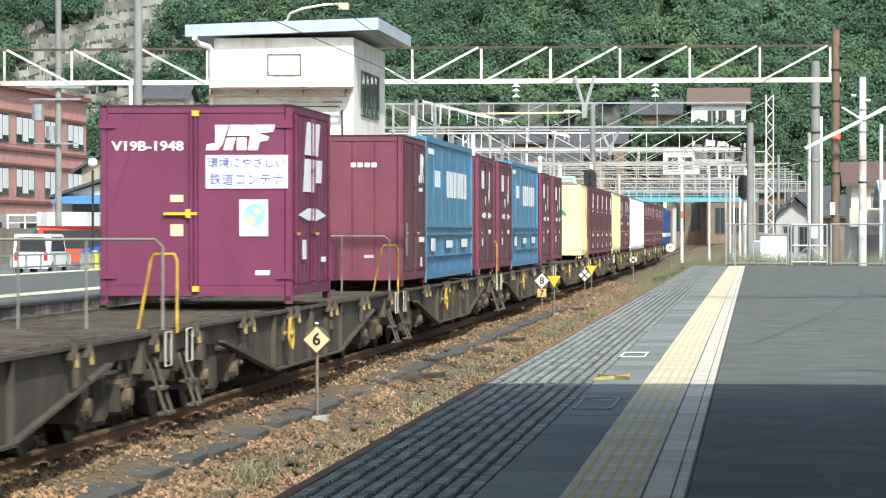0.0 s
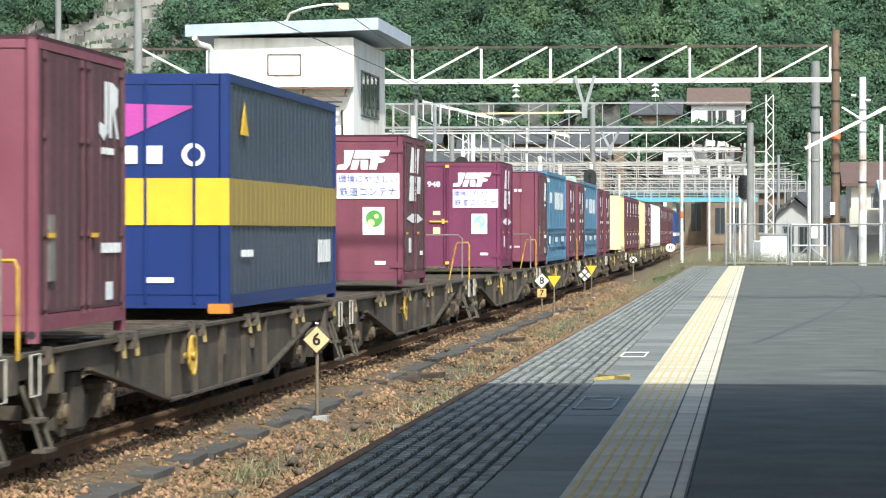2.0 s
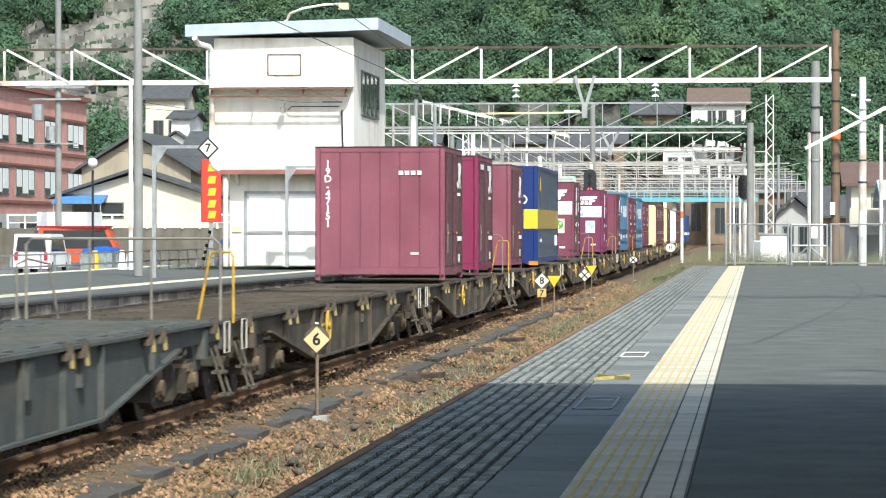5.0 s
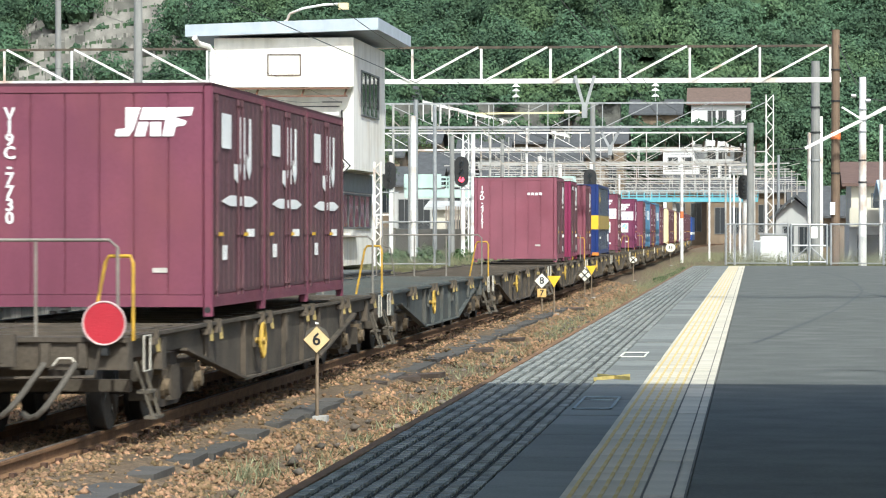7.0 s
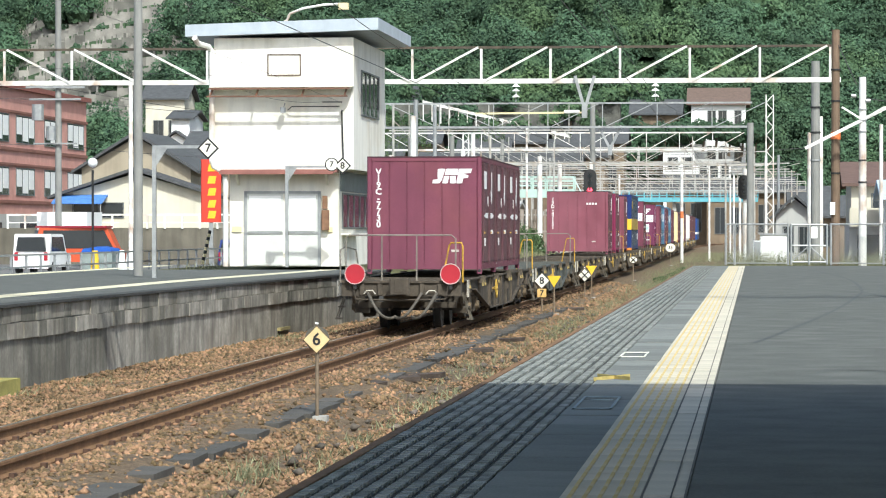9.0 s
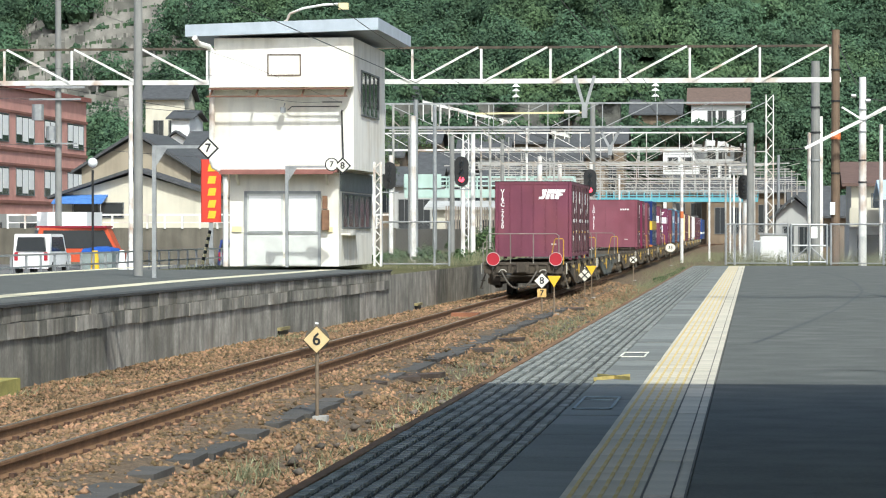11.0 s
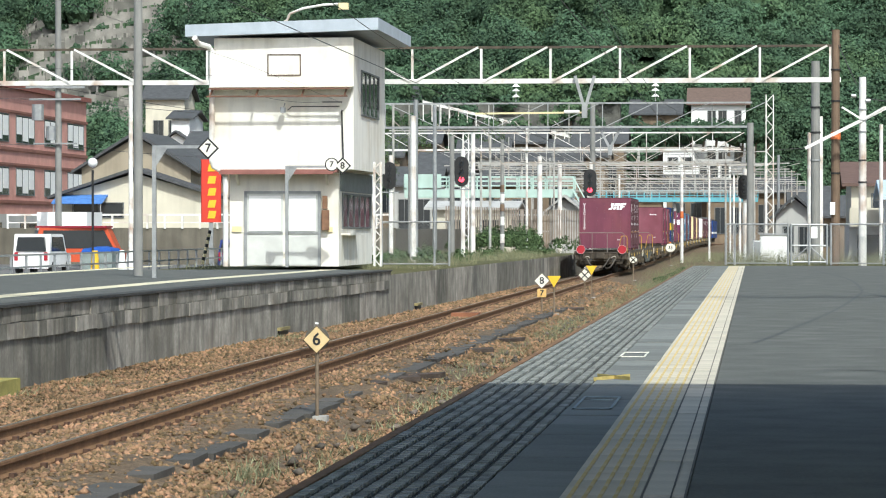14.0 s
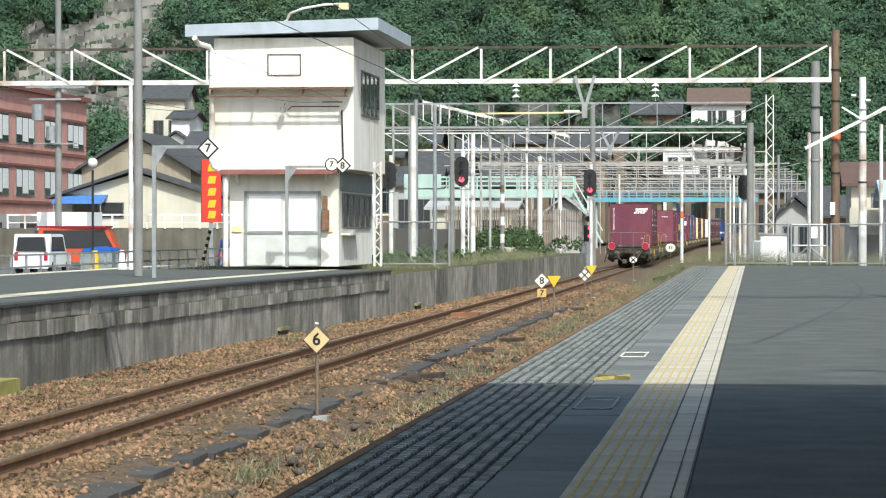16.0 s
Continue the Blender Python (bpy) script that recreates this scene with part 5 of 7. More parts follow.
GZ = GROUND - 0.065
track_sign("stop_sign", "rusty cream diamond stop marker numbered six on a post", -5.17, 38.3, -0.21, 0.155, "6", DY, GZ, cap=True)
track_sign("stop_sign", "white diamond stop marker numbered eight over a plate", -5.52, 84.8, -0.22, 0.19, "8", SW, GZ, plate="7")
track_sign("warning_sign", "yellow triangular track marker on a post", -5.3, 86.4, -0.24, 0.18, "", YELLOW, GZ, kind="triangle")
s = track_sign("stop_sign", "white diamond marker with a black cross", -5.5, 106, -0.36, 0.2, "", SW, GZ, cap=True)
part("cross", Geo().bar((-5.6, 105.97, -0.46), (-5.4, 105.97, -0.26), 0.035, 0.01).bar((-5.6, 105.97, -0.26), (-5.4, 105.97, -0.46), 0.035, 0.01), BLACK, s)
track_sign("warning_sign", "yellow triangular track marker on a post", -5.38, 108, -0.2, 0.18, "", YELLOW, GZ, kind="triangle")
s = track_sign("stop_sign", "white round marker with a black cross", -5.4, 146, -0.21, 0.17, "", SW, GZ, kind="round")
part("cross", Geo().bar((-5.5, 145.97, -0.31), (-5.3, 145.97, -0.11), 0.04, 0.01).bar((-5.5, 145.97, -0.11), (-5.3, 145.97, -0.31), 0.04, 0.01), BLACK, s)
track_sign("speed_sign", "white rounded speed sign reading thirty-five", -5.4, 211, 0.0, 0.32, "35", SW, GZ, kind="round")


def arm_sign(x, y, z, arm, heads, label):
    S = thing("platform_sign", label, "sign")
    part("post", Geo().box(x - 0.045, x + 0.045, y - 0.045, y + 0.045, 0, z), GREY, S)
    part("arm", Geo().box(x, arm, y - 0.025, y + 0.025, z - 0.07, z), GREY, S)
    part("gusset", Geo().prism([(x, z - 0.07), (x + 0.3, z - 0.07), (x, z - 0.55)], y - 0.01, y + 0.01, "y"), GREY, S)
    for hx, hz, r, tx, kind in heads:
        if kind == "d":
            part("rim", Geo().prism([(hx, hz - r * 1.28), (hx + r * 1.28, hz), (hx, hz + r * 1.28), (hx - r * 1.28, hz)], y - 0.04, y - 0.027, "y"), BLACK, S)
            f = part("face", Geo().prism([(hx, hz - r), (hx + r, hz), (hx, hz + r), (hx - r, hz)], y - 0.055, y - 0.04, "y"), SW, S)
        else:
            part("rim", Geo().rod((hx, y - 0.04, hz), (hx, y - 0.027, hz), r * 1.2, 20), BLACK, S)
            f = part("face", Geo().rod((hx, y - 0.055, hz), (hx, y - 0.04, hz), r, 20), SW, S)
        letters("numeral", tx, r * 1.4, BLACK, f, pose(hx, y - 0.06, hz), "black numeral")
    return S


arm_sign(-13.76, 74, 3.05, -12.5, [(-12.5, 2.98, 0.2, "7", "d")], "grey platform post with a white diamond sign numbered seven")
arm_sign(-13.88, 96.2, 3.03, -12.2, [(-12.53, 3.06, 0.17, "7", "r"), (-12.2, 3.02, 0.2, "8", "d")], "grey platform post with signs numbered seven and eight")
b = thing("hotel_banner", "tall red sign with yellow lettering drawn as bars", "sign")
part("board", Geo().box(-20.55, -19.8, 120, 120.15, 1.4, 3.75, 0.04), mat("red_sign_board", (0.6, 0.05, 0.03), 0.5, var=0.08), b)
for z in (3.3, 2.85, 2.4, 1.95, 1.55):
    part("lettering", Geo().prism(slant(-20.3, z, 0.28, 0.28, 0.2), 119.985, 120.0, "y"), YELLOW, b, "yellow lettering bar")
part("post", Geo().box(-20.25, -20.1, 120.02, 120.12, -0.8, 1.4), GREY, b)
gw = thing("guy_wire_cover", "black and yellow striped guy wire cover", "wire cover")
for i in range(10):
    a, c = Vector((-18.1, 106, 0.0)), Vector((-17.85, 106, 1.1))
    part("stripe", Geo().rod(a.lerp(c, i / 10), a.lerp(c, (i + 1) / 10), 0.055, 8), BLACK if i % 2 else CREAM, gw)

yl = thing("yard_lamp", "white curved yard lamp arm rising behind the signal cabin", "lamp")
part("mast", Geo().rod((-16.2, 112, -0.2), (-16.2, 112, 8.4), 0.09, 10, 0.06), POLEWHITE, yl)
part("arm", Geo().tube([(-16.2, 112, 8.3), (-16.05, 112, 8.62), (-15.6, 112, 8.8), (-14.9, 112, 8.92), (-14.3, 112, 8.95)], 0.045, 8), POLEWHITE, yl)
part("head", Geo().box(-14.35, -14.0, 111.85, 112.15, 8.75, 8.98, 0.04), CREAM, yl)
cb = thing("crossing_board", "rusty board lying between the rails", "board")
part("board", Geo().box(-7.42, -6.75, 79.6, 80.4, RAIL - 0.2, RAIL - 0.04), mat("orange_rust_board", (0.24, 0.1, 0.05), 0.8, var=0.3), cb)
for x, y, a in ((-5.45, 48.2, 20), (-5.2, 49.5, -15), (-5.6, 46.2, 60), (-5.3, 60, 10), (-5.1, 66, -30), (-5.3, 92, 12)):
    sp = thing("scrap_plank", "dark broken plank lying on the ballast", "plank", pose(x, y, GROUND - 0.05, 4, -3, a), group="scrap planks")
    part("plank", Geo().box(-0.5, 0.5, -0.12, 0.12, -0.03, 0.04, 0.02), mat("dark_wet_wood", (0.06, 0.045, 0.035), 0.8, var=0.4, scale=6), sp)


# ---- fences ----
def mesh_fence(x0, x1, y, z0, z1, posts, label, cell=0.11):
    F = thing("mesh_fence", label, "fence")
    for x in posts:
        part("post", Geo().rod((x, y, z0), (x, y, z1 + 0.03), 0.035, 8), GREY, F)
    part("top_rail", Geo().rod((x0, y, z1), (x1, y, z1), 0.028, 6), GREY, F)
    part("bottom_rail", Geo().rod((x0, y, z0 + 0.06), (x1, y, z0 + 0.06), 0.022, 6), GREY, F)
    g = Geo()
    h = z1 - z0 - 0.06
    n = int((x1 - x0 + h) / cell)
    for i in range(n):
        a = x0 - h + i * cell
        for s in (0, 1):
            pa, pb = (a, z0 + 0.06), (a + h, z1)
            ca, cb = max(pa[0], x0), min(pb[0], x1)
            if cb <= ca:
                continue
            za, zb = pa[1] + (ca - pa[0]), pa[1] + (cb - pa[0])
            if s:
                za, zb = z0 + 0.06 + z1 - za, z0 + 0.06 + z1 - zb
            g.rod((ca, y, za), (cb, y, zb), 0.004, 3)
    tagged(part("wire_mesh", g, GREY, F), kind="stuff")
    return F


mesh_fence(-0.9, 1.06, 103.3, 0.0, 1.29, (-0.9, -0.62, 1.06), "grey wire mesh fence at the end of the platform")
mesh_fence(2.4, 12, 103.3, 0.0, 1.29, (2.4, 4.05, 6, 8, 10, 12), "grey wire mesh fence at the end of the platform")
G = thing("mesh_gate", "grey steel gate in the platform fence", "gate")
fr = Geo()
for x in (1.16, 1.72, 2.28):
    fr.rod((x, 103.25, 0.02), (x, 103.25, 1.3), 0.035, 8)
for z in (0.1, 0.62, 1.28):
    fr.rod((1.16, 103.25, z), (2.28, 103.25, z), 0.028, 8)
part("gate_frame", fr, GREY, G)
part("brace", Geo().rod((1.16, 103.25, 0.1), (1.72, 103.25, 0.62), 0.022, 6).rod((2.28, 103.25, 0.1), (1.72, 103.25, 0.62), 0.022, 6), GREY, G)
part("notice", Geo().box(1.78, 1.98, 103.15, 103.2, 0.85, 1.22), WHITE, G, "white notice")
mesh_fence(-11.5, -9.4, 100.3, 0.0, 1.36, (-11.5, -9.86, -9.4), "grey wire mesh cage fence on the far platform")
c = thing("trackside_cabinet", "white steel equipment cabinet behind the fence", "cabinet")
part("body", Geo().box(0.2, 1.12, 112, 112.6, -1.2, 0.95, 0.03), WHITE, c)
part("door", Geo().box(0.26, 1.06, 111.98, 112.0, -0.9, 0.86), WHITE, c)
part("top", Geo().box(0.15, 1.17, 111.95, 112.65, 0.95, 1.0), GREY, c)
for x in (-0.05, 4.6):
    c = thing("trackside_cabinet", "small pale equipment box behind the fence", "cabinet")
    part("body", Geo().box(x, x + 0.35, 114, 114.4, -1.2, 0.75, 0.03), WHITE, c)
    part("door", Geo().box(x + 0.04, x + 0.31, 113.98, 114.0, 0.1, 0.7), GREY, c)
R = thing("railing", "low grey railing behind the far platform", "railing")
for i in range(28):
    part("post", Geo().box(-19.65, -19.59, 74 + i * 1.8, 74.06 + i * 1.8, -0.72, 0.45), GREY, R)
for z in (0.43, 0.1, -0.3):
    part("rail", Geo().box(-19.64, -19.6, 74, 123, z - 0.025, z + 0.025), GREY, R)
solid("station_road", Geo().box(-44, -19.2, 60, 240, -0.95, -0.72), mat("street_asphalt", (0.13, 0.13, 0.125), 0.85, var=0.15, scale=0.5), "grey asphalt station road behind the far platform", "road", "structure")
solid("retaining_wall", Geo().box(-60, -19.0, 172, 172.5, -0.9, 1.25).box(-60, -19.0, 172.5, 240, -0.9, 1.2), mat("brown_grey_wall", (0.15, 0.135, 0.105), 0.9, var=0.25, scale=0.8, streak=0.4), "weathered retaining wall with an upper terrace", "wall", "structure")
R2 = thing("railing", "pale railing on the retaining wall", "railing")
for i in range(22):
    part("post", Geo().box(-40 + i * 0.95, -39.9 + i * 0.95, 171.9, 172.0, 1.2, 2.0), POLEWHITE, R2)
part("rail", Geo().box(-40, -19.2, 171.92, 171.98, 1.9, 2.0).box(-40, -19.2, 171.92, 171.98, 1.5, 1.56), POLEWHITE, R2)


# ---- vehicles ----
def car(at, body, label, L=3.4, W=1.48, H=1.6, hood=0.75, name="car"):
    C = thing(name, label, "car", at, group="parked vehicles")
    side = [(0, 0.35), (L, 0.35), (L, 0.8), (L - hood, 0.95), (L - hood - 0.45, H - 0.05), (L - hood - 0.7, H), (0.25, H), (0.06, 0.95)]
    part("body", Geo().prism([(y, z) for y, z in side], -W / 2, W / 2, "x"), body, C)
    part("rear_window", Geo().prism([(-W / 2 + 0.12, 1.0), (W / 2 - 0.12, 1.0), (W / 2 - 0.2, H - 0.12), (-W / 2 + 0.2, H - 0.12)], 0.0, 0.2, "y"), DARKGLASS, C)
    for s in (-1, 1):
        part("side_window", Geo().prism([(0.35, 0.98), (L - hood - 0.15, 0.98), (L - hood - 0.6, H - 0.12), (0.45, H - 0.12)], s * W / 2 - 0.01, s * W / 2 + 0.01, "x"), DARKGLASS, C)
        part("tail_light", Geo().box(s * (W / 2 - 0.13) - 0.07, s * (W / 2 - 0.13) + 0.07, -0.02, 0.06, 0.62, 0.95), RED, C, "red tail light")
        for y in (0.65, L - 0.6):
            w = part("wheel", Geo().rod((s * (W / 2 - 0.16), y, 0.29), (s * (W / 2 + 0.01), y, 0.29), 0.29, 16), BLACK, C)
            part("rim", Geo().rod((s * (W / 2), y, 0.29), (s * (W / 2 + 0.015), y, 0.29), 0.17, 12), GREY, w)
    part("bumper", Geo().box(-W / 2 + 0.03, W / 2 - 0.03, -0.08, 0.05, 0.3, 0.52), body, C)
    return C


car(pose(-28.8, 128, -0.72, 0, 0, -3), WHITE, "white boxy small car seen from behind", H=1.68)
car(pose(-33.7, 151, -0.72, 0, 0, -86), mat("orange_red_paint", (0.5, 0.08, 0.03), 0.4, var=0.08), "orange-red parked van with a dark red roof", L=4.2, W=1.7, H=1.95, hood=0.3, name="van")
solid("van_roof_rack", Geo().box(-33.6, -30.2, 150.2, 151.8, 1.225, 1.32, 0.05), mat("dark_red_paint", (0.25, 0.015, 0.03), 0.4), "dark red cover on the roof of the van", "cover")
car(pose(-38.6, 178, 1.2, 0, 0, -80), mat("silver_paint", (0.5, 0.52, 0.54), 0.3, metal=0.4, var=0.05), "silver parked car on the upper terrace", L=3.9, H=1.45)
car(pose(-36.6, 186, 1.2, 0, 0, -90), WHITE, "white parked car on the upper terrace", L=4.2, H=1.4)
car(pose(-40.6, 190, 1.2, 0, 0, -85), WHITE, "white parked car on the upper terrace", L=3.6, H=1.5)
car(pose(-20.6, 128, -0.72, 0, 0, -20), mat("dark_blue_paint", (0.03, 0.05, 0.2), 0.35), "dark blue parked car with a red light", L=3.8, H=1.45)
T = thing("box_truck", "white box truck parked on the station road", "truck", group="parked vehicles")
part("cargo_box", Geo().box(-36.6, -34.0, 164, 168, 0.2, 2.05, 0.04), WHITE, T)
part("chassis", Geo().box(-36.3, -34.3, 164, 169, -0.35, 0.2), BLACK, T)
for x in (-36.3, -34.4):
    for y in (164.8, 168.4):
        part("wheel", Geo().rod((x, y, -0.36), (x + 0.2, y, -0.36), 0.36, 14), BLACK, T)
t = thing("covered_cart", "low cart under a blue tarpaulin beside white bags", "cart")
part("tarpaulin", Geo().prism([(-27.2, 0.2), (-25.9, 0.2), (-26.0, 0.36), (-26.5, 0.45), (-27.1, 0.36)], 130, 132, "y"), mat("blue_tarpaulin", (0.02, 0.1, 0.45), 0.5), t)
part("box", Geo().box(-27.2, -25.9, 130, 132, -0.72, 0.2), mat("green_box", (0.22, 0.26, 0.25), 0.6), t)
for i, x in enumerate((-25.5, -25.2, -24.9)):
    part("bag", Geo().rod((x, 130, -0.72), (x, 130, 0.3 - 0.1 * i), 0.2, 8, 0.1), WHITE, t)
y1 = thing("yellow_bollard", "yellow plastic bollard on the station road", "bollard")
part("body", Geo().rod((-26.2, 128, -0.72), (-26.2, 128, 0.3), 0.2, 10, 0.12), YELLOW, y1)
lamp = thing("street_lamp", "black lamp post with a white globe", "street lamp")
part("post", Geo().rod((-26.7, 130, -0.72), (-26.7, 130, 3.55), 0.05, 8), BLACK, lamp)
gl = Geo()
for i in range(8):
    a, b = math.pi * i / 8, math.pi * (i + 1) / 8
    gl.rod((-26.7, 130, 3.85 - 0.2 * math.cos(a)), (-26.7, 130, 3.85 - 0.2 * math.cos(b)), max(0.01, 0.2 * math.sin(a)), 14, max(0.01, 0.2 * math.sin(b)))
part("globe", gl, WHITE, lamp)


# ---- buildings ----
def house(x0, x1, y0, y1, z0, eave, ridge, wall, roof_m, label, along="y", windows=((0.2, 0.45), (0.6, 0.85)), over=0.5, storeys=1):
    """A gabled house; along: the way its ridge runs."""
    H = thing("house", label, "house", group="houses")
    if y0 > 284:
        FAR.append(H)
    g = Geo().box(x0, x1, y0, y1, z0, eave)
    xm, ym = (x0 + x1) / 2, (y0 + y1) / 2
    if along == "y":
        g.prism([(x0, eave), (x1, eave), (xm, ridge - 0.15)], y0 + 0.02, y1 - 0.02, "y")
    else:
        g.prism([(y0, eave), (y1, eave), (ym, ridge - 0.15)], x0 + 0.02, x1 - 0.02, "x")
    part("wall", g, wall, H)
    r = Geo()
    if along == "y":
        k = (ridge - eave) / (xm - x0)
        for s in (-1, 1):
            e = xm + s * (xm - x0 + over)
            r.prism([(xm, ridge), (e, eave - k * over), (e, eave - k * over + 0.16), (xm, ridge + 0.18)], y0 - over, y1 + over, "y")
    else:
        k = (ridge - eave) / (ym - y0)
        for s in (-1, 1):
            e = ym + s * (ym - y0 + over)
            r.prism([(ym, ridge), (e, eave - k * over), (e, eave - k * over + 0.16), (ym, ridge + 0.18)], x0 - over, x1 + over, "x")
    part("roof", r, roof_m, H)
    hs = (eave - z0) / storeys
    for st in range(storeys):
        for a, b in windows:
            wz = z0 + st * hs
            pane_window(H, "window", x0 + (x1 - x0) * a, x0 + (x1 - x0) * b, y0, 0, wz + hs * 0.35, wz + hs * 0.78, "y", 2)
    return H


CREAMW = mat("cream_house_wall", (0.6, 0.56, 0.45), 0.85, var=0.1, scale=0.6, streak=0.15)
BROWNW = mat("brown_timber_wall", (0.2, 0.15, 0.1), 0.85, var=0.25, scale=0.8, streak=0.3)
GREYW = mat("grey_house_wall", (0.42, 0.42, 0.4), 0.85, var=0.12, scale=0.6, streak=0.2)
BROWNROOF = mat("brown_slate_roof", (0.12, 0.075, 0.06), 0.8, var=0.2)
REDTILE = mat("red_brown_roof", (0.22, 0.1, 0.075), 0.75, var=0.2, scale=1)

def flats():
    B = thing("apartment_building", "red tiled three-storey building with rows of windows", "building")
    part("wall", Geo().box(-57, -44.8, 170, 216, -0.9, 9.7), BRICKRED, B)
    part("roof", Geo().box(-57.3, -44.5, 169.7, 216.3, 9.7, 10.0), mat("brown_parapet", (0.24, 0.09, 0.07), 0.7, var=0.2), B)
    part("ground_floor", Geo().box(-57, -44.78, 170, 216, -0.9, 2.1), GREYW, B, "grey ground floor")
    for z in (3.3, 6.5):
        part("string_course", Geo().box(-57, -44.7, 170, 216, z - 0.55, z - 0.35).box(-57, -44.7, 170, 216, z + 1.75, z + 1.9), REDTILE, B)
        for y in (172, 180, 188, 195, 203, 210):
            w = pane_window(B, "window", 0, -44.8, y, y + 5.0, z, z + 1.6, "x", 3, "window with white blinds")
            for b0, b1, zb in ((0.1, 1.5, 0.5), (1.75, 3.25, 0.1), (3.5, 4.9, 0.35)):
                part("blind", Geo().box(-44.8, -44.77, y + b0, y + b1, z + zb, z + 1.55), WHITE, w, "white blind")
    for y in (176, 186, 196, 206):
        part("shopfront", Geo().box(-44.8, -44.72, y, y + 5, -0.7, 1.6), DARKGLASS, B)


flats()
house(-37.6, -31.4, 180, 190, 1.2, 4.6, 6.5, mat("tan_house_wall", (0.36, 0.31, 0.23), 0.85, var=0.15, scale=0.6, streak=0.2), TILE, "tan gabled house with a grey tiled roof", windows=((0.1, 0.3), (0.7, 0.9)))
house(-38.2, -29.5, 176.5, 180, 1.2, 3.0, 4.4, CREAMW, TILE, "low cream lean-to with a grey tiled roof", windows=((0.1, 0.42),))
house(-33.2, -27.5, 188, 198, 1.2, 5.2, 6.9, BROWNW, TILE, "dark timber house with a tiled roof", along="x", windows=((0.1, 0.4), (0.55, 0.9)), storeys=2)
aw = thing("blue_awning", "blue canvas awning on the low house", "awning")
part("canvas", Geo().prism([(174.8, 2.55), (176.5, 3.0), (176.5, 3.08), (174.8, 2.63)], -38.2, -35.4, "x"), mat("blue_canvas", (0.08, 0.2, 0.5), 0.7), aw)
part("post", Geo().rod((-38.1, 174.9, 1.2), (-38.1, 174.9, 2.6), 0.04).rod((-35.5, 174.9, 1.2), (-35.5, 174.9, 2.6), 0.04), GREY, aw)
house(-61.5, -57.5, 326, 332, 4, 14.6, 16.0, CREAMW, TILE, "house on the hillside with a tiled roof", along="x")
house(-57.4, -55.6, 318, 326, 2, 12.2, 13.0, WHITE, TILE, "white house on the hillside", along="x")
house(-58.0, -55.2, 316, 317.8, 2, 9.8, 10.8, WHITE, TILE, "small white house on the hillside")
house(-6.5, -0.9, 338, 346, 7, 14.3, 15.9, WHITE, mat("brown_roof", (0.13, 0.09, 0.07), 0.8, var=0.2), "white two-storey house on the hillside", along="x", windows=((0.3, 0.45), (0.5, 0.65), (0.8, 0.92)), storeys=2)
house(-12.4, -7.8, 336, 343, 7, 13.2, 14.6, BROWNW, TILE, "dark timber house on the hillside", along="x")
house(-39.6, -36.3, 362, 368, 14, 18.2, 19.4, WHITE, REDTILE, "white house with a reddish roof on the hill")
house(-37.8, -35.6, 352, 358, 10, 15.8, 16.8, GREYW, TILE, "grey house on the hillside", along="x")
W = thing("white_hall", "large white building with rows of windows", "building")
FAR.append(W)
part("wall", Geo().box(-9.2, -6.0, 330, 342, -0.5, 9.2).box(-6.0, -2.4, 333, 345, -0.5, 8.2), WHITE, W)
for x in (-8.7, -7.3):
    pane_window(W, "window", x, x + 1.0, 330, 0, 7.3, 8.5, "y", 2)
    pane_window(W, "window", x, x + 1.0, 330, 0, 5.0, 6.2, "y", 2)
for x in (-5.6, -4.5, -3.4):
    pane_window(W, "window", x, x + 0.8, 333, 0, 6.6, 7.7, "y", 2)
part("roof", Geo().box(-9.4, -5.8, 329.8, 342.2, 9.2, 9.4).box(-6.0, -2.2, 332.8, 345.2, 8.2, 8.4), GREYW, W)
for x, y, e in ((-13, 318, 4.4), (-8.6, 321, 5.2), (-4.6, 317, 4.6), (-0.4, 322, 5.0), (3.6, 316, 4.0)):
    house(x, x + 4.0, y, y + 6, -1.2, e, e + 1.3, BROWNW, TILE, "dark timber house with a tiled roof below the hill", along="x")
for x in (-8.7, -7.3):
    pane_window(W, "window", x, x + 1.0, 330, 0, 3.0, 4.2, "y", 2)
rng = random.Random(5)
for i in range(12):
    x = -42 + i * 2.3 + rng.uniform(-0.6, 0.6)
    y = 286 + (i % 4) * 10 + rng.uniform(-2, 2)
    e = 5.2 + (i % 4) * 1.5
    house(x, x + rng.uniform(4, 6), y, y + 7, -0.9 if y < 300 else 0, e, e + 1.5, rng.choice((GREYW, BROWNW, BROWNW)), TILE, "tiled-roof house below the hill", along=rng.choice("xx"), windows=((0.2, 0.45), (0.6, 0.85)))
house(5.0, 14, 170, 180, -1.2, 3.5, 4.6, CREAMW, BROWNROOF, "cream two-storey house with a brown roof", along="x", windows=((0.12, 0.3), (0.45, 0.65)), storeys=2)
house(1.2, 3.4, 185, 192, -1.2, 2.0, 3.0, GREYW, TILE, "small grey house beside the yard")
house(6.2, 12.5, 150, 158, -1.2, 2.6, 3.3, WHITE, mat("pale_blue_roof", (0.45, 0.55, 0.65), 0.6, var=0.1), "white building with a pale blue roof", along="x")
bc = thing("balcony_house", "grey house with a balcony", "house")
part("wall", Geo().box(4.6, 9.5, 160, 168, -1.2, 1.4), GREYW, bc)
part("balcony", Geo().box(4.6, 9.5, 159, 160, 1.3, 1.45).box(4.6, 9.5, 159, 159.08, 1.45, 2.2), CREAMW, bc)
part("window", Geo().box(5.0, 6.4, 159.95, 160.02, -0.4, 0.9).box(7.0, 8.4, 159.95, 160.02, -0.4, 0.9), DARKGLASS, bc)
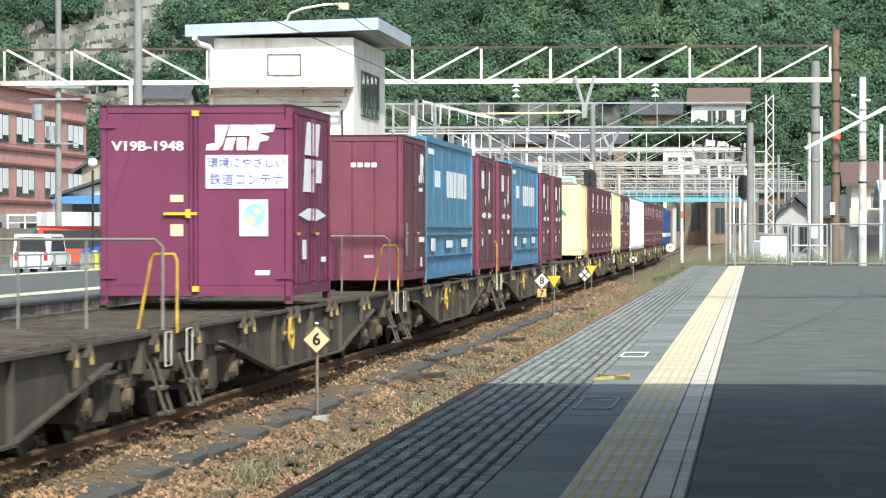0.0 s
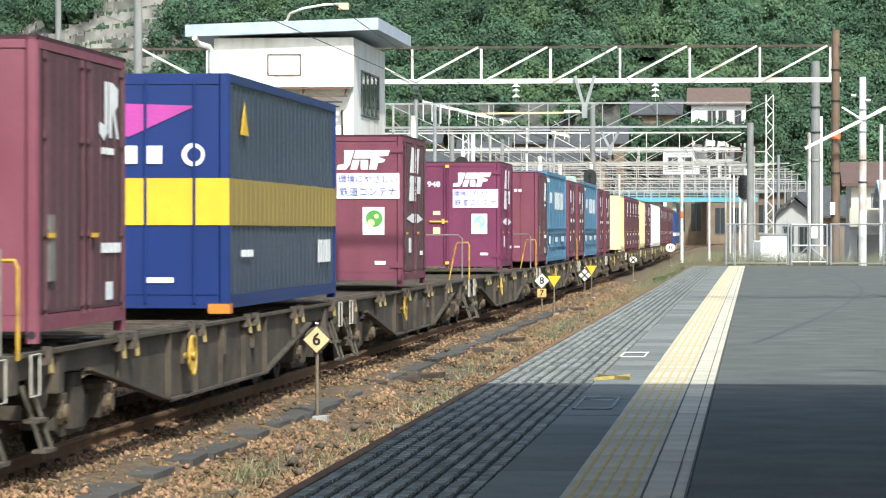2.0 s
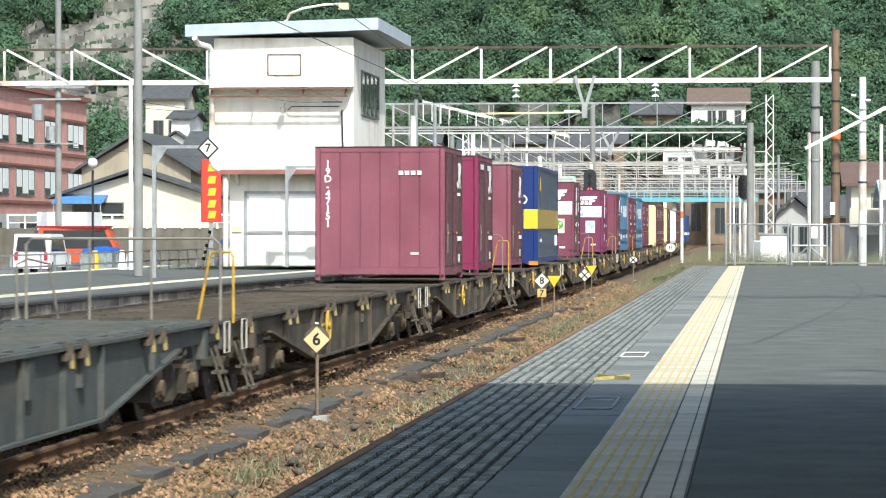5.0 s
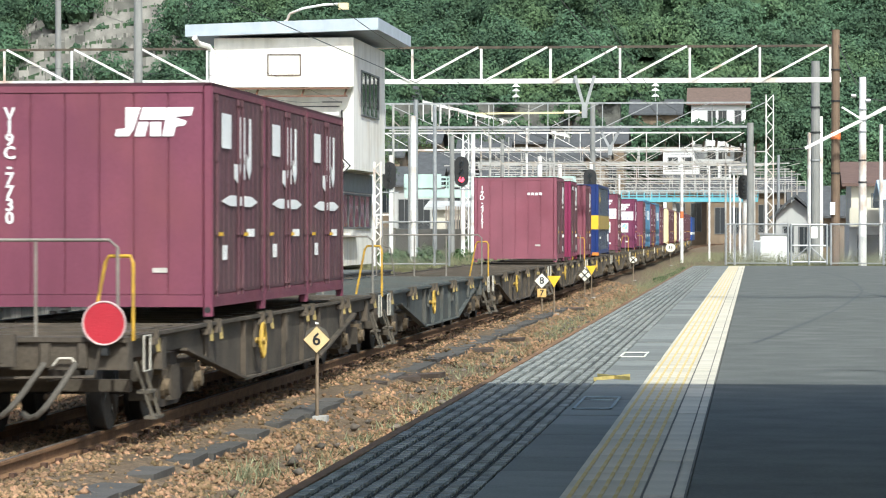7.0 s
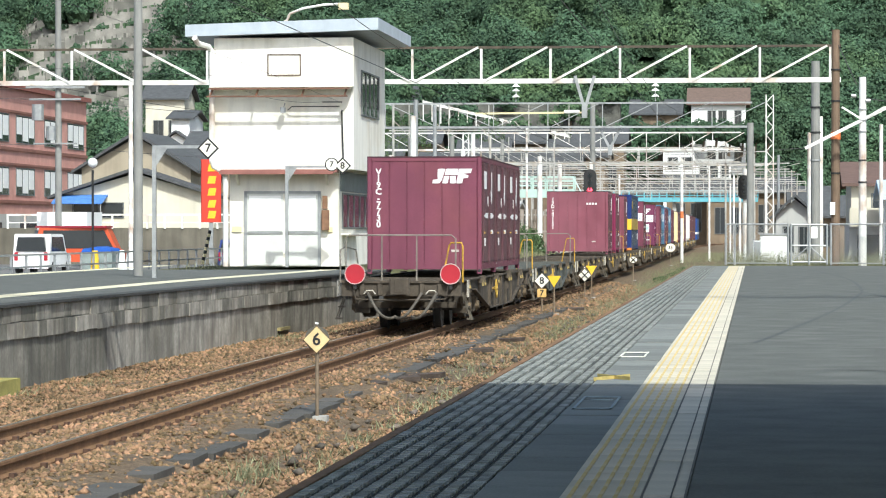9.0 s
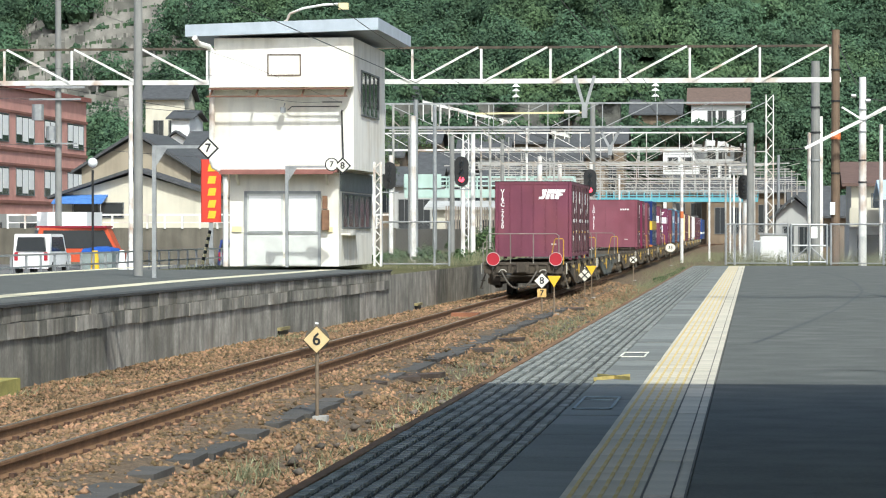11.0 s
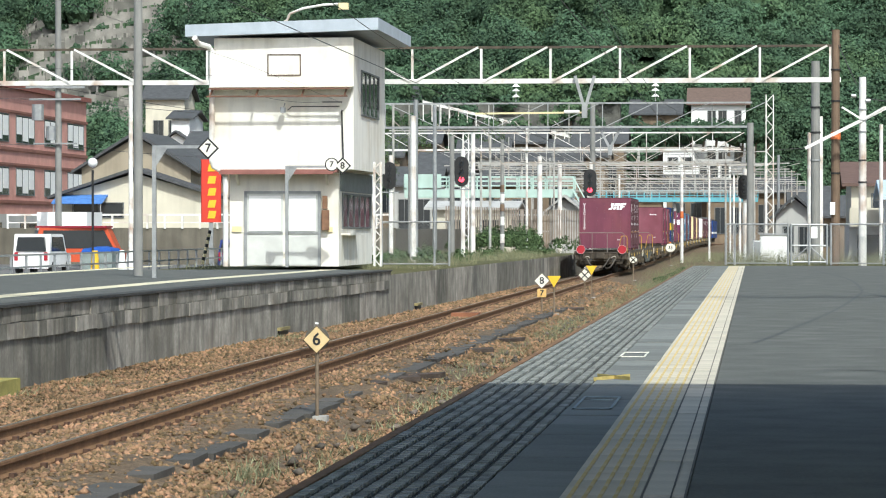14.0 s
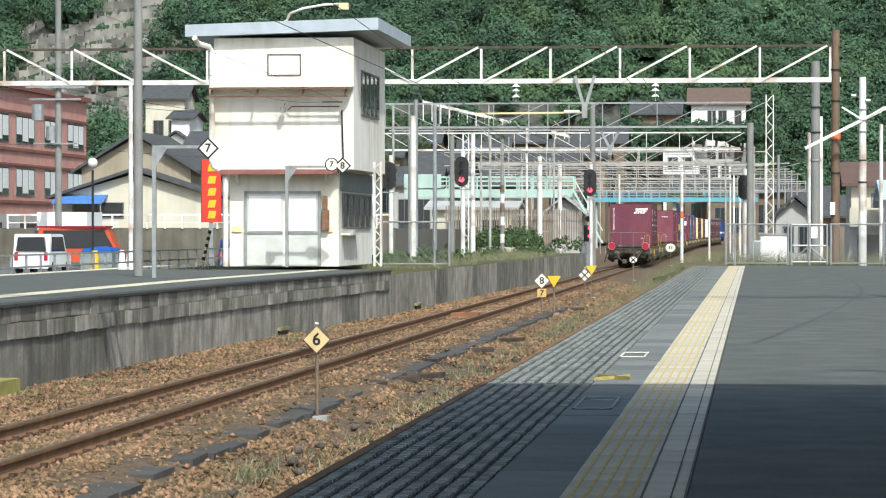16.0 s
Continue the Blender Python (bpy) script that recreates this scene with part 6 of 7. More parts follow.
for x, y, h in ((5.6, 262, 2.6), (4.2, 236, 2.2)):
    house(x, x + 4, y, y + 6, -1.2, h, h + 1.2, BROWNW, TILE, "dark low house beside the yard", along="x")

# footbridges
MINT = mat("pale_green_steel", (0.42, 0.55, 0.49), 0.5, var=0.1, scale=1, streak=0.15)
def footbridge(x0, x1, y, z, h, m, label, stair=None):
    F = thing("footbridge", label, "footbridge")
    part("girder", Geo().box(x0, x1, y, y + 2.2, z - 0.6, z), m, F)
    for yy in (y + 0.02, y + 2.1):
        part("railing", Geo().box(x0, x1, yy, yy + 0.06, z + h - 0.1, z + h).box(x0, x1, yy, yy + 0.06, z + h * 0.6, z + h * 0.68).box(x0, x1, yy, yy + 0.06, z + h * 0.25, z + h * 0.33), m, F)
        n = int((x1 - x0) / 1.0)
        g = Geo()
        for i in range(n + 1):
            xx = x0 + (x1 - x0) * i / n
            g.box(xx - 0.05, xx + 0.05, yy, yy + 0.07, z, z + h)
        part("post", g, m, F)
    for xx in (x0 + 0.6, (x0 + x1) / 2, x1 - 0.6):
        part("pier", Geo().box(xx - 0.25, xx + 0.25, y + 0.8, y + 1.4, -1.4, z - 0.6), GREYW, F)
    if stair:
        for i in range(14):
            part("step", Geo().box(x1 + i * 0.16, x1 + (i + 1) * 0.16, y - 1.2 - i * 0.22, y - 0.1 - i * 0.22, z - 0.1 - i * 0.28, z - i * 0.28), MINT, F)
        part("stair_rail", Geo().bar((x1, y - 1.2, z + 0.9), (x1 + 2.3, y - 4.3, z - 3.0), 0.08).bar((x1, y - 1.2, z), (x1 + 2.3, y - 4.3, z - 3.9), 0.12), MINT, F)
    return F


footbridge(-25.3, -13.0, 235, 4.1, 0.95, MINT, "pale green steel footbridge with railings", stair=True)
part("roof_panel", Geo().box(-25.3, -22.6, 234.9, 235.0, 4.2, 5.2), MINT, bpy.data.objects["footbridge"], "corrugated pale green panels")
footbridge(-22, 0.5, 440, 5.6, 1.0, mat("teal_steel", (0.12, 0.36, 0.42), 0.5, var=0.15), "blue-green bridge across the tracks")
SLATM = mat("weathered_brown_slat", (0.26, 0.22, 0.18), 0.9, var=0.25, scale=2, rnd=0.25)
S = thing("slat_fence", "grey weathered slat fence above the embankment", "fence")
for i in range(57):
    x = -20.4 + i * 0.16
    part("slat", Geo().box(x, x + 0.1, 215, 215.05, 0.2, 2.75 - 0.006 * i), SLATM, S)
part("rail", Geo().box(-20.5, -11.3, 215.05, 215.1, 1.0, 1.1).box(-20.5, -11.3, 215.05, 215.1, 2.1, 2.2), GREYW, S)
house(-22, -16.5, 222, 228, -1, 2.6, 3.0, CREAMW, GREYW, "cream low building behind the fence", along="x")
house(-14.6, -12.4, 232, 240, -1, 2.6, 3.5, GREYW, GREYW, "small grey shed with a pale gable", windows=())
gr = thing("guard_rail", "white guard rail on the sloping hill road", "guard rail")
FAR.append(gr)
for i in range(18):
    k = i / 17
    part("post", Geo().box(-34 + 15.5 * k - 0.05, -34 + 15.5 * k + 0.05, 334, 334.1, 12.2 - 3.4 * k * k, 14.6 - 3.7 * k), POLEWHITE, gr)
    if i:
        j = (i - 1) / 17
        part("rail", Geo().bar((-34 + 15.5 * j, 333.95, 14.4 - 3.7 * j), (-34 + 15.5 * k, 333.95, 14.4 - 3.7 * k), 0.28, 0.05), POLEWHITE, gr)


# ---- hill, trees and weeds ----
def leaf_cloud(name, crowns, label, m, size, kind="stuff", seed=1, front=False):
    """Crowns (x, y, z, radius, height, leaves) of small tilted leaf plates."""
    r = np.random.default_rng(seed)
    vs, k = [], 0
    for x, y, z, rad, h, n in crowns:
        u = r.normal(size=(n, 3))
        u /= np.linalg.norm(u, axis=1)[:, None]
        u[:, 2] = np.abs(u[:, 2]) * 1.25 - 0.3
        if front:
            u[:, 1] = np.where(u[:, 1] > 0.35, -u[:, 1], u[:, 1])
        lump = 1 + 0.25 * np.sin(u[:, 0] * 5 + x) * np.cos(u[:, 2] * 6 + y)
        d = r.uniform(0.72, 1.0, n) * lump
        c = np.stack([x + u[:, 0] * rad * d, y + u[:, 1] * rad * d, z + u[:, 2] * h * d], 1)
        nn = u + r.normal(scale=0.36, size=(n, 3))
        nn /= np.linalg.norm(nn, axis=1)[:, None]
        t = np.cross(nn, r.normal(size=(n, 3)))
        t /= np.linalg.norm(t, axis=1)[:, None]
        b = np.cross(nn, t)
        s = (size * r.uniform(0.6, 1.4, n))[:, None]
        vs.append(np.stack([c - t * s, c - b * s * 0.7, c + t * s, c + b * s * 0.7], 1).reshape(-1, 3))
    v = np.concatenate(vs)
    me = bpy.data.meshes.new(name)
    q = len(v) // 4
    me.vertices.add(len(v))
    me.vertices.foreach_set("co", v.ravel())
    me.loops.add(len(v))
    me.loops.foreach_set("vertex_index", np.arange(len(v), dtype=np.int32))
    me.polygons.add(q)
    me.polygons.foreach_set("loop_start", np.arange(0, len(v), 4, dtype=np.int32))
    me.polygons.foreach_set("loop_total", np.full(q, 4, dtype=np.int32))
    me.update()
    me.validate()
    me.materials.append(m)
    return tagged(new(name, me), label, "trees" if "tree" in name or "wood" in name else "plants", kind=kind)


rng = random.Random(11)
crowns = []
for i in range(2500):
    x, y = rng.uniform(-112, 42), rng.uniform(326, 414)
    z = terrain(x, y)
    if hill_z(x, y) < 0.5 or z > 44:
        continue
    if -88 < x < -66 and z > 10 and rng.random() < 0.9:
        continue
    if -12.8 < x < -0.5 and 334 < y < 350 or -62 < x < -55 and y < 334:
        continue
    if -9.8 < x < -2.0 and y < 346:
        continue
    rad = rng.uniform(1.7, 3.6)
    crowns.append((x, y, z + rad * 0.7, rad, rad * rng.uniform(0.85, 1.2), int(92 * rad * rad)))
for i in range(46):
    x = -13.5 + i * 0.33
    if x < -9.8:
        crowns.append((x, 331 + rng.uniform(-1, 1.5), rng.uniform(7.5, 11.4), 1.5, 1.5, 300))
    else:
        crowns.append((x, 335 + rng.uniform(-1, 1.5), rng.uniform(10.4, 11.6), 1.2, 1.1, 260))
for i in range(70):
    x, y = rng.uniform(-46, -10), 325 + rng.uniform(0, 18)
    crowns.append((x, y, 6.5 + (y - 326) * 0.53 + rng.uniform(0.2, 1.2), 1.4, 1.3, 240))
st = Geo()
for row in range(22):
    y0 = 349 + row * 2.4
    for i in range(19):
        xa = -89.5 + i * 1.25
        zz = terrain(xa + 0.6, y0 + 1.2)
        st.box(xa, xa + 1.25, y0 + rng.uniform(-0.15, 0.15), y0 + 3.4, zz - 3.2, zz + rng.uniform(0.1, 0.5))
        if rng.random() < 0.12:
            crowns.append((xa + 0.6, y0 + 0.6, zz + 0.5, rng.uniform(0.5, 1.0), rng.uniform(0.4, 0.9), 60))
        for k in range(rng.choice((2, 3, 4))):
            x, y = xa + rng.uniform(0.1, 1.15), y0 + rng.uniform(0.3, 1.8)
            w, h = rng.uniform(0.06, 0.14), rng.uniform(0.3, 0.85)
            st.box(x - w, x + w, y - w, y + w, zz - 0.2, zz + 0.3 + h).box(x - w * 1.6, x + w * 1.6, y - w * 1.6, y + w * 1.6, zz - 0.2, zz + 0.45)
FAR.append(solid("hillside_graveyard", st, mat("grey_grave_stone", (0.225, 0.215, 0.19), 0.85, var=0.4, scale=0.6, rnd=0.45), "grey terraced gravestones on the hillside", "gravestones", "stuff"))
# Solid lumps fill the crowns; their dark green paints the shade between leaves.
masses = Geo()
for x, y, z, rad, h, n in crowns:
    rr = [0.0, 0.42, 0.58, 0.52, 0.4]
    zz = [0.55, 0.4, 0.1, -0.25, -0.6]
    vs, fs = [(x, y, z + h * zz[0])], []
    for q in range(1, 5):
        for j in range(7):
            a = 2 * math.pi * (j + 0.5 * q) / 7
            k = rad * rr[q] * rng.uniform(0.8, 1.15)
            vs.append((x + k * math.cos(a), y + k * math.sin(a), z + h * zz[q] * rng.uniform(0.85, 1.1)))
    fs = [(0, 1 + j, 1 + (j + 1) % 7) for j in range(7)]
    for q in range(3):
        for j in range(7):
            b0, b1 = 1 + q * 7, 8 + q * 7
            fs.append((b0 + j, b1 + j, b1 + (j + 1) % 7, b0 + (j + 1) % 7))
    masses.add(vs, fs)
FAR.append(solid("hillside_wood", masses, mat("inner_crown_shade", (0.045, 0.082, 0.04), 0.95, var=0.4, scale=0.5, fine=3.5, bump=1.0, dist=0.5), "filler lumps inside the hillside wood, with shade in their dark green", "trees", "stuff"))
FAR.append(leaf_cloud("hillside_wood", crowns, "dense green broadleaf wood on the steep hillside", LEAF, 0.165, seed=3, front=True))
outer = []
for i in range(900):
    x, y = rng.choice((rng.uniform(-330, -112), rng.uniform(42, 260), rng.uniform(-112, 42))), rng.uniform(330, 560)
    if -112 < x < 42 and y < 410:
        continue
    rad = rng.uniform(3, 5)
    outer.append((x, y, terrain(x, y) + rad * 0.7, rad, rad, 50))
FAR.append(leaf_cloud("hillside_wood", outer, "green wood on the outer hill slopes", LEAF, 1.0, seed=4))
trunks = Geo()
for x, y, z, rad, h, n in crowns[::4]:
    trunks.rod((x, y, z - h - 1.0), (x + 0.2, y, z), 0.16, 5, 0.07)
FAR.append(solid("hillside_trunks", trunks, BARK, "brown trunks and limbs within the hillside wood", "trees", "stuff"))
ter = Geo()
for k in range(6):
    y = 326 + k * 3.0
    z = 6.5 + k * 1.6
    ter.box(-44, -14, y, y + 3.0, -1, z)
FAR.append(solid("terrace_wall", ter, mat("dark_terrace_stone", (0.12, 0.12, 0.105), 0.9, var=0.4, scale=0.9, fine=5, bump=0.5, dist=0.1), "dark stone terraces below the hill road", "wall", "structure"))
for ob in FAR:
    ob.matrix_basis = FAR_BACK
bush = []
for i in range(80):
    x, y = rng.uniform(-22, -10.6), rng.uniform(150, 214)
    rad = rng.uniform(0.25, 0.6)
    bush.append((x, y, -0.35 + rad * 0.4 + max(0, (y - 185) * 0.02), rad, rad * 0.8, 150))
for i in range(30):
    x, y = rng.uniform(-16.5, -13.4), rng.uniform(192, 208)
    rad = rng.uniform(0.6, 1.1)
    bush.append((x, y, 0.4, rad, rad, 320))
for i in range(60):
    x, y = rng.uniform(-18, -11.3), rng.uniform(108, 150)
    rad = rng.uniform(0.2, 0.5)
    bush.append((x, y, -0.1, rad, rad, 70))
for i in range(40):
    x, y = rng.uniform(-4.8, 3.5), rng.uniform(106, 190)
    rad = rng.uniform(0.2, 0.5)
    bush.append((x, y, GROUND - 0.1, rad, rad * 0.6, 60))
for i in range(34):
    x, y = rng.uniform(-44, -24), rng.uniform(200, 330)
    rad = rng.uniform(1.5, 2.6)
    bush.append((x, y, 3.0 + (y - 196) * 0.06, rad, rad * 1.4, 900))
leaf_cloud("trackside_bushes", bush, "green weeds and bushes along the tracks", mat("bush_leaf", (0.065, 0.105, 0.042), 0.75, var=0.3, scale=0.6, fine=4, bump=0, rnd=0.45, spec=0.2), 0.065, seed=6)


# ---- track and platform pieces ----
tr = thing("track_bed", "concrete sleepers and rail clips under the main track", "track", kind="structure")
sl = Geo().prism([(-1.0, -0.15), (1.0, -0.15), (1.0, -0.3), (-1.0, -0.3)], -0.12, 0.12, "y").mesh("sleeper", mat("dusty_sleeper", (0.16, 0.105, 0.062), 0.9, var=0.3, scale=3, rnd=0.15))
clips = Geo()
for s in (-1, 1):
    for d in (-0.1, 0.1):
        clips.box(s * 0.558 + d - 0.025, s * 0.558 + d + 0.025, -0.05, 0.05, -0.16, -0.105)
clipm = clips.mesh("rail_clip", mat("rusty_clip", (0.1, 0.055, 0.035), 0.8, var=0.3))
for i in range(190):
    y = 25 + i * 0.62
    sp = part("sleeper", sl, None, tr, "", pose(smooth_centre(y), y, RAIL))
    part("rail_clip", clipm, None, sp)
lid = Geo().box(-0.21, 0.21, -0.47, 0.47, -0.03, 0.05, 0.02).mesh("trough_lid", mat("dark_trough_lid", (0.075, 0.07, 0.062), 0.85, var=0.25, scale=2, rnd=0.15))
ct = thing("cable_trough", "dark concrete cable trough lids half buried in ballast", "cable trough", kind="structure")
for i in range(70):
    y = 26 + i * 0.96
    if rng.random() < 0.72:
        part("trough_lid", lid, None, ct, "", pose(-5.46 + 0.05 * math.sin(y), y, GROUND - 0.025 - rng.uniform(0, 0.02), rng.uniform(-1, 1), rng.uniform(-2, 2), rng.uniform(-2, 2)))


def two_tone(name, a, ma, b, mb):
    """One mesh of two materials."""
    me = bpy.data.meshes.new(name)
    k = len(a.v)
    me.from_pydata(a.v + b.v, [], a.f + [tuple(i + k for i in q) for q in b.f])
    me.materials.append(ma)
    me.materials.append(mb)
    me.polygons.foreach_set("material_index", [0] * len(a.f) + [1] * len(b.f))
    return me


ribs = Geo()
for i in range(9):
    x = -0.37 + i * 0.0845
    for k in (-0.15, 0.0, 0.15):
        ribs.box(x, x + 0.05, k - 0.052, k + 0.052, -0.018, 0.0)
ribbed = two_tone("ribbed_slab", Geo().box(-0.385, 0.37, -0.218, 0.218, -0.09, -0.016), mat("slab_groove", (0.05, 0.053, 0.05), 0.9, var=0.2), ribs, RIBM)
plain = Geo().box(-0.175, 0.175, -0.448, 0.448, -0.09, -0.004, 0.006).mesh("plain_slab", SLAB)
bars = Geo()
for i in range(5):
    x = -0.124 + i * 0.062
    bars.box(x - 0.008, x + 0.008, -0.19, 0.19, -0.001, 0.004)
tile = two_tone("tactile_tile", Geo().box(-0.162, 0.162, -0.199, 0.199, -0.09, -0.001), TACT, bars, TACTY)
border = Geo().box(-0.1, 0.085, -0.199, 0.199, -0.09, 0.001).mesh("border_tile", TACT)
for i in range(205):
    y = 11.5 + i * 0.44
    part("ribbed_slab", ribbed, None, PB, "", pose(-1.51, y, rng.uniform(-0.003, 0.002)))
for i in range(100):
    part("plain_slab", plain, None, PB, "", pose(-0.964, 11.5 + i * 0.9, rng.uniform(-0.004, 0.002)))
for i in range(225):
    y = 11.5 + i * 0.4
    part("tactile_tile", tile, None, PB, "", pose(-0.624, y, rng.uniform(-0.002, 0.002)))
    part("border_tile", border, None, PB, "", pose(-0.36, y, rng.uniform(-0.002, 0.002)))
seam = Geo().box(-0.459, -0.45, 11, 101, -0.05, 0.0035).box(-0.34, -0.333, 11, 101, -0.05, 0.0035).box(-0.284, -0.274, 11, 101, -0.05, 0.0035)
part("joint", seam, mat("dark_joint", (0.12, 0.115, 0.1), 0.9), PB)
ym = thing("floor_marking", "worn yellow crossed tape marking on the platform", "marking")
part("tape", Geo().bar((-1.16, 23.6, 0.004), (-0.92, 24.2, 0.004), 0.028, 0.004).bar((-1.16, 24.2, 0.006), (-0.9, 23.7, 0.006), 0.028, 0.004), mat("faded_yellow_tape", (0.55, 0.43, 0.14), 0.7, var=0.3, scale=9), ym)
bm = thing("floor_marking", "worn pale blue framed mark on the platform slabs", "marking")
for x0, x1, y0, y1 in ((-1.1, -0.86, 21.1, 21.16), (-1.1, -0.86, 19.7, 19.76), (-1.1, -1.085, 19.7, 21.16), (-0.875, -0.86, 19.7, 21.16), (-1.04, -0.9, 20.75, 20.8)):
    part("painted_line", Geo().box(x0, x1, y0, y1, 0.0, 0.006), mat("worn_blue_grey_paint", (0.26, 0.31, 0.32), 0.8, var=0.3, scale=9), bm)
wm = thing("floor_marking", "white framed drain cover mark on the platform", "marking")
part("frame", Geo().box(-1.15, -0.93, 27.9, 27.96, 0.0, 0.006).box(-1.15, -0.93, 28.9, 28.96, 0.0, 0.006).box(-1.15, -1.135, 27.9, 28.96, 0.0, 0.007).box(-0.945, -0.93, 27.9, 28.96, 0.0, 0.007), SW, wm)
tyre = Geo()
for (x0, y0), (x1, y1), bend in (((0.0, 31.5), (1.9, 58), 0.15), ((1.2, 95), (1.9, 58), 0.5), ((1.9, 58), (2.0, 42), 0.3), ((0.9, 40.5), (2.4, 38), 0.0), ((0.55, 25.5), (1.5, 25.1), 0.0), ((0.2, 84), (1.5, 74), 0.2)):
    pts = []
    for i in range(15):
        k = i / 14
        pts.append(Vector((x0 + (x1 - x0) * k + bend * math.sin(k * math.pi), y0 + (y1 - y0) * k, 0.0025)))
    for a, b in zip(pts[:-1], pts[1:]):
        d = (b - a).cross(Vector((0, 0, 1))).normalized() * 0.03
        tyre.add([a - d, a + d, b + d, b - d], [(0, 1, 2, 3)])
solid("tyre_marks", tyre, mat("tyre_black", (0.066, 0.072, 0.069), 0.8, var=0.2), "faint dark tyre marks on the platform asphalt", "marks", "structure")


def scatter(name, n, place, m, label, sides=8, seed=2):
    """Angular stones; place(r) gives x, y, z, size arrays."""
    r = np.random.default_rng(seed)
    x, y, z, s = place(r, n)
    n = len(x)
    base = np.array([(1, 0, 0), (-1, 0, 0), (0, 1, 0), (0, -1, 0), (0, 0, 1), (0, 0, -1)], float)
    faces = np.array([(0, 2, 4), (2, 1, 4), (1, 3, 4), (3, 0, 4), (2, 0, 5), (1, 2, 5), (3, 1, 5), (0, 3, 5)])
    a = r.uniform(0, 2 * np.pi, n)
    ca, sa = np.cos(a), np.sin(a)
    v = base[None] * r.uniform(0.55, 1.2, (n, 6, 1)) + r.normal(scale=0.22, size=(n, 6, 3))
    v = v * np.array([1.0, 1.0, 0.75]) * s[:, None, None]
    v = np.stack([v[..., 0] * ca[:, None] - v[..., 1] * sa[:, None] + x[:, None], v[..., 0] * sa[:, None] + v[..., 1] * ca[:, None] + y[:, None], v[..., 2] + z[:, None]], -1).reshape(-1, 3)
    f = (faces[None] + (np.arange(n) * 6)[:, None, None]).reshape(-1)
    me = bpy.data.meshes.new(name)
    me.vertices.add(len(v))
    me.vertices.foreach_set("co", v.ravel())
    me.loops.add(len(f))
    me.loops.foreach_set("vertex_index", f.astype(np.int32))
    me.polygons.add(len(f) // 3)
    me.polygons.foreach_set("loop_start", np.arange(0, len(f), 3, dtype=np.int32))
    me.polygons.foreach_set("loop_total", np.full(len(f) // 3, 3, dtype=np.int32))
    me.update()
    me.materials.append(m)
    return tagged(new(name, me), label, "ballast", kind="stuff")


def ballast_place(r, n):
    y = 25.5 + (r.random(n) ** 1.9) * 110
    x = r.uniform(-10.8, -4.0, n)
    c = -7.0
    d = np.abs(x - c)
    z = GROUND - 0.18 + 0.215 * np.clip((2.3 - d) / 0.9, 0, 1) + r.uniform(-0.02, 0.02, n)
    bare = np.sin(x * 2.1 + 1.3 * np.sin(y * 0.31)) * np.sin(y * 0.47 + x) + 0.6 * np.sin(y * 1.9 + x * 3.1) * np.sin(x * 5.0)
    keep = (np.abs(d - 0.558) > 0.1) & ~((np.abs(x + 5.46) < 0.24) & (r.random(n) < 0.85)) & ~((bare > 0.55) & (x > -6.3) & (r.random(n) < 0.75))
    s = r.uniform(0.016, 0.05, n) * (1 + (y - 25) * 0.006)
    return x[keep], y[keep], z[keep], s[keep]


scatter("ballast_stones", 115000, ballast_place, STONE, "brown and grey crushed ballast stones")
def lumps(r, n):
    return r.uniform(-6.4, -4.1, n), r.uniform(27, 90, n), np.full(n, GROUND - 0.12), r.uniform(0.05, 0.09, n)
scatter("larger_stones", 160, lumps, mat("dark_lump", (0.12, 0.1, 0.08), 0.9, var=0.3, rnd=0.4), "larger dark stones lying on the ballast", seed=9)


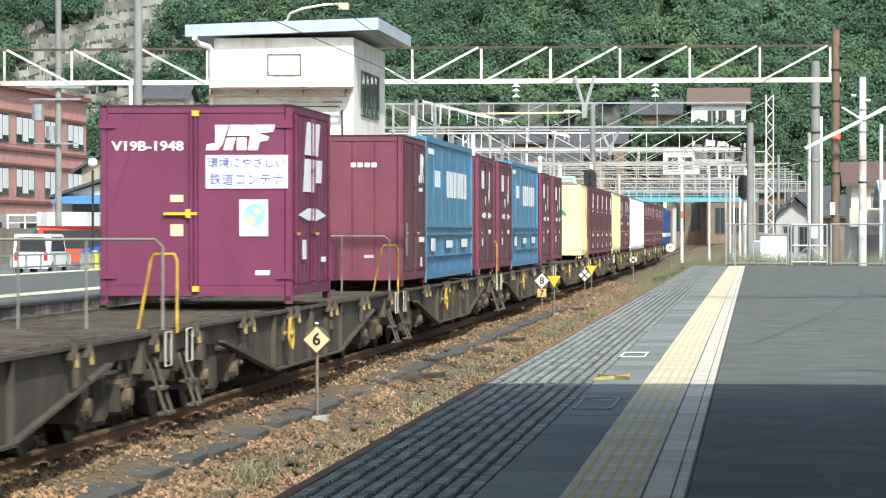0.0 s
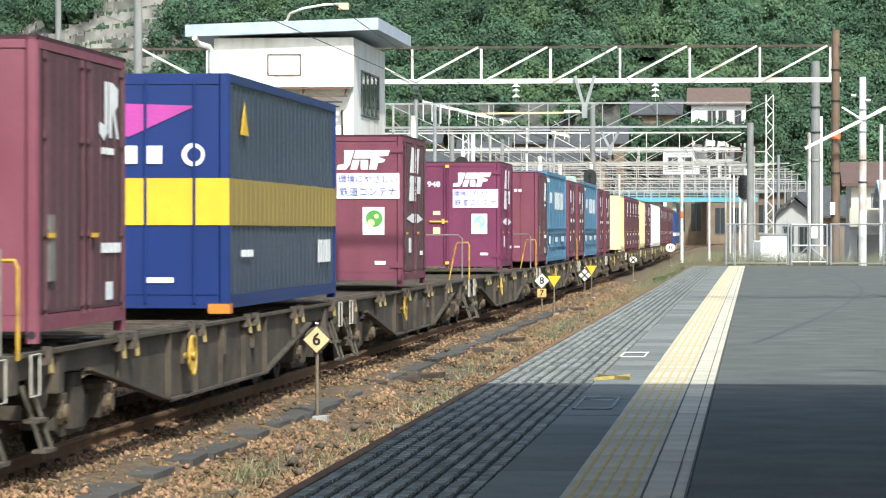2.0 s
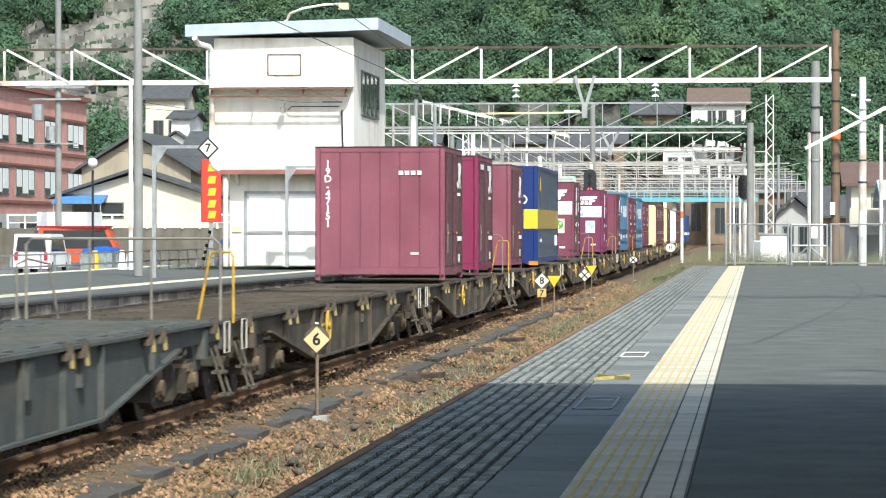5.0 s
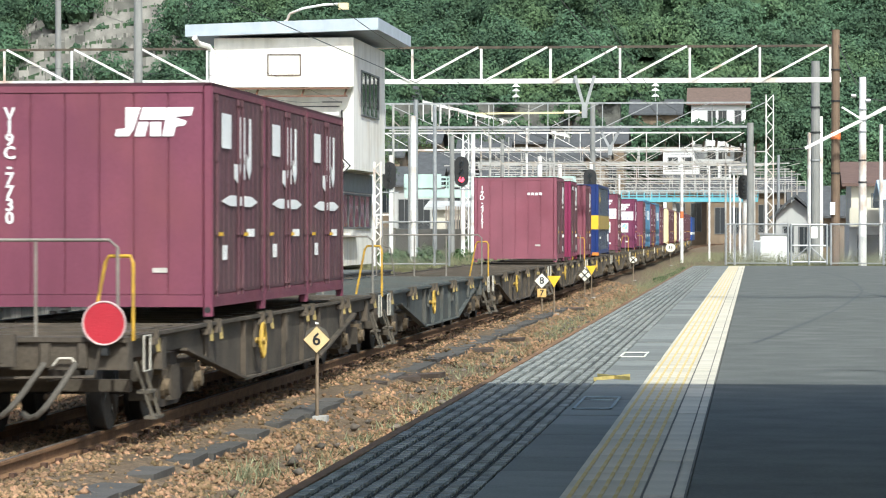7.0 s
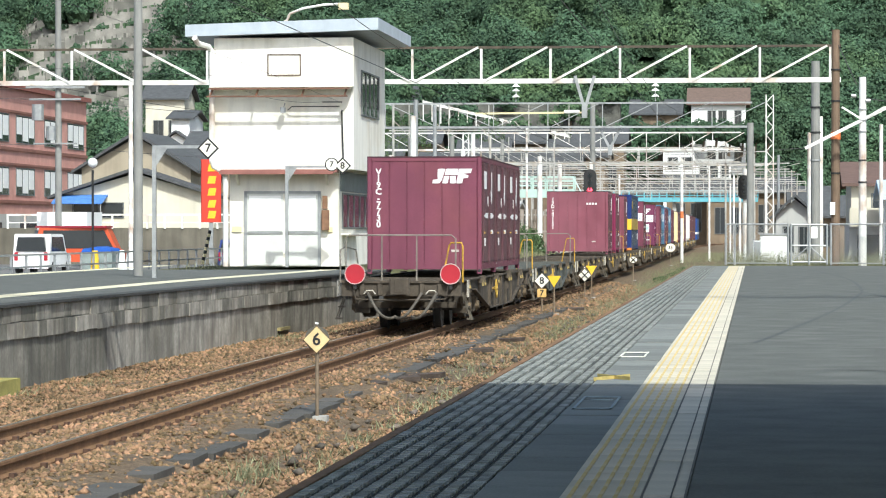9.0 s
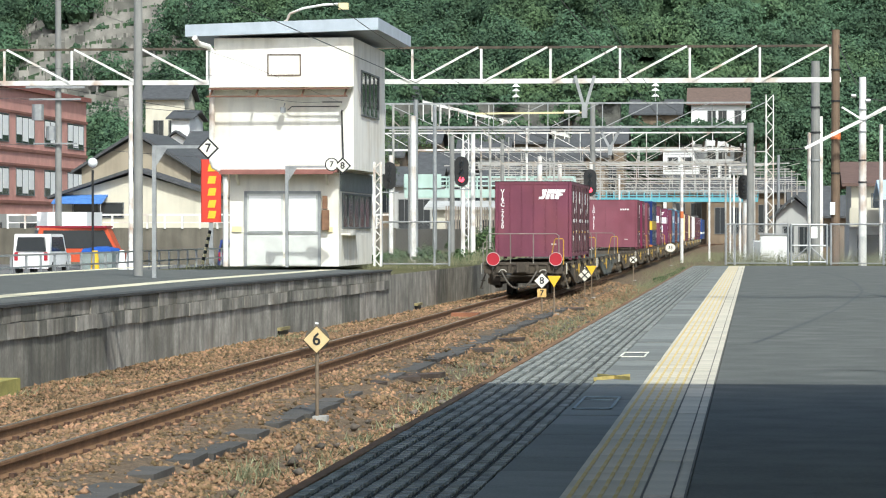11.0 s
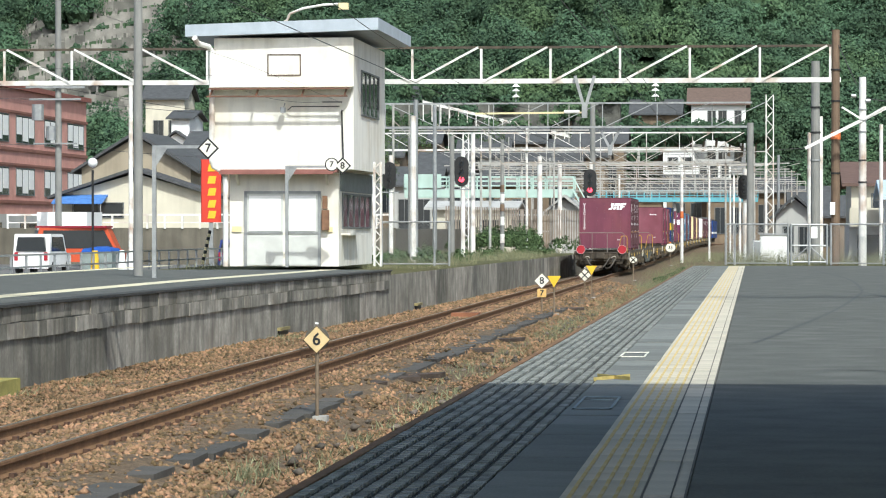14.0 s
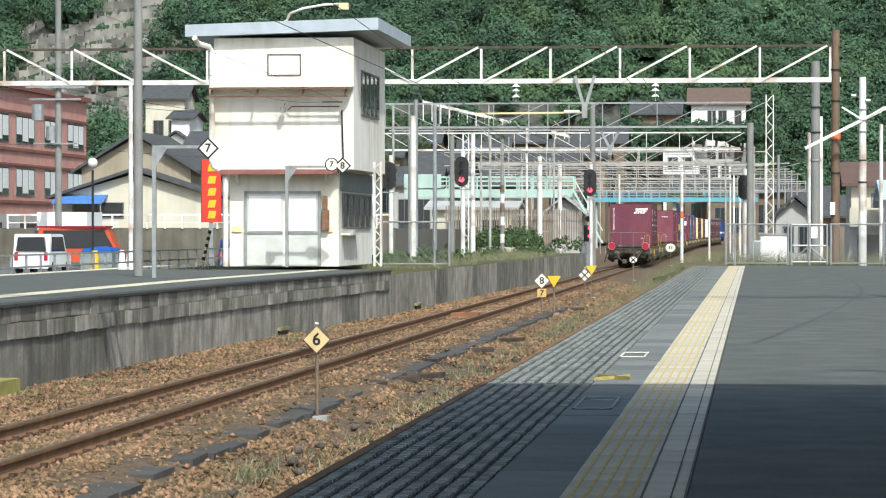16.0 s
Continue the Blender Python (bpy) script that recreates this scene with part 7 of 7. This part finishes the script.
def grass(name, patches, label, m, seed):
    r = np.random.default_rng(seed)
    vs = []
    for x, y, w, l, n, h, *base in patches:
        px, py = x + r.normal(scale=w, size=n), y + r.normal(scale=l, size=n)
        hh = h * r.uniform(0.4, 1.2, n)
        a = r.uniform(0, 2 * np.pi, n)
        lx, ly = r.normal(scale=0.5, size=n) * hh, r.normal(scale=0.5, size=n) * hh
        z = np.full(n, base[0] if base else GROUND - 0.17)
        b = 0.005 + 0.006 * r.random(n)
        vs.append(np.stack([np.stack([px - b * np.cos(a), py - b * np.sin(a), z], 1), np.stack([px + b * np.cos(a), py + b * np.sin(a), z], 1), np.stack([px + lx, py + ly, z + hh], 1)], 1).reshape(-1, 3))
    v = np.concatenate(vs)
    me = bpy.data.meshes.new(name)
    me.from_pydata(v.tolist(), [], np.arange(len(v)).reshape(-1, 3).tolist())
    me.materials.append(m)
    return tagged(new(name, me), label, "grass", kind="stuff")


patches = [(rng.uniform(-5.1, -4.1), rng.uniform(28, 110), 0.1, 0.35, 34, 0.11) for i in range(60)]
patches += [(rng.uniform(-10.6, -9.6), rng.uniform(45, 150), 0.12, 0.6, 35, 0.1) for i in range(26)]
patches += [(-4.75, 30.5, 0.15, 0.5, 260, 0.18), (-4.9, 53, 0.25, 2.0, 280, 0.17), (-4.7, 62, 0.25, 3.0, 200, 0.15), (-4.6, 79, 0.3, 5, 420, 0.2), (-4.6, 100, 0.4, 8, 420, 0.22), (-4.3, 43, 0.15, 1.5, 150, 0.15), (-5.6, 36, 0.3, 1.2, 300, 0.09)]
patches += [(rng.uniform(-0.8, 6), rng.uniform(103.6, 108), 0.25, 0.5, 90, rng.uniform(0.35, 0.8), -0.16) for i in range(46)]
patches += [(rng.uniform(-5.0, -1.2), rng.uniform(104, 200), 0.4, 2.5, 90, 0.34) for i in range(70)]
patches += [(rng.uniform(-18, -10.4), rng.uniform(101, 176), 0.4, 1.2, 90, rng.uniform(0.15, 0.4), -0.15) for i in range(170)]
patches += [(rng.uniform(-6.0, 3), rng.uniform(125, 330), 0.5, 4, 80, 0.45) for i in range(150)]
solid("platform_end_earth", Geo().box(-1.0, 20, 101.52, 126, -1.6, -0.15), GRASSY, "weedy earth bank behind the platform fence", "ground", "structure")
grass("trackside_grass", patches, "dry pale green weeds between the ballast stones", mat("dry_grass", (0.2, 0.205, 0.115), 0.85, var=0.3, scale=1.5, bump=0, rnd=0.35), 8)


def motions():
    for ob, u, m in MOVERS:
        walk(ob, [(t, on_track(tail(t) + u) @ m) for t in TIMES])
    # the wheels of the rear wagons turn
    for ob, u, m in MOVERS[:3]:
        for bogie in [b for b in ob.children if b.name.startswith("bogie")]:
            for wheel in [o for o in bogie.children if o.name.startswith("wheelset")]:
                p = wheel.matrix_basis.translation.copy()
                walk(wheel, [(i / 30, pose(*p, -math.degrees((tail(i / 30) + 90.35) / 0.43))) for i in range(481)])


motions()
